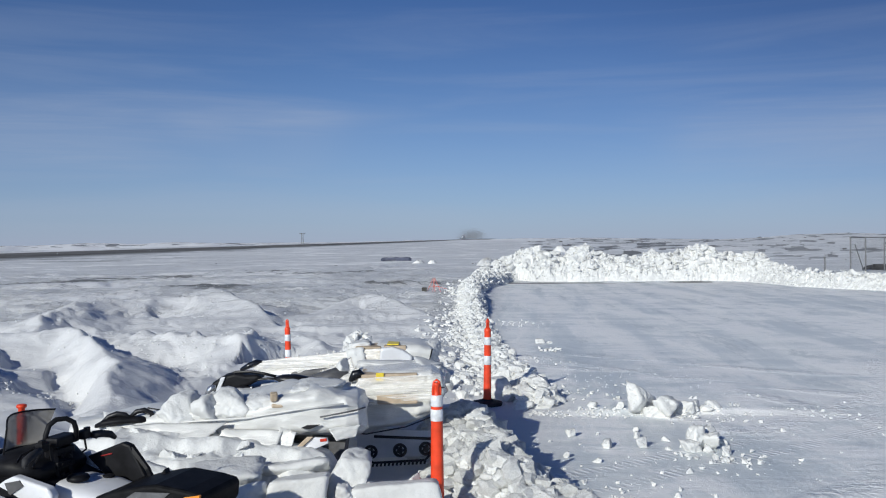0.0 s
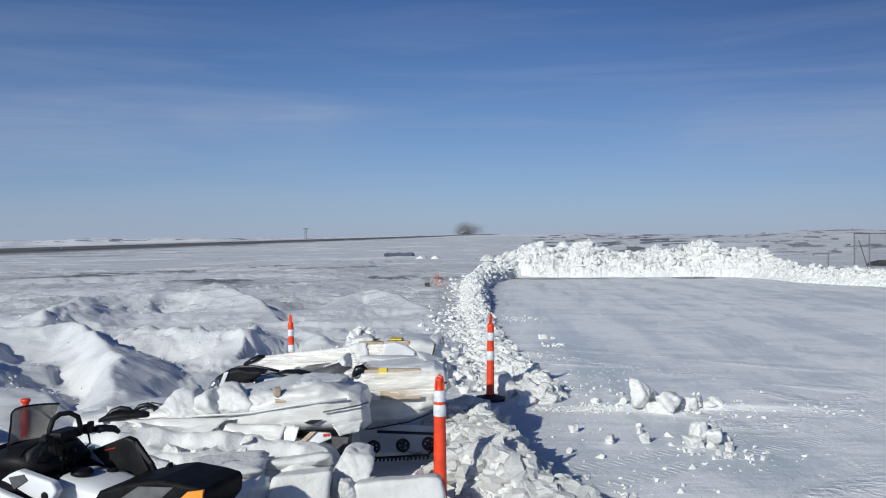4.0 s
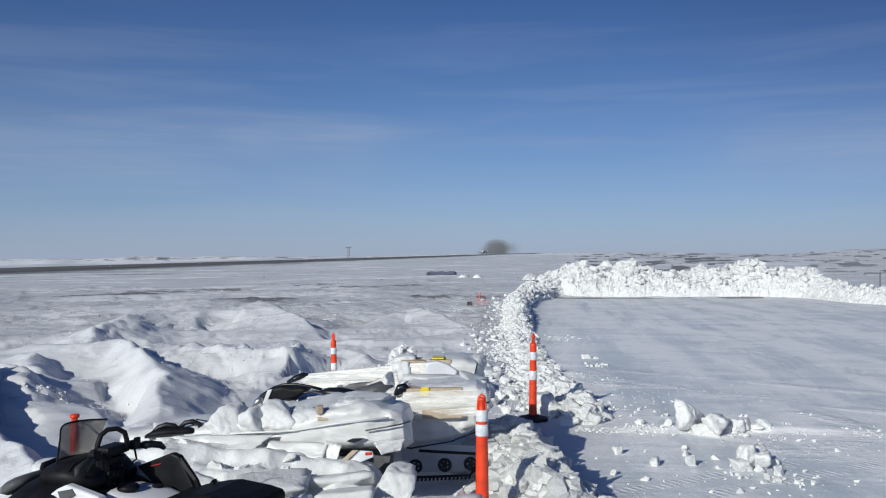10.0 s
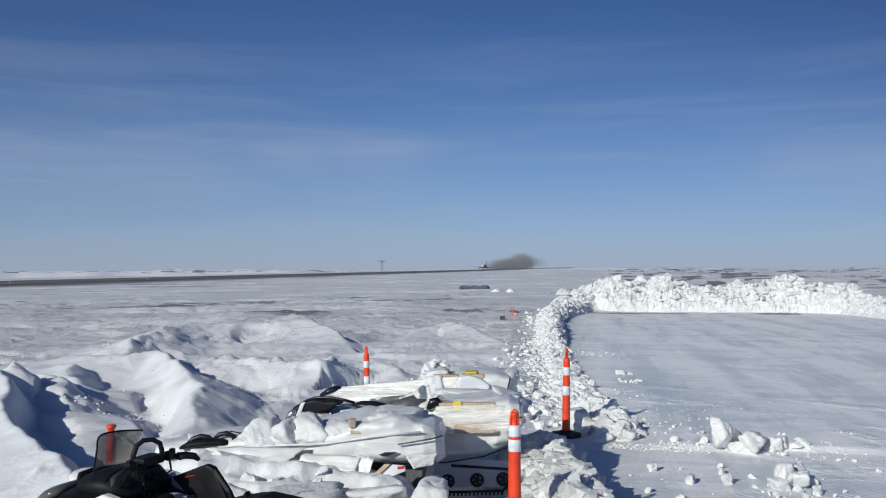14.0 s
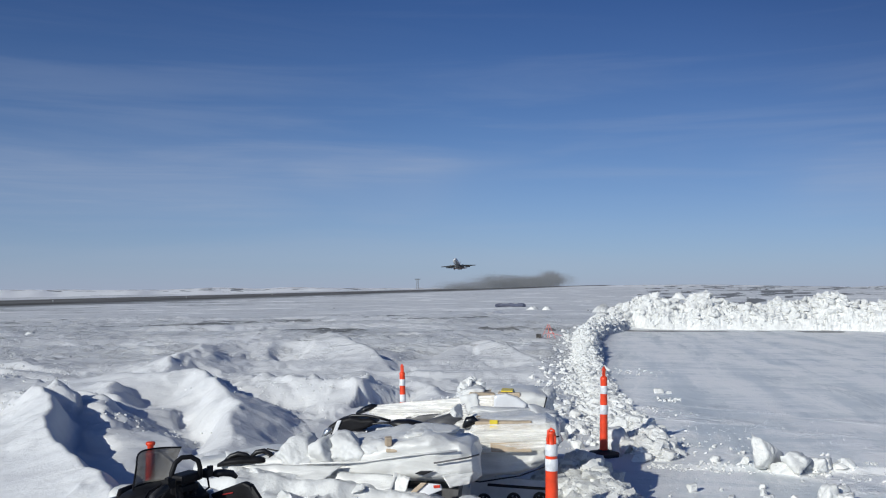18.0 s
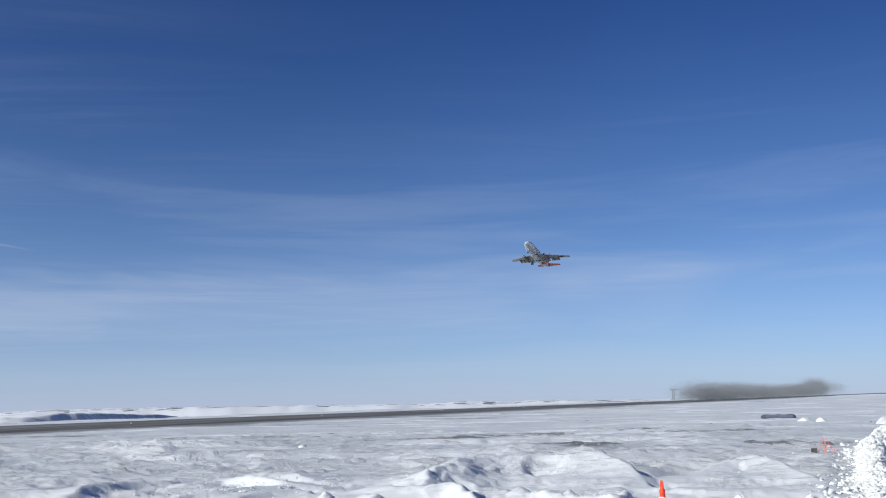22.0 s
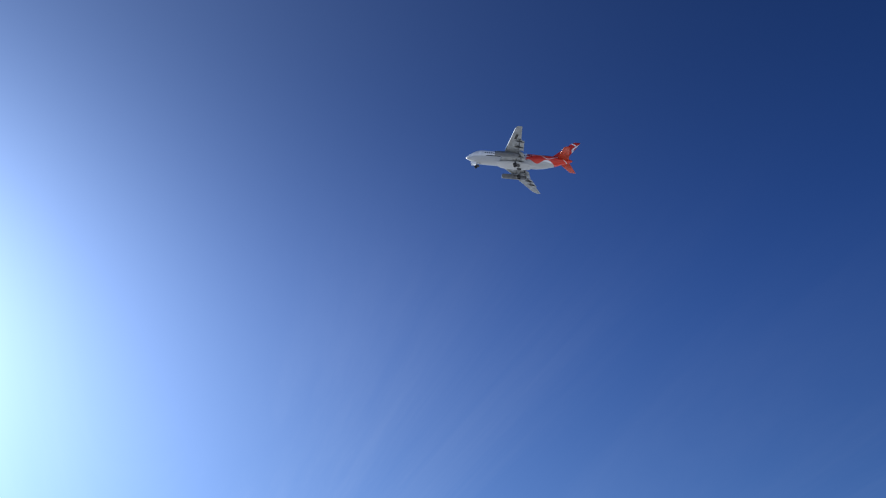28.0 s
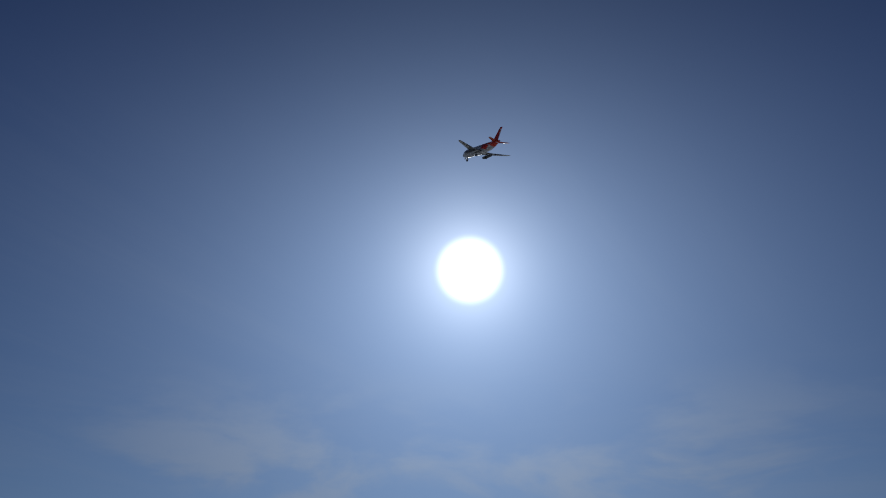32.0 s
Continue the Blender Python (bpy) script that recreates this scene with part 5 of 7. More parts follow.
    kn = soften(part("knee_panel", knee, M_MATT, s, "black knee panel with a red line"), 0.012)
    red = bmesh.new()
    slab(red, [(-0.12, 0.858), (-0.19, 0.876), (-0.19, 0.870), (-0.12, 0.852)], 0.006, 1, -0.172)
    part("red_line", red, M_LINE, kn, "red line")
    brace = bmesh.new()
    tube(brace, [(-0.30, -0.20, 0.90), (-0.42, -0.17, 0.80), (-0.52, -0.10, 0.72)], [0.02, 0.016, 0.02], 6)
    slab(brace, [(-0.50, 0.74), (-0.57, 0.83), (-0.60, 0.74)], 0.04, 1, -0.12)
    part("seat_brace", brace, M_MATT, kn)
    seat = bmesh.new()
    slab(seat, [(-0.28, 0.64), (-0.36, 0.745), (-0.50, 0.79), (-0.64, 0.822), (-0.71, 0.832), (-0.88, 0.815), (-0.955, 0.80), (-0.975, 0.78), (-0.965, 0.70), (-0.90, 0.63), (-0.28, 0.60)], 0.37, 1, 0.0)
    st = soften(part("seat", seat, M_SEAT, s, "black vinyl seat", smooth=False), 0.035, 3)
    for pts, mat, nm in (([(-0.46, 0.70), (-0.60, 0.79), (-0.80, 0.80), (-0.68, 0.70)], M_GREY, "grey_insert"), ([(-0.82, 0.735), (-0.88, 0.785), (-0.965, 0.800), (-0.96, 0.735)], M_ACCENT, "orange_insert")):
        q = bmesh.new()
        slab(q, pts, 0.016, 1, 0.182)
        part(nm, q, mat, st, nm.replace("_", " "))
    tun = bmesh.new()
    slab(tun, [(-0.2, 0.33), (-0.2, 0.62), (-1.30, 0.60), (-1.38, 0.40), (-1.38, 0.33)], 0.34, 1, 0)
    soften(part("tunnel", tun, M_MATT, s, "black tunnel"), 0.02)
    tr = bmesh.new()
    slab(tr, [(0.0, 0.06), (-1.25, 0.05), (-1.42, 0.14), (-1.38, 0.26), (0.1, 0.30), (0.18, 0.2)], 0.36, 1, 0)
    part("track", tr, M_RUBBER, s, "black rubber track")
    flap = bmesh.new()
    slab(flap, [(-1.38, 0.42), (-1.46, 0.16), (-1.48, 0.16), (-1.40, 0.43)], 0.34, 1, 0)
    part("snow_flap", flap, M_RUBBER, s)
    return s


M_GLASS_S = material("headlight_glass", (0.10, 0.10, 0.10), 0.08, vary=0.1, scale=3)
snowmobile()


def bogie(bm, x, y, z, r):
    """A spoked idler wheel, axle along y."""
    tube(bm, [(x + r * math.cos(a), y, z + r * math.sin(a)) for a in np.linspace(0, 2 * math.pi, 19)], 0.014, 6, caps=False)
    for k in range(5):
        a = 2 * math.pi * k / 5
        tube(bm, [(x, y, z), (x + r * math.cos(a), y, z + r * math.sin(a))], 0.011, 5)
    tube(bm, [(x, y - 0.03, z), (x, y + 0.03, z)], 0.026, 8)


def sled_track(parent, x0, x1, z, y):
    """The open skid of a wrapped sled: rail, track lugs and wheels."""
    rail = bmesh.new()
    tube(rail, [(x0 + 0.07, y, z + 0.235), (x1 - 0.02, y, z + 0.21)], 0.014, 6)
    part("rail", rail, M_BLACK, parent, "black slide rail")
    belt = bmesh.new()
    pts = [(x0, z + 0.06), (x0 + 0.06, z), (x1 - 0.08, z + 0.02), (x1, z + 0.10), (x1 + 0.02, z + 0.2)]
    tube(belt, [(px, y, pz) for px, pz in pts], 0.012, 6)
    for k in range(14):
        u = x0 + 0.06 + (x1 - x0 - 0.14) * k / 13
        box(belt, (u, y, z - 0.014 + 0.02 * k / 13), (0.018, 0.05, 0.032), Matrix.Rotation(0.3, 4, "Y"))
    part("track", belt, M_RUBBER, parent, "black rubber track with lugs")
    for u in (x0 + 0.04, x0 + 0.30, x0 + 0.53):
        w = bmesh.new()
        bogie(w, u, y - 0.02, z + 0.10 + 0.05 * (u - x0), 0.050)
        part("idler_wheel", w, M_BLACK, parent, "black spoked idler wheel")


def strap(parent, pts, r, mat, label):
    bm = bmesh.new()
    tube(bm, pts, r, 6)
    part("strap", bm, mat, parent, label, smooth=True)


def bundle(parent, name, rows, seed, creases=(), rumple=0.05, mat=None, power=4.0, label="white plastic wrapping", steps=14):
    """A load bound in film: dented, pinched along straps; creases are runs of x, z points with a depth."""
    bm = bmesh.new()
    superloft(bm, between(rows, steps), 80, power, 0.0)
    for v in bm.verts:
        x, z = v.co.x, v.co.z
        q = Vector((x * 2.1, v.co.y * 2.6, z * 2.8)) + Vector((seed * 7.3, seed * 3.1, 0))
        mid = Vector((0, v.co.y, z - 0.66))
        d = mid.normalized() if mid.length > 1e-6 else Vector((0, 0, 1))
        push = rumple * (0.8 * noise.noise(q) + 0.45 * crag(q * 1.7) + 0.16 * crag(q * 4.1) - 0.3)
        for line, depth in creases:
            zs = float(np.interp(x, [p[0] for p in line], [p[1] for p in line]))
            k = (z - zs) / 0.022
            push -= depth * math.exp(-k * k)
            push += depth * 0.5 * math.exp(-((k - 2.6) / 1.6) ** 2)
        v.co += d * push
        v.co.x += rumple * 0.9 * noise.noise(q * 1.4 + Vector((5, 9, 2)))
    return part(name, bm, mat or M_WRAP, parent, label, smooth=True)


def lump(x, y, z, lx, ly, h, seed, label="ragged clump of drifted snow on the wrapped sleds", turn=0.0, tilt=0.0, group="snow on the sleds", soft=15.0):
    ob = part("snow_clump", lump_mesh(lx * 1.1, ly * 1.1, h * 1.1, seed, soft * 1.8, 0.10, 8, 4, (0.5, 0.95)), M_DRIFT, smooth=True)
    ob.matrix_basis = pose(x, y, z, tilt, tilt * 0.6, turn)
    return tagged(ob, label, "snow", group)


def sheet(parent, name, corners, mat, label, wave=0.02, seed=0, nu=16, nv=9):
    """A pulled sheet of film between four corners, with folds that run along it."""
    a, b, c, d = (Vector(p) for p in corners)
    bm = bmesh.new()
    n = (b - a).cross(d - a).normalized()
    rows = []
    for i in range(nu):
        u = i / (nu - 1)
        row = []
        for j in range(nv):
            v = j / (nv - 1)
            p = (a * (1 - u) + b * u) * (1 - v) + (d * (1 - u) + c * u) * v
            p += n * wave * (crag(Vector((u * 2.0, v * 4.5, seed))) + 0.4 * noise.noise(Vector((u * 7, v * 9, seed + 3))))
            row.append(bm.verts.new(p))
        rows.append(row)
    skin(bm, rows, caps=False, closed=False)
    bmesh.ops.recalc_face_normals(bm, faces=bm.faces[:])
    bmesh.ops.solidify(bm, geom=bm.faces[:], thickness=0.005)
    bmesh.ops.recalc_face_normals(bm, faces=bm.faces[:])
    ob = part(name, bm, mat, parent, label, smooth=True)
    ob.visible_shadow = mat != M_CLEAR
    return ob


def body(parent, name, rows, mat, label, n=18, power=2.5, steps=3):
    bm = bmesh.new()
    superloft(bm, between(rows, steps), n, power)
    return part(name, bm, mat, parent, label, smooth=True)


def carton(parent, cx, cy, cz, sx, sy, sz, seed, turn=0.0, mat=None, name="carton"):
    bm = bmesh.new()
    box(bm, (0, 0, 0), (sx, sy, sz), bevel=0.012)
    bmesh.ops.subdivide_edges(bm, edges=bm.edges[:], cuts=1, use_grid_fill=True)
    for v in bm.verts:
        v.co += Vector((noise.noise(v.co * 6 + Vector((seed, 0, 0))), noise.noise(v.co * 6 + Vector((0, seed, 0))), noise.noise(v.co * 6 + Vector((0, 0, seed))))) * 0.012
    bmesh.ops.transform(bm, matrix=pose(cx, cy, cz, 0, 0, turn), verts=bm.verts[:])
    return part(name, bm, mat or M_CARD, parent, "brown cardboard carton")


def build_sleds():
    # ---- the far sled
    s = thing("wrapped_snowmobile", pose(-1.36, 9.22, 0.0), "snowmobile bound in white film behind the others", "snowmobile", "wrapped snowmobiles in snow")
    bundle(s, "wrapping", [(-0.62, 0, 0.54, 0.2, 0.10), (-0.54, 0, 0.60, 0.34, 0.18), (-0.40, 0, 0.63, 0.36, 0.19), (0.1, 0, 0.65, 0.35, 0.19), (0.5, 0, 0.70, 0.38, 0.24), (1.05, 0, 0.72, 0.38, 0.25), (1.24, 0, 0.71, 0.34, 0.21), (1.30, 0, 0.70, 0.24, 0.14)], 5,
           (([(-1.2, 0.6), (0.2, 0.68), (1.3, 0.84)], 0.02), ([(-1.2, 0.5), (0.4, 0.6), (1.3, 0.72)], 0.02)), 0.06)
    bundle(s, "tail_load", [(0.62, 0, 0.90, 0.30, 0.08), (0.70, 0, 0.91, 0.36, 0.11), (1.1, 0, 0.91, 0.36, 0.11), (1.22, 0, 0.90, 0.34, 0.10), (1.27, 0, 0.89, 0.28, 0.07)], 15, (([(0.6, 0.86), (1.3, 0.86)], 0.012),), 0.03, M_WRAP, label="white wrapped tail load")
    carton(s, 0.58, -0.22, 0.93, 0.26, 0.30, 0.16, 3.0, 4)
    carton(s, 0.50, -0.28, 0.815, 0.46, 0.16, 0.12, 7.0, 1)
    carton(s, 0.86, -0.16, 0.985, 0.22, 0.42, 0.06, 5.0, 1)
    tape = bmesh.new()
    box(tape, (0.84, -0.20, 1.03), (0.12, 0.34, 0.012), bevel=0.002)
    part("yellow_tape", tape, M_YELLOW, s, "yellow tape on the carton")
    sheet(s, "stretch_film", ((-0.58, -0.38, 0.78), (0.72, -0.42, 0.86), (0.74, -0.40, 1.0), (-0.56, -0.30, 0.86)), M_CLEAR, "stretched band of clear film", 0.012, 2)
    sheet(s, "side_film", ((0.18, -0.40, 0.68), (0.74, -0.42, 0.74), (0.74, -0.41, 0.90), (0.2, -0.38, 0.86)), M_CLEAR, "clear film over the carton", 0.010, 3)
    sheet(s, "loose_film", ((-0.50, -0.40, 0.66), (0.20, -0.42, 0.70), (0.30, -0.42, 0.82), (-0.52, -0.38, 0.80)), M_CLEAR, "loose sheet of film", 0.025, 5)
    strap(s, [(0.76, -0.41, 0.80), (1.02, -0.41, 0.83), (1.30, -0.34, 0.84)], 0.012, M_BLACK, "dark strap")
    strap(s, [(1.12, -0.39, 0.70), (1.20, -0.38, 0.82), (1.24, -0.36, 0.98)], 0.007, M_BLACK, "dark strap")
    foam = bmesh.new()
    slab(foam, [(0.70, 0.77), (0.72, 1.0), (0.84, 1.015), (0.95, 0.98), (1.05, 0.91), (1.0, 0.80), (0.86, 0.75)], 0.14, 1, -0.40)
    soften(part("foam_block", foam, M_PANEL, s, "white foam block"), 0.025, 3)
    body(s, "hood", [(-0.72, -0.3, 0.78, 0.03, 0.02), (-0.64, -0.3, 0.82, 0.08, 0.035), (-0.56, -0.3, 0.85, 0.07, 0.035), (-0.50, -0.3, 0.86, 0.03, 0.015)], M_HOOD, "black hood under film")
    body(s, "side_cowl", [(-0.28, -0.38, 0.70, 0.02, 0.02), (-0.15, -0.40, 0.72, 0.03, 0.06), (0.2, -0.41, 0.74, 0.03, 0.07), (0.36, -0.40, 0.76, 0.02, 0.03)], M_GREY, "dark cowl under loose film")
    # ---- the middle sled: film over cartons at its tail, skid below
    s = thing("wrapped_snowmobile", pose(-1.2, 8.15, 0.0), "snowmobile wrapped in white plastic with cartons at its tail", "snowmobile", "wrapped snowmobiles in snow")
    bundle(s, "wrapping", [(-1.10, 0.0, 0.50, 0.16, 0.12), (-0.95, 0, 0.56, 0.30, 0.18), (-0.5, 0, 0.60, 0.34, 0.20), (0.0, 0, 0.58, 0.34, 0.20), (0.45, 0, 0.53, 0.37, 0.20), (0.85, 0, 0.58, 0.38, 0.18), (1.06, 0, 0.62, 0.36, 0.14), (1.14, 0, 0.64, 0.28, 0.09)], 3,
           (([(-1, 0.60), (0.4, 0.56), (1.2, 0.62)], 0.018), ([(0.2, 0.44), (1.2, 0.52)], 0.012)), 0.05)
    load = bundle(s, "tail_load", [(0.36, 0, 0.74, 0.34, 0.10), (0.44, 0, 0.75, 0.39, 0.14), (0.85, 0, 0.77, 0.40, 0.145), (1.10, 0, 0.78, 0.39, 0.14), (1.19, 0, 0.77, 0.34, 0.11), (1.22, 0, 0.76, 0.26, 0.07)], 33,
                  (([(0.3, 0.70), (1.25, 0.755)], 0.02), ([(0.3, 0.80), (1.25, 0.85)], 0.010), ([(0.3, 0.66), (1.25, 0.69)], 0.010)), 0.035, M_FILM, 5.0, "tail load under shiny stretch film")
    carton(s, 0.70, -0.255, 0.862, 0.50, 0.33, 0.075, 4.0, 3)
    carton(s, 0.78, -0.40, 0.672, 0.36, 0.06, 0.085, 9.0, 2)
    tape = bmesh.new()
    box(tape, (0.63, -0.428, 0.872), (0.07, 0.012, 0.075), bevel=0.002)
    part("yellow_tape", tape, M_YELLOW, s, "yellow tape on the carton")
    sheet(s, "stretch_film", ((0.40, -0.435, 0.70), (1.16, -0.42, 0.74), (1.12, -0.43, 0.895), (0.44, -0.44, 0.865)), M_CLEAR, "shiny clear stretch film", 0.014, 8)
    sheet(s, "lower_film", ((0.38, -0.42, 0.60), (1.15, -0.42, 0.66), (1.14, -0.43, 0.73), (0.40, -0.43, 0.70)), M_CLEAR, "shiny clear stretch film", 0.010, 9)
    strap(s, [(0.40, -0.41, 0.72), (0.85, -0.425, 0.735), (1.20, -0.36, 0.765)], 0.007, M_BLACK, "dark strap")
    strap(s, [(1.00, -0.405, 0.79), (1.03, -0.405, 0.83), (1.03, -0.405, 0.87)], 0.011, M_GREY, "grey buckle")
    strap(s, [(0.1, -0.37, 0.40), (0.5, -0.39, 0.36), (0.85, -0.39, 0.42), (1.14, -0.34, 0.52)], 0.007, M_BLACK, "dark strap")
    hood = bmesh.new()
    slab(hood, [(-0.95, 0.69), (-0.91, 0.77), (-0.85, 0.84), (-0.76, 0.895), (-0.66, 0.92), (-0.56, 0.90), (-0.46, 0.905), (-0.41, 0.87), (-0.52, 0.81), (-0.66, 0.76), (-0.80, 0.70)], 0.20, 1, -0.33)
    hd = soften(part("hood", hood, M_MATT, s, "glossy black hood showing through"), 0.03, 3)
    body(s, "headlight", [(-0.92, -0.42, 0.73, 0.02, 0.02), (-0.89, -0.435, 0.76, 0.04, 0.045), (-0.85, -0.44, 0.785, 0.04, 0.04), (-0.82, -0.43, 0.80, 0.02, 0.02)], M_METAL_S, "silver headlight", 16)
    for nm, pts, mt in (("hood_stripe", [(-0.85, 0.70), (-0.81, 0.71), (-0.735, 0.89), (-0.775, 0.885)], M_PANEL), ("lower_stripe", [(-0.90, 0.685), (-0.72, 0.745), (-0.56, 0.785), (-0.50, 0.80), (-0.50, 0.775), (-0.70, 0.715), (-0.88, 0.655)], M_PANEL)):
        st_ = bmesh.new()
        slab(st_, pts, 0.014, 1, -0.437)
        soften(part(nm, st_, mt, hd, "white stripe"), 0.004)
    seat = body(s, "seat", [(-0.30, -0.40, 0.865, 0.03, 0.012), (-0.24, -0.40, 0.86, 0.07, 0.040), (-0.12, -0.40, 0.85, 0.09, 0.052), (-0.01, -0.40, 0.835, 0.07, 0.044), (0.03, -0.40, 0.825, 0.03, 0.014)], M_BLACK, "black seat end", 18, 2.2)
    tag = bmesh.new()
    box(tag, (-0.04, -0.478, 0.855), (0.07, 0.006, 0.012), bevel=0.002)
    part("tag", tag, M_PANEL, seat, "white tag")
    body(s, "side_vent", [(-0.80, -0.42, 0.72, 0.02, 0.02), (-0.72, -0.44, 0.75, 0.03, 0.045), (-0.58, -0.44, 0.77, 0.03, 0.04), (-0.50, -0.42, 0.78, 0.02, 0.02)], M_BLACK, "black side vent", 14)
    bars = bmesh.new()
    tube(bars, [(-0.80, -0.34, 0.86), (-0.66, -0.36, 0.92), (-0.52, -0.38, 0.925), (-0.40, -0.38, 0.905), (-0.30, -0.38, 0.88)], 0.013, 8)
    tube(bars, [(-0.60, -0.40, 0.80), (-0.50, -0.41, 0.85), (-0.36, -0.42, 0.87), (-0.24, -0.42, 0.86)], 0.010, 8)
    part("handlebar", bars, M_BLACK, s, "black handlebar", smooth=True)
    body(s, "tank", [(-0.10, -0.30, 0.79, 0.04, 0.03), (0.02, -0.30, 0.82, 0.10, 0.06), (0.22, -0.28, 0.86, 0.12, 0.08), (0.34, -0.26, 0.86, 0.06, 0.04)], M_GREY, "dark tank under slack film")
    sheet(s, "film_tent", ((-0.06, -0.40, 0.80), (0.44, -0.40, 0.82), (0.34, -0.10, 1.0), (0.10, -0.2, 0.90)), M_CLEAR, "slack tent of clear film", 0.03, 22)
    body(s, "mirror", [(0.35, -0.38, 0.84, 0.02, 0.02), (0.38, -0.39, 0.875, 0.04, 0.05), (0.45, -0.39, 0.90, 0.04, 0.04), (0.49, -0.38, 0.885, 0.02, 0.015)], M_HOOD, "black mirror housing", 16)
    panel = bmesh.new()
    slab(panel, [(0.40, 0.10), (1.10, 0.12), (1.12, 0.34), (0.40, 0.38)], 0.03, 1, -0.20)
    part("tunnel", panel, M_PANEL, s, "white tunnel side")
    sled_track(s, 0.50, 1.10, 0.105, -0.40)
    # ---- the front sled: a soft white bundle, its nose drowned in snow
    s = thing("wrapped_snowmobile", pose(-1.75, 7.05, 0.0), "snowmobile swaddled in white plastic, heaped with snow", "snowmobile", "wrapped snowmobiles in snow")
    bundle(s, "wrapping", [(-1.2, 0, 0.50, 0.2, 0.16), (-0.9, 0, 0.55, 0.30, 0.17), (-0.4, 0, 0.60, 0.34, 0.16), (0.1, 0, 0.66, 0.36, 0.17), (0.45, 0, 0.73, 0.37, 0.185), (0.75, 0, 0.735, 0.375, 0.185), (0.98, 0, 0.705, 0.365, 0.165), (1.08, 0, 0.695, 0.33, 0.135), (1.13, 0, 0.685, 0.24, 0.08)], 8,
           (([(-0.6, 0.68), (0.24, 0.725), (0.6, 0.80), (1.15, 0.91)], 0.016), ([(-0.2, 0.58), (0.4, 0.64), (1.15, 0.80)], 0.012), ([(0.2, 0.56), (0.7, 0.60), (1.15, 0.66)], 0.010)), 0.055)
    strap(s, [(-0.62, -0.36, 0.685), (-0.2, -0.375, 0.705), (0.24, -0.385, 0.73), (0.6, -0.40, 0.79), (0.98, -0.385, 0.83)], 0.009, M_WRAP, "twisted white film")
    strap(s, [(0.80, -0.40, 0.735), (0.95, -0.392, 0.76), (1.06, -0.36, 0.775), (1.13, -0.26, 0.78)], 0.007, M_GREY, "grey strap")
    slit = bmesh.new()
    slab(slit, [(0.655, 0.655), (0.70, 0.675), (0.80, 0.678), (0.72, 0.645)], 0.02, 1, -0.405)
    part("tear", slit, M_BLACK, s, "dark tear in the wrapping")
    for cx, cz, sx, sz, tn in ((0.44, 0.885, 0.05, 0.07, 18), (0.47, 0.82, 0.09, 0.03, 5)):
        carton(s, cx, -0.35, cz, sx, 0.07, sz, cx * 11, tn, name="carton_corner")
    red = bmesh.new()
    box(red, (0.83, -0.455, 0.572), (0.05, 0.014, 0.022), Matrix.Rotation(-0.1, 4, "Y"), bevel=0.004)
    part("tail_light", red, M_RED, s, "red tail light")
    tail = bmesh.new()
    slab(tail, [(0.54, 0.435), (0.70, 0.475), (0.87, 0.545), (0.86, 0.585), (0.76, 0.592)], 0.03, 1, -0.44)
    soften(part("tail_panel", tail, M_PANEL, s, "white tail panel"), 0.008)
    strip = bmesh.new()
    slab(strip, [(0.535, 0.44), (0.60, 0.455), (0.755, 0.60), (0.71, 0.60)], 0.02, 1, -0.465)
    soften(part("card_strip", strip, M_CARD, s, "torn strip of cardboard"), 0.004)
    sheet(s, "torn_film", ((0.44, -0.47, 0.42), (0.56, -0.50, 0.42), (0.63, -0.44, 0.63), (0.50, -0.40, 0.66)), M_WRAP, "torn flap of white film", 0.022, 31)
    sheet(s, "hanging_film", ((-0.62, -0.56, 0.55), (-0.10, -0.56, 0.56), (0.10, -0.40, 0.70), (-0.64, -0.40, 0.69)), M_WRAP, "hanging sheet of white film", 0.022, 34, 24, 12)
    sheet(s, "lower_wrap", ((-0.08, -0.52, 0.40), (0.46, -0.52, 0.44), (0.52, -0.40, 0.64), (0.06, -0.40, 0.66)), M_WRAP, "white film pulled under the load", 0.03, 37, 24, 12)
    sheet(s, "tail_wrap", ((0.92, -0.40, 0.55), (1.06, -0.34, 0.57), (1.10, -0.30, 0.66), (0.86, -0.39, 0.64)), M_WRAP, "white film under the tail", 0.015, 41)
    tun = bmesh.new()
    slab(tun, [(0.0, 0.10), (0.9, 0.12), (0.96, 0.48), (0.2, 0.52)], 0.40, 1, 0.06)
    part("tunnel", tun, M_GREY, s, "dark tunnel under the wrapping")
    bars = bmesh.new()
    tube(bars, [(-0.90, -0.32, 0.69), (-0.85, -0.30, 0.735), (-0.79, -0.29, 0.755), (-0.73, -0.28, 0.745), (-0.69, -0.27, 0.715)], [0.012, 0.02, 0.022, 0.02, 0.014], 8)
    tube(bars, [(-0.69, -0.27, 0.73), (-0.65, -0.26, 0.765), (-0.59, -0.25, 0.775), (-0.54, -0.24, 0.75), (-0.52, -0.24, 0.715)], [0.014, 0.019, 0.02, 0.018, 0.012], 8)
    tube(bars, [(-0.57, -0.24, 0.79), (-0.50, -0.23, 0.775), (-0.44, -0.22, 0.765)], 0.006, 6)
    tube(bars, [(-0.60, -0.25, 0.76), (-0.54, -0.26, 0.74), (-0.54, -0.27, 0.70)], 0.009, 6)
    part("handlebar", bars, M_BLACK, s, "black handlebar", smooth=True)
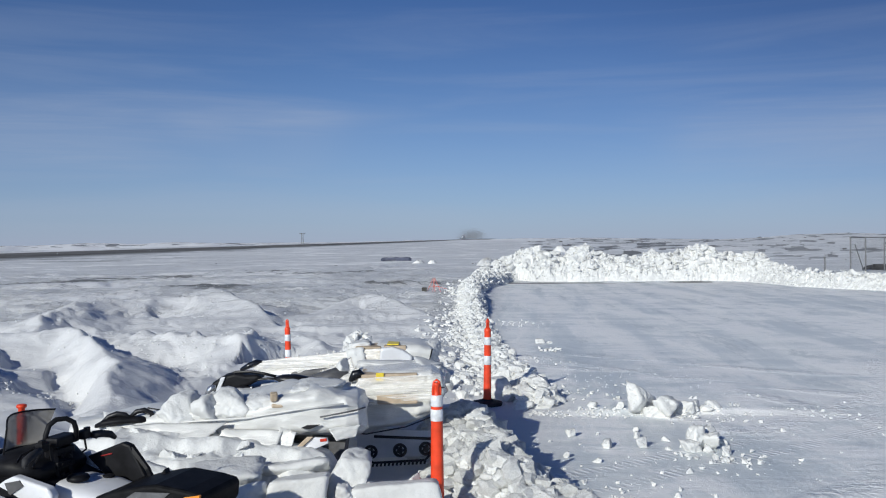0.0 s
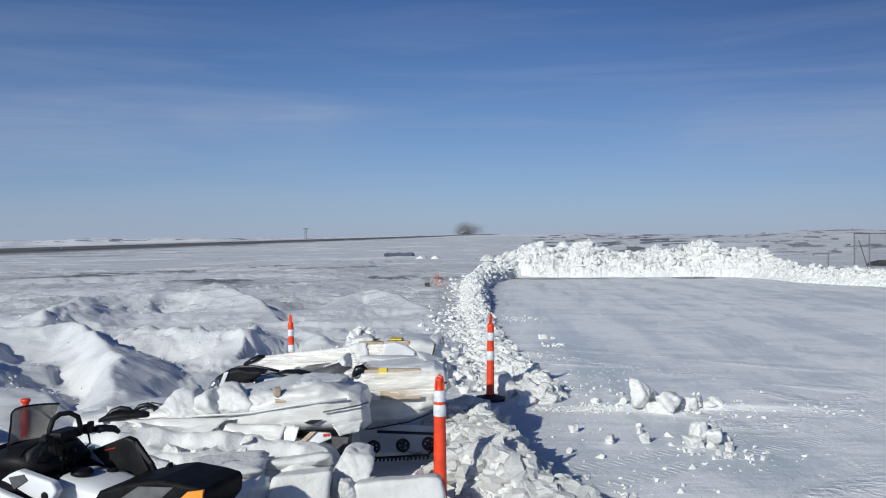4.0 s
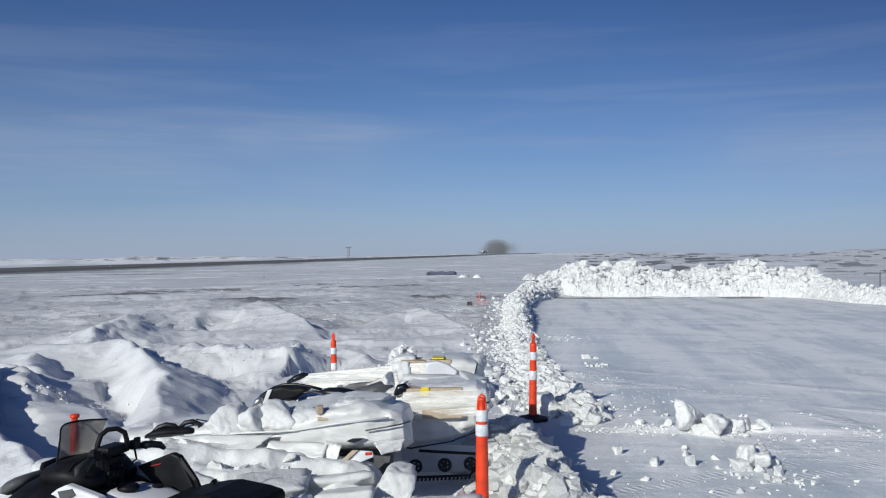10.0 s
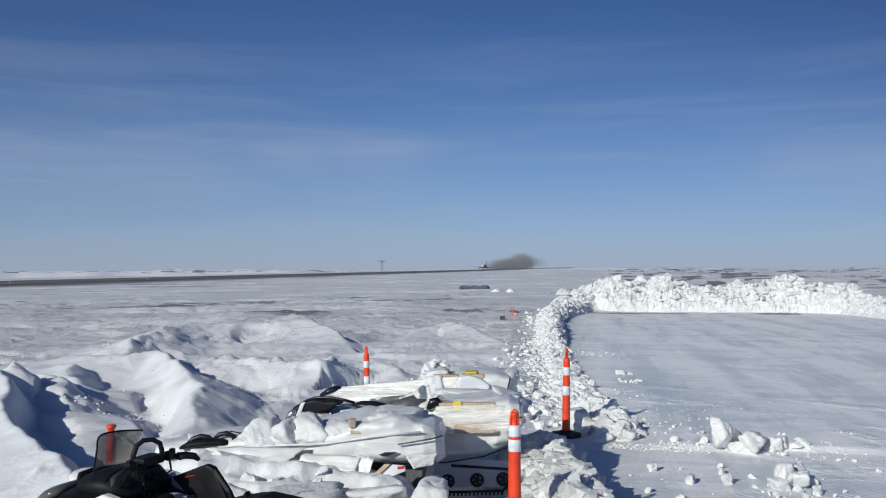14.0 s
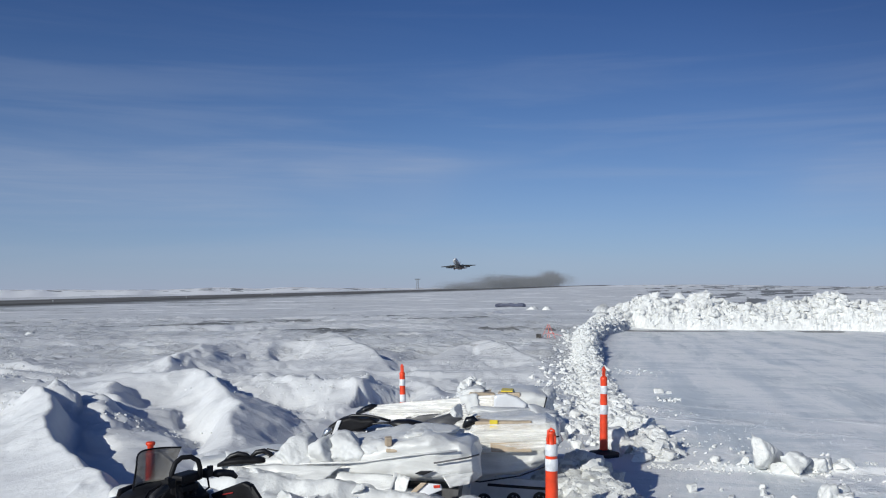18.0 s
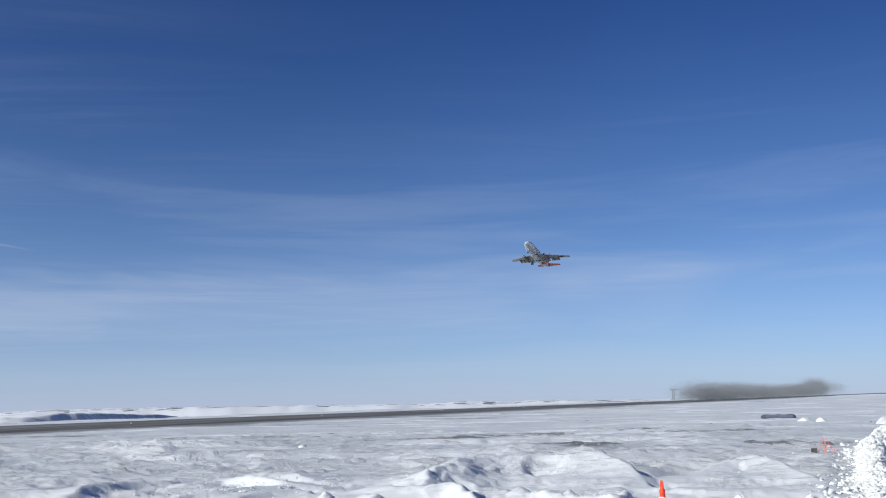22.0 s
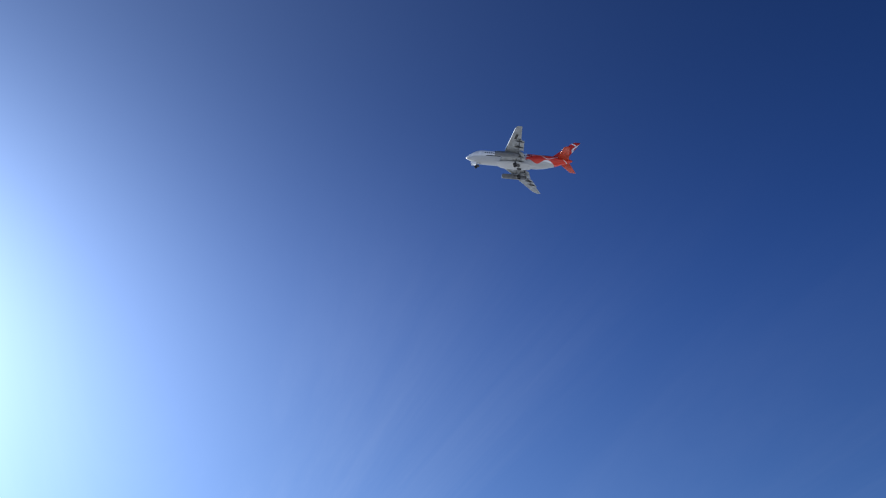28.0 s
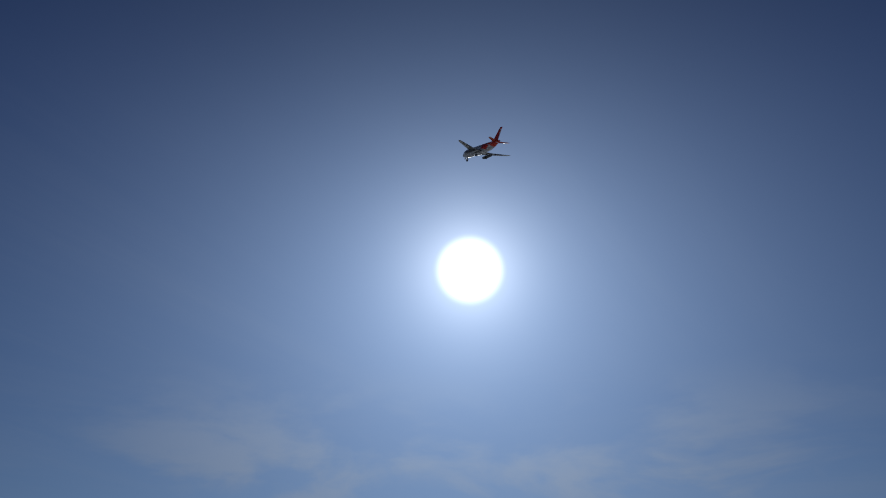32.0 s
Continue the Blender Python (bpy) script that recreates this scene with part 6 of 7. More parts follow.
    body(s, "hood", [(-0.95, -0.3, 0.665, 0.03, 0.015), (-0.88, -0.29, 0.69, 0.07, 0.03), (-0.76, -0.27, 0.705, 0.08, 0.03), (-0.62, -0.26, 0.705, 0.06, 0.025), (-0.54, -0.25, 0.70, 0.03, 0.015)], M_MATT, "black hood", 16)
    # ---- snow that has settled over and between them
    for i, (x, y, z, lx, ly, h, tn, tl) in enumerate((
            (-2.06, 6.78, 0.72, 0.17, 0.16, 0.14, 10, 14), (-1.86, 6.82, 0.73, 0.12, 0.16, 0.13, 60, -12), (-1.64, 6.82, 0.78, 0.14, 0.15, 0.11, 40, 12), (-1.46, 6.88, 0.80, 0.13, 0.16, 0.075, 20, 8), (-1.55, 6.86, 0.75, 0.10, 0.12, 0.08, 75, -8),
            (-1.06, 7.1, 0.905, 0.20, 0.24, 0.035, 15, 2), (-2.42, 6.85, 0.60, 0.20, 0.20, 0.10, 30, 10), (-2.66, 6.8, 0.50, 0.24, 0.22, 0.12, 70, -8), (-1.98, 7.25, 0.70, 0.2, 0.16, 0.10, 70, 8),
            (-1.74, 7.62, 0.74, 0.12, 0.08, 0.07, 30, 10), (-1.55, 7.66, 0.75, 0.10, 0.08, 0.06, 77, -8),
            (-0.42, 8.3, 0.90, 0.34, 0.22, 0.03, 0, 0), (-0.10, 8.15, 0.88, 0.12, 0.28, 0.045, 10, 5), (-0.92, 7.92, 0.93, 0.07, 0.06, 0.08, 44, 18), (-0.90, 9.02, 1.0, 0.10, 0.10, 0.06, 20, 10), (-0.40, 9.3, 0.99, 0.30, 0.20, 0.045, 3, 2),
            (-0.14, 9.1, 0.92, 0.08, 0.18, 0.08, 3, 6), (-0.10, 8.95, 0.72, 0.08, 0.12, 0.10, 60, 10), (-0.92, 8.86, 0.86, 0.10, 0.08, 0.10, 12, -15))):
        lump(x, y, z, lx, ly, h, 3 + i * 1.7, turn=tn, tilt=tl)

    def drape(x, y):
        """Snow and loose film heaped against the front sled: smooth faces that meet in sharp folds."""
        win = np.exp(-(np.clip(np.abs(x + 2.02) - 1.10, 0, None) / 0.24) ** 2) * np.exp(-(np.clip(np.abs(y - 6.25) - 0.45, 0, None) / 0.30) ** 2)
        top = np.interp(x, [-3.4, -2.9, -2.5, -2.1, -1.6, -1.3, -1.1, -0.95, -0.7], [0.50, 0.62, 0.67, 0.68, 0.68, 0.66, 0.63, 0.59, 0.48])
        pleat = 0.4 - np.abs(value(x * 1.7 + 0.4 * y, 0.5 * y, 92))
        yy = y + 0.24 * pleat + 0.10 * (0.4 - np.abs(value(x * 3.9 - 0.5 * y, y * 0.8, 94)))
        fall = np.interp(yy, [5.5, 5.78, 5.83, 6.06, 6.12, 6.34, 6.41, 6.8], [0.36, 0.42, 0.62, 0.66, 0.82, 0.84, 1.0, 1.02])
        fold = 0.09 * (0.35 - np.abs(value(x * 1.3 + 0.7 * y, y * 1.1 - 0.5 * x, 91))) + 0.05 * (0.35 - np.abs(value(x * 2.9 - y, y * 2.3 + 0.6 * x, 93))) + 0.035 * (0.4 - np.abs(fbm(x * 5, y * 5, 3, 97)))
        return win * (top * fall + fold) - 0.06
    ob = part("snow_drape", heap_mesh(-3.9, -0.3, 5.4, 7.0, drape, 0.022), M_DRIFT, smooth=True)
    tagged(ob, "folded heap of snow and film before the sleds", "snow", kind="stuff")
    for i, (x, y, z, lx, ly, h, tn, tl) in enumerate(((-0.68, 6.24, 0.36, 0.16, 0.16, 0.15, 30, 8), (-0.56, 6.16, 0.28, 0.09, 0.10, 0.12, 75, -12), (-1.60, 6.04, 0.47, 0.28, 0.16, 0.07, 12, 10), (-2.55, 6.0, 0.36, 0.26, 0.16, 0.12, -15, 10), (-3.1, 6.6, 0.18, 0.36, 0.36, 0.26, 0, 4),
                                                 (-2.05, 6.10, 0.44, 0.22, 0.12, 0.08, 24, 14), (-1.36, 5.88, 0.34, 0.14, 0.12, 0.08, 20, -12), (-1.10, 6.28, 0.42, 0.22, 0.12, 0.06, 10, -8), (-2.85, 6.3, 0.46, 0.22, 0.18, 0.12, 5, 12),
                                                 (-0.24, 6.30, 0.28, 0.05, 0.05, 0.12, 40, 8), (-0.70, 5.95, 0.34, 0.06, 0.06, 0.07, 20, 10), (-0.72, 6.06, 0.30, 0.07, 0.06, 0.08, 70, 20))):
        lump(x, y, z, lx, ly, h, 60.5 + i * 2.3, "mound of drifted snow against the wrapped sleds", tn, tl, "mounds before the sleds", 13.0)
    # broken plates of crust lying on the heap
    rnd = random.Random(12)
    for i in range(26):
        x, y = rnd.uniform(-2.9, -0.6), rnd.uniform(5.72, 6.62)
        z = float(drape(np.array([x]), np.array([y]))[0])
        k = 0.04 + 0.09 * rnd.random() ** 2
        bm = lump_mesh(k * rnd.uniform(1.0, 1.6), k * rnd.uniform(0.8, 1.2), k * rnd.uniform(0.45, 0.8), 410.3 + 1.7 * i, 90.0, 0.12, 5, 3, (0.35, 0.8))
        ob = part("snow_plate", bm, M_DRIFT)
        ob.matrix_basis = pose(x, y, z - 0.2 * k, rnd.uniform(5, 40), rnd.uniform(-25, 25), rnd.uniform(0, 360))
        tagged(ob, "broken plate of crusted snow on the heap", "snow lump", "plates of crust before the sleds")
    for i, (x, y, z, sx, sy, sz, tn) in enumerate(((-1.02, 5.96, 0.28, 0.40, 0.24, 0.36, 4), (-0.32, 6.0, 0.22, 0.60, 0.20, 0.36, 2))):
        bm = bmesh.new()
        box(bm, (0, 0, 0), (sx, sy, sz))
        bmesh.ops.subdivide_edges(bm, edges=bm.edges[:], cuts=12, use_grid_fill=True)
        for v in bm.verts:
            p = Vector((v.co.x / sx * 2, v.co.y / sy * 2, v.co.z / sz * 2))
            k = (abs(p.x) ** 14 + abs(p.y) ** 14 + abs(p.z) ** 14) ** (-1 / 14)
            q = v.co * 5 + Vector((i * 9.1, 0, 0))
            v.co = v.co * k * (1 + 0.05 * noise.noise(q) + 0.03 * crag(q * 2.2)) + Vector((0.06 * p.z * (0.5 - i), 0, 0.02 * p.x))
        ob = part("snow_slab", bm, M_DRIFT, smooth=True)
        ob.matrix_basis = pose(x, y, z, -6, 0, tn)
        tagged(ob, "square-edged slab of packed snow before the sleds", "snow block", "slabs of packed snow")


build_sleds()


# ---- things out on the ground ----
def barrier():
    """Two thin red frames with a dark box at their foot."""
    x, y = -0.49, 34.5
    b = thing("frame_stand", pose(x, y, ground_at(x, y)), "thin red metal frames with a dark box on the snow", "frame")
    for k, (dx, lean) in enumerate(((0.0, 0.10), (0.22, -0.06))):
        bm = bmesh.new()
        tube(bm, [(dx - 0.16, 0, -0.05), (dx + lean, 0.02, 0.50)], 0.010, 6)
        tube(bm, [(dx + 0.16, 0, -0.05), (dx + lean - 0.02, 0.02, 0.50)], 0.010, 6)
        tube(bm, [(dx - 0.10, 0, 0.14), (dx + 0.12, 0, 0.17)], 0.009, 6)
        part("frame", bm, M_FADED, b, "thin red frame")
    bm = bmesh.new()
    tube(bm, [(0.1, 0.0, 0.2), (0.62, -0.05, 0.06)], 0.009, 6)
    part("arm", bm, M_FADED, b)
    bm = bmesh.new()
    box(bm, (-0.26, -0.1, 0.03), (0.2, 0.16, 0.2), bevel=0.012)
    part("box", bm, M_ROCK, b, "dark box")


barrier()


def fence():
    """A chain-link corner with steel posts beyond the bank."""
    f = thing("fence", pose(0, 0, 0), "chain-link fence panels on grey steel posts", "fence")
    pts = [(26.6, 57.0), (27.85, 57.55), (29.3, 57.95), (31.0, 58.5), (33.0, 59.2), (36.0, 60.2), (40.0, 61.5)]
    z0 = [ground_at(*p) for p in pts]
    for (x, y), z in zip(pts, z0):
        bm = bmesh.new()
        tube(bm, [(x, y, z - 0.2), (x, y, 2.2)], 0.045, 8)
        part("post", bm, M_STEEL, f, "grey steel post")
    for (a, za), (b, zb) in zip(zip(pts, z0), zip(pts[1:], z0[1:])):
        bm = bmesh.new()
        tube(bm, [(a[0], a[1], 2.15), (b[0], b[1], 2.15)], 0.03, 6)
        part("rail", bm, M_STEEL, f)
        bm = bmesh.new()
        L = math.hypot(b[0] - a[0], b[1] - a[1])
        n = int(L / 0.13)
        for k in range(-15, n):
            for s in (1, -1):
                u0, u1 = (k * 0.13, k * 0.13 + 2.0) if s > 0 else (k * 0.13 + 2.0, k * 0.13)
                lo, hi = max(0, min(u0, u1)), min(L, max(u0, u1))
                if hi - lo < 0.05:
                    continue
                def at(u):
                    w = (u - u0) / (u1 - u0)
                    return Vector((a[0] + (b[0] - a[0]) * u / L, a[1] + (b[1] - a[1]) * u / L, 0.15 + 2.0 * w))
                p, q = at(lo), at(hi)
                d = Vector((0, 0.006, 0.0045))
                bm.faces.new([bm.verts.new(v) for v in (p - d, q - d, q + d, p + d)])
        part("chain_link", bm, M_STEEL, f, "grey chain-link mesh")
    bm = bmesh.new()
    tube(bm, [(27.7, 57.46, -0.1), (26.95, 57.13, 1.7)], 0.03, 6)
    part("brace", bm, M_STEEL, f)
    x, y = 23.6, 54.0
    p = thing("steel_post", pose(x, y, ground_at(x, y)), "short grey steel post standing in the snow", "post")
    bm = bmesh.new()
    tube(bm, [(0, 0, -0.2), (0, 0, 0.95)], 0.05, 8)
    part("pipe", bm, M_STEEL, p)


fence()


def covered_pile():
    """A low dark pile of crates under a tarpaulin behind the fence."""
    z = ground_at(30.6, 59.6)
    h = thing("covered_pile", pose(30.6, 59.6, z, 0, 0, -14), "low dark pile under a tarpaulin behind the fence", "pile")
    bm = lump_mesh(1.7, 0.8, 0.42 - z, 17.3, 18.0, 0.10, 8, 4, (0.6, 0.95))
    part("tarpaulin", bm, M_SHED, h, "dark tarpaulin", smooth=True)
    for cx, cz, sx, sz in ((-0.9, 0.14, 0.6, 0.5), (0.1, 0.20, 0.8, 0.5), (1.0, 0.16, 0.7, 0.5)):
        bm = bmesh.new()
        box(bm, (cx, -0.35, cz - z * 0.5), (sx, 0.6, sz), bevel=0.03)
        part("crate", bm, M_SHED, h)


M_SHED = material("dark_weathered_boards", (0.05, 0.05, 0.055), 0.8, vary=0.3, scale=3)
covered_pile()


def at_angle(az, r):
    return -math.sin(radians(az)) * r, math.cos(radians(az)) * r


def light_mast():
    x, y = at_angle(9.14, 760)
    m = thing("approach_light_mast", pose(x, y, ground_at(x, y)), "slim lattice mast with lights beyond the runway", "mast")
    for s in (-1, 1):
        bm = bmesh.new()
        tube(bm, [(s * 0.9, 0, -1), (s * 0.6, 0, 9.0)], 0.22, 6)
        part("leg", bm, M_STEEL, m)
    for k in range(5):
        bm = bmesh.new()
        z = 0.6 + 1.8 * k
        tube(bm, [(-0.85 + 0.05 * k, 0, z), (0.85 - 0.05 * k, 0, z + 1.7)], 0.12, 5)
        part("brace", bm, M_STEEL, m)
    bm = bmesh.new()
    tube(bm, [(-2.3, 0, 8.6), (2.3, 0, 8.6)], 0.2, 6)
    bar = part("crossbar", bm, M_STEEL, m)
    for dx in (-2.1, -0.7, 0.7, 2.1):
        bm = bmesh.new()
        lathe(bm, [(0.15, 0), (0.3, 0.25), (0.28, 0.6), (0.1, 0.65)], 8, Matrix.Translation((dx, 0, 8.7)))
        part("lamp_head", bm, M_ROCK, bar)


light_mast()


def windsock():
    x, y = at_angle(58.6, 300)
    w = thing("windsock", pose(x, y, ground_at(x, y)), "red and white windsock on a slim pole", "windsock")
    top = 2.05 + 300 * math.tan(radians(0.30)) - ground_at(x, y)
    bm = bmesh.new()
    tube(bm, [(0, 0, -0.5), (0, 0, top)], [0.09, 0.06], 8)
    part("pole", bm, M_RED, w, "red pole")
    bm = bmesh.new()
    tube(bm, [(0.5 * math.cos(a), 0.5 * math.sin(a), top) for a in np.linspace(0, 2 * math.pi, 13)], 0.05, 6, caps=False)
    part("hoop", bm, M_STEEL, w)
    for k in range(4):
        bm = bmesh.new()
        r0, r1 = 0.46 - 0.07 * k, 0.39 - 0.07 * k
        lathe(bm, [(r0, 0.0), (r1, 0.55)], 12, Matrix.Translation((-0.1 - 0.55 * k, 0, top - 0.05 * k)) @ Matrix.Rotation(radians(-94), 4, "Y"))
        part("sock_band", bm, M_RED if k % 2 == 0 else M_WHITE_PAINT, w, "red band" if k % 2 == 0 else "white band")


windsock()


def edge_light(x, y):
    e = thing("runway_light", pose(x, y, runway_z(y) - 0.05), "small white runway edge light on a short stake", "runway light", "runway edge lights")
    bm = bmesh.new()
    tube(bm, [(0, 0, -0.2), (0, 0, 0.4)], 0.06, 6)
    part("stake", bm, M_STEEL, e)
    bm = bmesh.new()
    lathe(bm, [(0.09, 0.38), (0.12, 0.45), (0.10, 0.58), (0.03, 0.62)], 10)
    part("lens", bm, M_WHITE_PAINT, e, "white lens")
    return e


for _k in range(15):
    _y = 80 + 60 * _k
    edge_light(RW_X + RW_SLOPE * _y + RW_HALF + 1.6, _y - (RW_HALF + 1.6) * RW_SLOPE)


def rock(x, y, size, seed, label, flat=0.5, lift=0.0):
    bm = bmesh.new()
    v, f = CHUNKS[seed % len(CHUNKS)]
    vs = [bm.verts.new((p[0] * size, p[1] * size * 0.8, p[2] * size * flat)) for p in v]
    for q in f:
        bm.faces.new([vs[i] for i in q])
    ob = part("rock", bm, M_ROCK)
    ob.matrix_basis = pose(x, y, ground_at(x, y) + lift, 0, 0, seed * 37)
    return tagged(ob, label, "rock", "dark rocks in the snow")


_r = random.Random(4)
for _k in range(60):
    _az, _d = _r.uniform(-26, -5), _r.uniform(110, 700)
    rock(*at_angle(_az, _d), _d * 0.0022 * _r.uniform(0.6, 2.4), _k, "dark bare rock showing through snow", 0.28)
for _k in range(26):
    _az, _d = _r.uniform(3, 38), _r.uniform(60, 170)
    rock(*at_angle(_az, _d), 0.10 + _r.random() * 0.25, _k + 3, "small dark stone lying in the snow", 0.35)


def snow_mound(az, r, w, d, h, seed, label):
    """A low heap on the open ground; its lee side falls in shade."""
    bm = bmesh.new()
    n, rows = 28, []
    for i in range(8):
        u = i / 7
        ring = []
        for k in range(n):
            a = 2 * math.pi * k / n
            q = Vector((math.cos(a) * 2 + seed, math.sin(a) * 2, u * 2))
            rr = (1 - u) ** 0.75 * (1 + 0.3 * noise.noise(q))
            ring.append(bm.verts.new((math.cos(a) * rr * w, math.sin(a) * rr * d, -0.1 + h * math.sin(u * 1.57) * (1 + 0.35 * noise.noise(q * 1.7)))))
        rows.append(ring)
    skin(bm, rows)
    ob = part("snow_mound", bm, M_BLOCK, smooth=True)
    x, y = at_angle(az, r)
    ob.matrix_basis = pose(x, y, ground_at(x, y), 0, 0, seed * 20)
    return tagged(ob, label, "snow mound", "snow mounds on the tundra")


def shaded_cut():
    """A low slab whose dark blue paints a snow cut's shade; snow on top."""
    t = thing("shaded_cut", pose(-8.4, 158, ground_at(-8.4, 158), 0, 0, -3), "low dark blue slab painted as a shaded snow cut", "tarpaulin")
    bm = bmesh.new()
    superloft(bm, between([(-2.8, 0, 0.15, 0.5, 0.2), (-2.4, 0, 0.28, 0.9, 0.34), (0, 0, 0.30, 1.0, 0.36), (2.3, 0, 0.28, 0.9, 0.34), (2.7, 0, 0.18, 0.5, 0.2)], 5), 24, 5.0, 0.10, 3, 1.3)
    # the dark blue is the cut's shade put into a solid colour
    part("shade_slab", bm, material("dark_blue_snow_shade", (0.075, 0.085, 0.13), 0.6, vary=0.25, scale=1.2), t)
    bm = bmesh.new()
    superloft(bm, between([(-2.5, 0, 0.58, 0.4, 0.05), (-1, 0, 0.64, 0.8, 0.08), (1, 0, 0.62, 0.8, 0.07), (2.2, 0, 0.58, 0.4, 0.05)], 5), 20, 2.4, 0.06, 9, 1.5)
    part("snow_cap", bm, M_SNOW, t, "crust of white snow")


shaded_cut()
for _k in range(9):
    rock(4.7 + 0.42 * _k + _r.uniform(-0.1, 0.1), 138 + _r.uniform(-0.5, 0.5), 0.22 + 0.16 * _r.random(), _k + 40, "dark stone in a row on the snow", 0.6)
snow_mound(1.6, 142, 1.2, 0.9, 0.55, 2.0, "low lumpy snow mound on the tundra")
snow_mound(0.7, 140, 1.0, 0.8, 0.6, 3.3, "low lumpy snow mound on the tundra")
snow_mound(-2.9, 120, 3.8, 1.5, 1.15, 4.1, "long snow mound with a shaded side")
snow_mound(-3.6, 105, 1.6, 1.0, 0.8, 5.7, "low lumpy snow mound on the tundra")
snow_mound(32.7, 46, 0.35, 0.3, 0.22, 6.1, "small round snow lump on open ground")
snow_mound(-8.5, 210, 2.2, 1.5, 1.3, 7.0, "white snow heap on the far rise")
snow_mound(-7.6, 220, 1.8, 1.2, 1.6, 8.0, "white snow heap on the far rise")

# ---- the airliner ----
def livery(t, pos):
    """White body; red flames sweep over the aft body up to the tail."""
    s = t.add("ShaderNodeSeparateXYZ", {0: pos}).outputs
    wav = t.math("MULTIPLY", t.math("SINE", t.math("ADD", t.math("MULTIPLY", s[1], 1.25), 0.6)), 0.5)
    edge = t.math("ADD", wav, t.math("ADD", -0.75, t.math("MULTIPLY", t.math("ADD", s[1], 8.5), -0.10)))
    upper = t.step(t.math("SUBTRACT", s[2], edge), -0.05, 0.05)
    lick = t.math("ABSOLUTE", t.math("SUBTRACT", s[2], t.math("ADD", t.math("MULTIPLY", t.math("SINE", t.math("ADD", t.math("MULTIPLY", s[1], 1.1), 2.4)), 0.6), 0.75)))
    aft = t.step(s[1], -3.2, -3.8)
    red = t.math("MULTIPLY", t.math("MULTIPLY", upper, aft), t.step(lick, 0.06, 0.12))
    dirt = t.noise(t.scaled(pos, (1.0, 0.25, 1.0)), 1.3, 6.0)
    body = t.mix(t.step(dirt, 0.35, 0.7), (0.66, 0.67, 0.68, 1), (0.80, 0.80, 0.80, 1))
    # grey belly paint, its tone also holding the shade under the body
    body = t.mix(t.step(s[2], -0.55, -0.85), body, (0.40, 0.41, 0.42, 1))
    return t.mix(red, body, (0.60, 0.035, 0.015, 1))


def fin_paint(t, pos):
    s = t.add("ShaderNodeSeparateXYZ", {0: pos}).outputs
    a = t.math("ABSOLUTE", t.math("SUBTRACT", t.math("ADD", s[1], 13.6), t.math("ADD", t.math("MULTIPLY", s[2], -0.33), t.math("MULTIPLY", t.math("SINE", t.math("MULTIPLY", s[2], 1.5)), 0.5))))
    b = t.math("ABSOLUTE", t.math("SUBTRACT", s[2], t.math("ADD", 6.6, t.math("MULTIPLY", t.math("ADD", s[1], 15.0), 0.5))))
    white = t.math("MINIMUM", t.step(a, 0.22, 0.34), t.step(b, 0.16, 0.26))
    return t.mix(white, (0.82, 0.80, 0.78, 1), (0.58, 0.035, 0.02, 1))


M_BODY = material("airliner_paint", rough=0.3, build=livery)
M_FIN = material("tail_paint", rough=0.35, build=fin_paint)
M_WING = material("grey_wing_skin", (0.25, 0.26, 0.265), 0.42, 0.1, vary=0.12, scale=0.9)
M_TAIL = material("orange_red_tail_paint", (0.46, 0.045, 0.018), 0.4, vary=0.08, scale=1.0)
# nacelle colour darkened to hold the shade under the wing
M_ENGINE = material("shade_darkened_nacelle", (0.11, 0.115, 0.125), 0.4, vary=0.15, scale=1.2)
M_METAL = material("bare_metal", (0.6, 0.6, 0.6), 0.25, 0.9, vary=0.15, scale=3)
M_DARK = material("dark_opening", (0.02, 0.02, 0.022), 0.5, vary=0.2, scale=4)
M_GLASS = material("dark_glass", (0.015, 0.018, 0.022), 0.08, vary=0.1, scale=2)
M_GLINT = material("polished_glint_metal", (0.85, 0.86, 0.88), 0.06, 1.0, vary=0.02, scale=3)


def foil(bm, stations, n=10, upright=False):
    """A wing: stations of span, leading y, trailing y, z, thickness ratio."""
    rings = []
    for sx, le, te, z, th in stations:
        c = le - te
        ring = []
        for k in range(2 * n):
            u = k / n if k < n else 2 - k / n
            u = 0.5 - 0.5 * math.cos(math.pi * u)
            t = th * c * 2.6 * (0.2969 * math.sqrt(u) - 0.126 * u - 0.3516 * u * u + 0.2843 * u ** 3 - 0.1036 * u ** 4) * (1.15 if k < n else -0.85)
            ring.append(bm.verts.new((t, le - u * c, sx) if upright else (sx, le - u * c, z + t)))
        rings.append(ring)
    skin(bm, rings)
    bmesh.ops.recalc_face_normals(bm, faces=bm.faces[:])


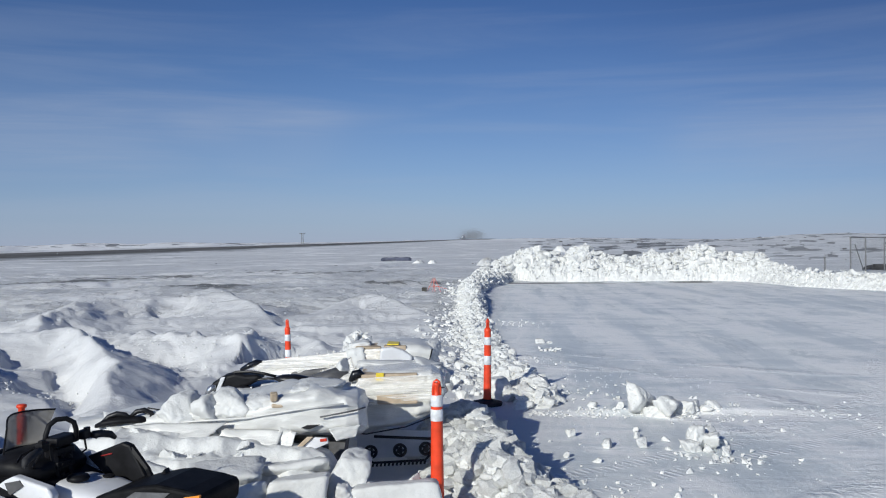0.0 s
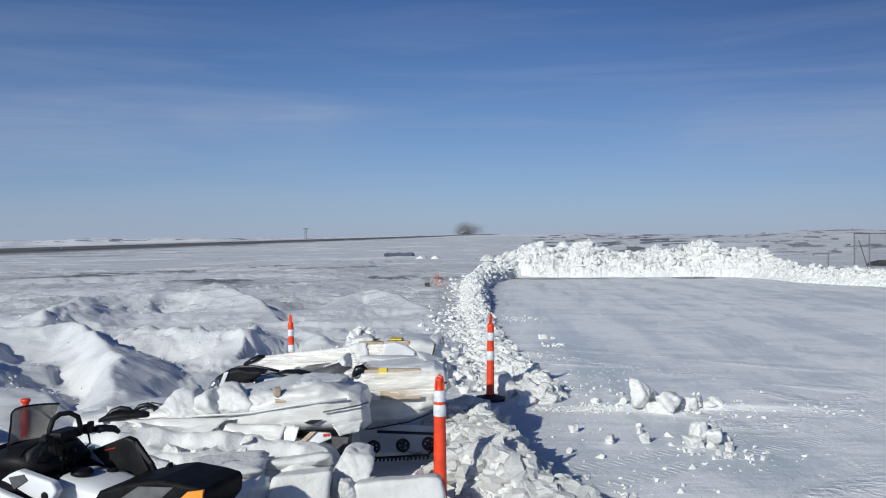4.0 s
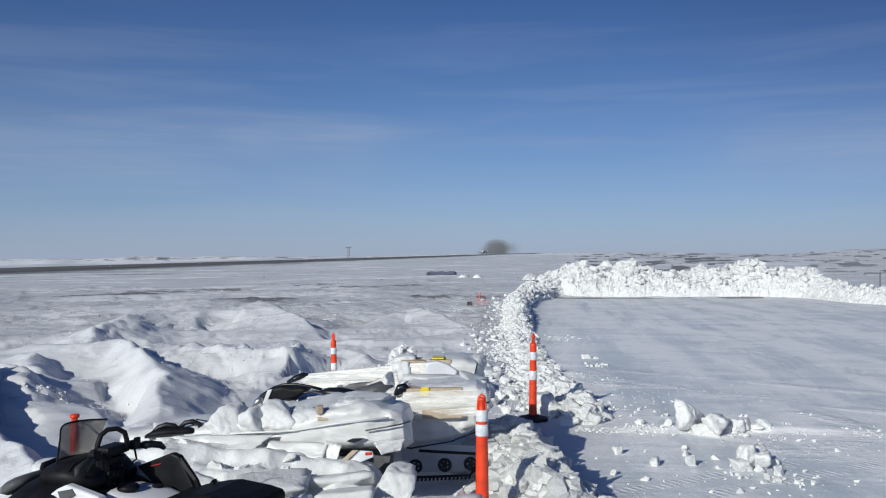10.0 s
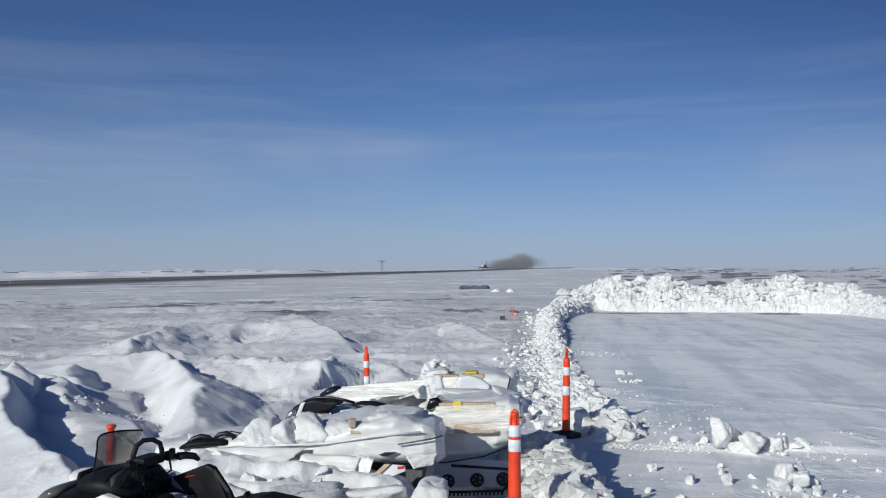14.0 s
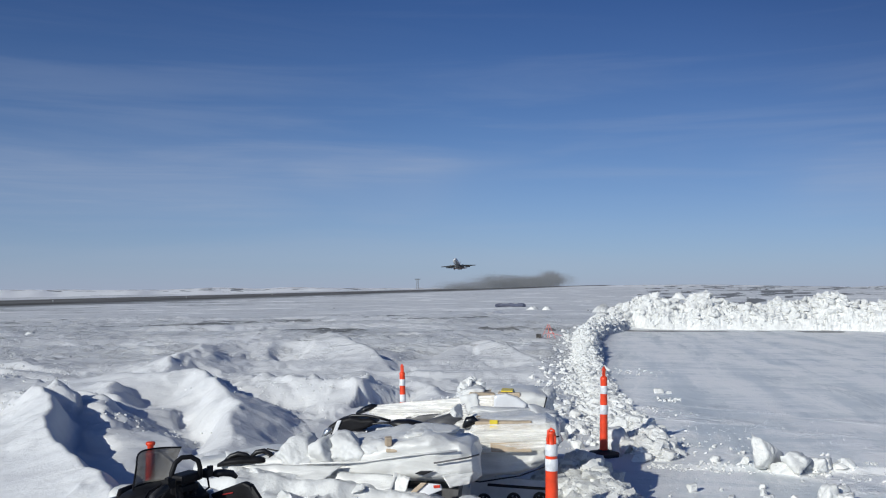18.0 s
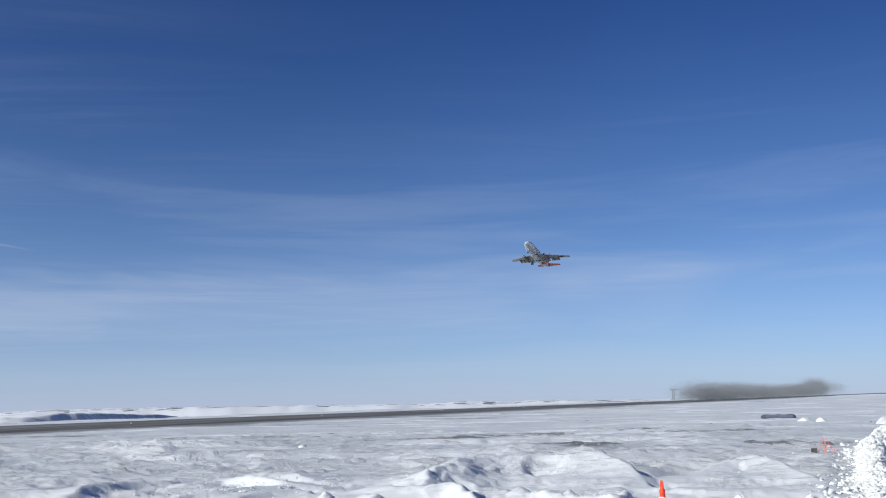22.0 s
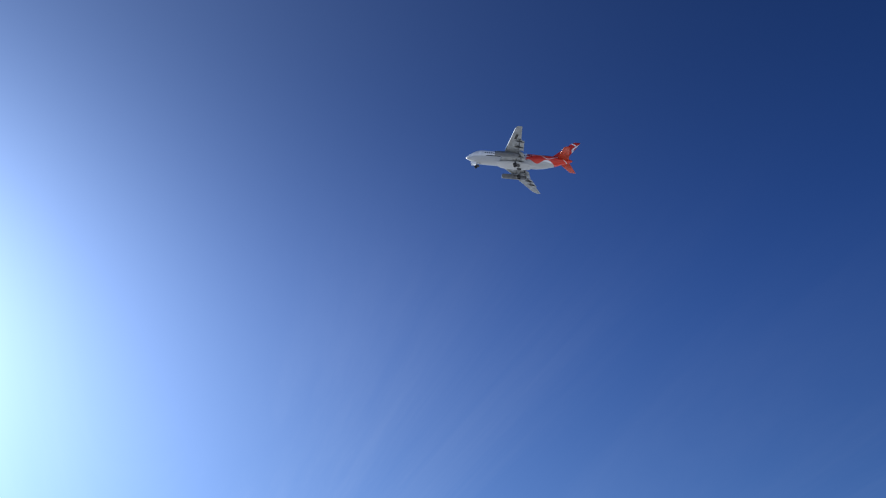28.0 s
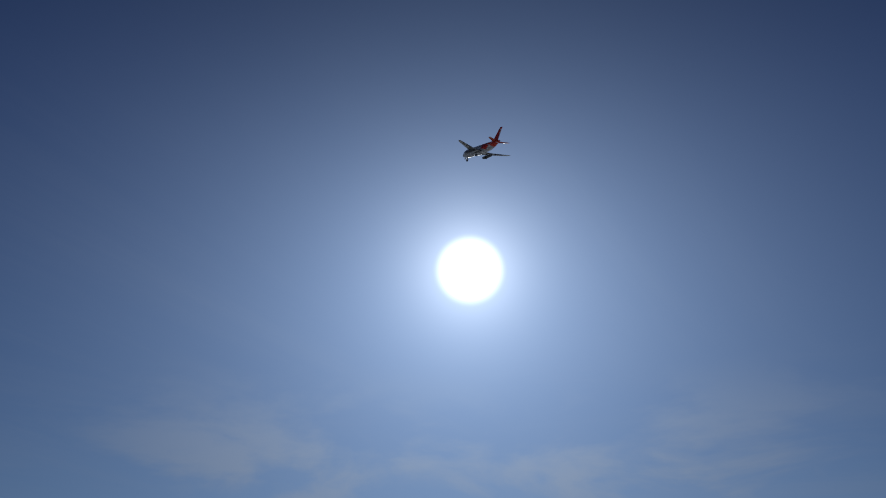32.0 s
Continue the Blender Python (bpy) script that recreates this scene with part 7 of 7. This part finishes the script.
def airliner():
    p = thing("airliner", pose(0, 1700, 12, 0, 0, 173), "white twin-engine jet airliner with red flames and an orange tail", "airplane")
    bm = bmesh.new()
    rows = [(14.0, -0.55, 0.02, 0.02), (13.75, -0.50, 0.34, 0.34), (13.2, -0.38, 0.72, 0.74), (12.3, -0.20, 1.14, 1.20), (11.3, -0.02, 1.50, 1.66), (10.2, 0.0, 1.75, 1.93), (9.0, 0.0, 1.88, 2.0),
            (0.0, 0.0, 1.88, 2.0), (-6.0, 0.0, 1.88, 2.0), (-8.5, 0.18, 1.74, 1.82), (-11.0, 0.55, 1.30, 1.42), (-13.2, 0.92, 0.80, 0.92), (-15.0, 1.15, 0.34, 0.45), (-15.6, 1.2, 0.12, 0.18)]
    rings = []
    for y, cz, w, h in between(rows, 3):
        rings.append([bm.verts.new((w * math.cos(2 * math.pi * k / 28), y, cz + h * math.sin(2 * math.pi * k / 28))) for k in range(28)])
    skin(bm, rings)
    bmesh.ops.recalc_face_normals(bm, faces=bm.faces[:])
    body = part("fuselage", bm, M_BODY, p, smooth=True)
    belly = bmesh.new()
    rings = []
    for y, w, h in ((5.0, 0.4, 0.1), (4.0, 1.4, 0.30), (2.0, 1.75, 0.42), (-2.0, 1.8, 0.46), (-4.2, 1.4, 0.32), (-5.4, 0.5, 0.1)):
        rings.append([belly.verts.new((w * math.cos(2 * math.pi * k / 16), y, -1.75 + h * math.sin(2 * math.pi * k / 16))) for k in range(16)])
    skin(belly, rings)
    part("belly_fairing", belly, M_BODY, p, smooth=True)
    glass = bmesh.new()
    for s in (-1, 1):
        for a, b in ((0.05, 0.55), (0.62, 1.05)):
            q = [(s * (0.0 + a), 12.55 - 0.32 * a, 0.62), (s * b, 12.55 - 0.5 * b, 0.58), (s * b, 11.95 - 0.45 * b, 1.12 - 0.1 * b), (s * a, 12.0 - 0.3 * a, 1.13)]
            glass.faces.new([glass.verts.new((x, y + 0.14, z + 0.06)) for x, y, z in q])
    bmesh.ops.solidify(glass, geom=glass.faces[:], thickness=0.04)
    part("cockpit_window", glass, M_GLASS, body, "dark cockpit glazing")
    pane = bmesh.new()
    box(pane, (0, 0, 0), (0.05, 0.3, 0.38), bevel=0.02)
    pane_me = bpy.data.meshes.new("cabin_window")
    pane.to_mesh(pane_me)
    pane.free()
    for s in (-1, 1):
        for k in range(22):
            w = part("cabin_window", pane_me, M_GLASS, body)
            w.matrix_basis = pose(s * 1.855, 8.2 - k * 0.62, 0.42, 0, s * -12)
        bar = bmesh.new()
        box(bar, (s * 1.90, 5.6, -0.55), (0.03, 4.2, 0.26), bevel=0.01)
        part("name_bar", bar, M_DARK, body, "dark bar of lettering")
        for y in (9.6, 0.8):
            door = bmesh.new()
            box(door, (s * 1.87, y, 0.1), (0.06, 0.8, 1.5), bevel=0.02)
            part("cabin_door", door, M_WHITE_PAINT, body)
    for s in (-1, 1):
        bm = bmesh.new()
        foil(bm, [(s * 0.6, 4.2, -3.2, -1.45, 0.13), (s * 1.9, 3.4, -3.1, -1.35, 0.13), (s * 5.0, 1.55, -2.75, -1.0, 0.12), (s * 13.6, -3.0, -4.7, -0.06, 0.10), (s * 14.17, -3.5, -4.75, 0.0, 0.07)])
        wing = part("wing", bm, M_WING, p, "grey metal wing", smooth=True)
        for a, b in ((2.2, 5.4), (6.0, 9.6)):
            fl = bmesh.new()
            def trail(x):
                return np.interp(x, [1.9, 5.0, 14], [-3.1, -2.75, -4.8]), np.interp(x, [1.9, 5, 14], [-1.4, -1.05, -0.05])
            q = []
            for x in (a, b):
                ty, tz = trail(x)
                q.append([fl.verts.new((s * x, ty + dy, tz + dz)) for dy, dz in ((0.25, -0.10), (-0.2, -0.12), (-0.95, -0.55), (-1.0, -0.62), (-0.2, -0.36), (0.2, -0.25))])
            skin(fl, q)
            bmesh.ops.recalc_face_normals(fl, faces=fl.faces[:])
            part("flap", fl, M_WING, wing, "lowered flap")
            slot = bmesh.new()
            mx = (a + b) / 2
            ty, tz = trail(mx)
            dya = (trail(b)[0] - trail(a)[0]) / (b - a)
            box(slot, (0, 0, 0), (b - a, 0.16, 0.05), Matrix.Rotation(math.atan(dya) * s, 4, "Z"))
            bmesh.ops.translate(slot, vec=(s * mx, ty + 0.45, tz - 0.17), verts=slot.verts[:])
            part("flap_slot", slot, M_DARK, wing)
        for x in (3.4, 7.2, 9.2):
            fr = bmesh.new()
            ty, tz = np.interp(x, [1.9, 5.0, 14], [-3.1, -2.75, -4.8]), np.interp(x, [1.9, 5, 14], [-1.4, -1.05, -0.05])
            tube(fr, [(s * x, ty + 1.6, tz - 0.18), (s * x, ty + 0.8, tz - 0.34), (s * x, ty - 0.2, tz - 0.42), (s * x, ty - 1.1, tz - 0.6)], [0.04, 0.17, 0.17, 0.04], 8)
            part("flap_fairing", fr, M_DARK if x != 3.4 else M_WING, wing, smooth=True)
        reg = bmesh.new()
        box(reg, (0, 0, 0), (2.3, 0.6, 0.03), Matrix.Rotation(-0.48 * s, 4, "Z"))
        bmesh.ops.translate(reg, vec=(s * 10.4, -2.55, -0.55), verts=reg.verts[:])
        if s < 0:
            part("marking_bar", reg, M_DARK, wing, "dark bar of lettering")
        else:
            reg.free()
        sl = bmesh.new()
        tube(sl, [(s * 5.6, 1.25, -1.0), (s * 13.5, -2.9, -0.1)], 0.09, 6)
        part("leading_slat", sl, M_METAL, wing, "bright metal leading edge")
        bm = bmesh.new()
        prof = [(0.50, 0.0), (0.60, -0.05), (0.66, -0.3), (0.70, -1.2), (0.68, -3.4), (0.58, -5.4), (0.46, -6.6), (0.40, -6.7)]
        lathe(bm, prof, 20, Matrix.Translation((s * 4.83, 4.0, -1.95)) @ Matrix.Rotation(radians(-90), 4, "X"))
        eng = part("engine", bm, M_ENGINE, p, "long slim engine nacelle under the wing", smooth=True)
        for y, r, nm in ((4.02, 0.47, "intake"), (-2.72, 0.38, "exhaust")):
            hole = bmesh.new()
            lathe(hole, [(r, -0.02), (r, 0.02), (r * 0.3, 0.05 if y > 0 else -0.05)], 16, Matrix.Translation((s * 4.83, y - 0.0, -1.95)) @ Matrix.Rotation(radians(-90), 4, "X"))
            bmesh.ops.recalc_face_normals(hole, faces=hole.faces[:])
            part(nm, hole, M_DARK, eng, "dark engine opening")
        lip = bmesh.new()
        tube(lip, [(s * 4.83 + 0.54 * math.cos(a), 4.0, -1.95 + 0.54 * math.sin(a)) for a in np.linspace(0, 2 * math.pi, 17)], 0.07, 6, caps=False)
        part("intake_lip", lip, M_METAL, eng, "bright metal lip", smooth=True)
        bm = bmesh.new()
        foil(bm, [(s * 0.4, -11.4, -14.7, 0.95, 0.10), (s * 5.1, -13.9, -15.6, 1.5, 0.09), (s * 5.5, -14.4, -15.65, 1.55, 0.06)])
        part("tailplane", bm, M_TAIL, p, "orange tailplane", smooth=True)
        gear = bmesh.new()
        tube(gear, [(s * 2.6, -1.4, -1.6), (s * 2.62, -1.5, -3.5)], 0.13, 8)
        tube(gear, [(s * 2.6, -0.3, -1.6), (s * 2.62, -1.45, -2.9)], 0.07, 6)
        g = part("main_gear", gear, M_STEEL, p)
        for dx in (-0.32, 0.32):
            wh = bmesh.new()
            lathe(wh, [(0.25, -0.14), (0.46, -0.15), (0.51, -0.08), (0.51, 0.08), (0.46, 0.15), (0.25, 0.14)], 18, Matrix.Translation((s * 2.62 + dx, -1.5, -3.55)) @ Matrix.Rotation(radians(90), 4, "Y"))
            part("wheel", wh, M_RUBBER, g, "black tyre")
        well = bmesh.new()
        lathe(well, [(0.62, -0.02), (0.62, 0.02)], 16, Matrix.Translation((s * 0.75, -1.6, -2.23)))
        part("wheel_well", well, M_DARK, p, "dark open wheel well")
    bm = bmesh.new()
    foil(bm, [(1.5, -7.4, -13.9, 0, 0.05), (2.3, -9.9, -14.1, 0, 0.08), (7.1, -14.0, -16.2, 0, 0.08), (7.6, -14.6, -16.3, 0, 0.05)], upright=True)
    part("tail_fin", bm, M_FIN, p, "red and white tail fin", smooth=True)
    gear = bmesh.new()
    tube(gear, [(0, 10.2, -1.8), (0, 10.3, -3.35)], 0.10, 8)
    tube(gear, [(0, 9.2, -1.8), (0, 10.25, -2.8)], 0.05, 6)
    g = part("nose_gear", gear, M_STEEL, p)
    for dx in (-0.2, 0.2):
        wh = bmesh.new()
        lathe(wh, [(0.15, -0.09), (0.29, -0.1), (0.33, -0.05), (0.33, 0.05), (0.29, 0.1), (0.15, 0.09)], 16, Matrix.Translation((dx, 10.3, -3.4)) @ Matrix.Rotation(radians(90), 4, "Y"))
        part("wheel", wh, M_RUBBER, g, "black tyre")
    ski = bmesh.new()
    box(ski, (0, 9.9, -3.05), (1.0, 1.0, 0.06), Matrix.Rotation(radians(-18), 4, "X"), bevel=0.02)
    part("gravel_deflector", ski, M_DARK, g, "flat gravel deflector behind the nose wheel")
    for s in (-1, 1):
        dr = bmesh.new()
        box(dr, (s * 0.45, 11.2, -2.25), (0.05, 1.5, 0.7), bevel=0.015)
        part("gear_door", dr, M_WHITE_PAINT, g)
    # a mirror ball added at the nose gear to give a sun glint
    lamp = bmesh.new()
    bmesh.ops.create_uvsphere(lamp, u_segments=20, v_segments=12, radius=0.2)
    bmesh.ops.translate(lamp, vec=(0, 10.42, -2.5), verts=lamp.verts[:])
    part("glint_ball", lamp, M_GLINT, g, "polished ball added to catch a sun glint", smooth=True)
    return p


PLANE = airliner()


# ---- dust blown off the gravel runway ----
M_DUST = material("grey_dust", (0.25, 0.26, 0.275), 1.0, vary=0.1, scale=0.05, spec=0.0)


def dust_mesh(seed, count, rx, ry, rz, size):
    """One puff: thousands of fine flakes, dense in the middle and thin at the rim."""
    rng = np.random.default_rng(seed)
    c = rng.normal(0, 1, (count, 3))
    c *= (np.minimum(np.linalg.norm(c, axis=1), 2.3) / np.linalg.norm(c, axis=1))[:, None]
    c *= np.array([rx, ry, rz]) * 0.55
    lump = rng.normal(0, 0.42, (count, 3)) * np.array([rx, ry, rz]) * 0.35
    c = c + lump
    t = rng.normal(0, 1, (count, 3, 3))
    t /= np.linalg.norm(t, axis=2, keepdims=True)
    v = c[:, None, :] + t * size * rng.uniform(0.6, 1.4, (count, 1, 1))
    return arrays("dust", v.reshape(-1, 3), np.arange(count * 3).reshape(-1, 3))


DUST = [dust_mesh(s, 4600, 17, 17, 12, 0.30) for s in (1, 2, 3)]
DUST_LOW = [dust_mesh(s, 8000, 17, 17, 7, 0.28) for s in (4, 5, 6)]


def puff_rows(y0, start, settle, rise, spread):
    """A puff lies in the gravel until the jet blast lifts it, then hangs and drifts off downwind."""
    mid = RW_X + RW_SLOPE * y0
    g = runway_z(y0)
    drift = 3.4
    rows = [(0.0, pose(mid, y0, g - 40, 0, 0, spread))]
    if start > 0.05:
        rows.append((start, pose(mid, y0, g - 26, 0, 0, spread)))
    else:
        rows = [(0.0, pose(mid, y0, g + rise * 0.7, 0, 0, spread))]
    end = start + settle
    t = max(end, 0.1)
    while t < 32.0:
        age = t - end
        rows.append((t, pose(mid - drift * age, y0, g + rise * (1 - 0.35 * math.exp(-age / 3.0)), 0, 0, spread + 2.0 * age)))
        t += 4.0
    age = 32.0 - end
    rows.append((32.0, pose(mid - drift * age, y0, g + rise, 0, 0, spread + 2.0 * age)))
    return rows


PUFFS = []
_rnd = random.Random(77)


def plane_y(t):
    return float(np.interp(t, [0, 5, 9, 11, 13, 14, 16.5, 17.4], [1694, 1610, 1380, 1245, 1095, 1015, 828, 752]))


for k in range(60):
    if 5 < k < 12:
        continue
    if k < 12:
        start, y0 = 0.0, 1725 + 70 * (k % 6) + _rnd.uniform(-15, 15)
    else:
        start = 0.3 + min(k - 12, 41) * 17.0 / 41
        y0 = plane_y(start) + 26 + _rnd.uniform(-10, 10) - 14 * max(0, k - 53)
    ob = part("dust_puff", (DUST if k < 34 else DUST_LOW)[k % 3], M_DUST)
    tagged(ob, "grey dust and snow blown up behind the jet", "dust cloud", "dust cloud behind the airliner")
    rise = (11.0 if k < 26 else 11.0 - 6.5 * min(1, (k - 26) / 18)) + _rnd.uniform(-1.5, 2.5)
    PUFFS.append((ob, puff_rows(y0, start, 1.0, rise, _rnd.uniform(0, 360))))


def fly(x, y, z, heading, nose_up, bank):
    return pose(x, y, z) @ pose(0, 0, 0, 0, 0, heading) @ pose(0, 0, 0, nose_up) @ pose(0, 0, 0, 0, bank)


def roll_out(t):
    """The airliner on the runway, wheels on the gravel."""
    y = plane_y(t)
    return fly(RW_X + RW_SLOPE * y, y, runway_z(y) + 4.2, 173.0, 0.4, 0.0)


def motions():
    walk(PLANE, [(t, roll_out(t)) for t in (0.0, 2.5, 5.0, 7.0, 9.0, 11.0, 13.0, 14.5)] + [
        (16.0, fly(RW_X + RW_SLOPE * plane_y(16.0) - 0.5, plane_y(16.0), runway_z(plane_y(16.0)) + 5.4, 175.0, 9.0, 2.0)),
        (17.0, fly(-71.1, 784.4, 16.1, 178.1, 16.4, 3.7)),
        (18.0, fly(-79.3, 693.6, 22.5, 177.4, 16.4, 2.7)),
        (19.0, fly(-88.2, 607.8, 31.2, 176.8, 16.4, 1.7)),
        (20.0, fly(-97.6, 526.5, 42.0, 176.3, 16.4, 0.9)),
        (21.0, fly(-107.3, 449.3, 54.5, 176.0, 16.4, 0.2)),
        (22.0, fly(-117.2, 375.6, 68.5, 175.9, 16.4, -0.5)),
        (23.0, fly(-127.1, 304.9, 83.5, 175.9, 16.5, -1.1)),
        (24.0, fly(-136.9, 236.7, 99.4, 176.0, 16.5, -1.7)),
        (25.0, fly(-146.4, 170.4, 115.8, 176.2, 16.4, -2.1)),
        (25.5, fly(-150.9, 137.8, 124.1, 176.4, 16.4, -2.3)),
        (26.5, fly(-159.6, 73.4, 140.6, 176.9, 16.4, -2.7)),
        (27.5, fly(-167.5, 9.7, 156.8, 177.5, 16.4, -2.9)),
        (28.0, fly(-171.2, -22.1, 164.7, 177.9, 16.4, -3.0)),
        (29.0, fly(-177.7, -85.8, 179.9, 178.7, 16.4, -3.2)),
        (30.0, fly(-183.1, -150.2, 194.1, 179.7, 16.4, -3.3)),
        (31.0, fly(-187.1, -215.7, 206.8, 180.8, 16.3, -3.2)),
        (32.0, fly(-189.7, -283.0, 217.9, 182.1, 16.3, -3.2)),
    ])
    for ob, rows in PUFFS:
        walk(ob, rows)


motions()
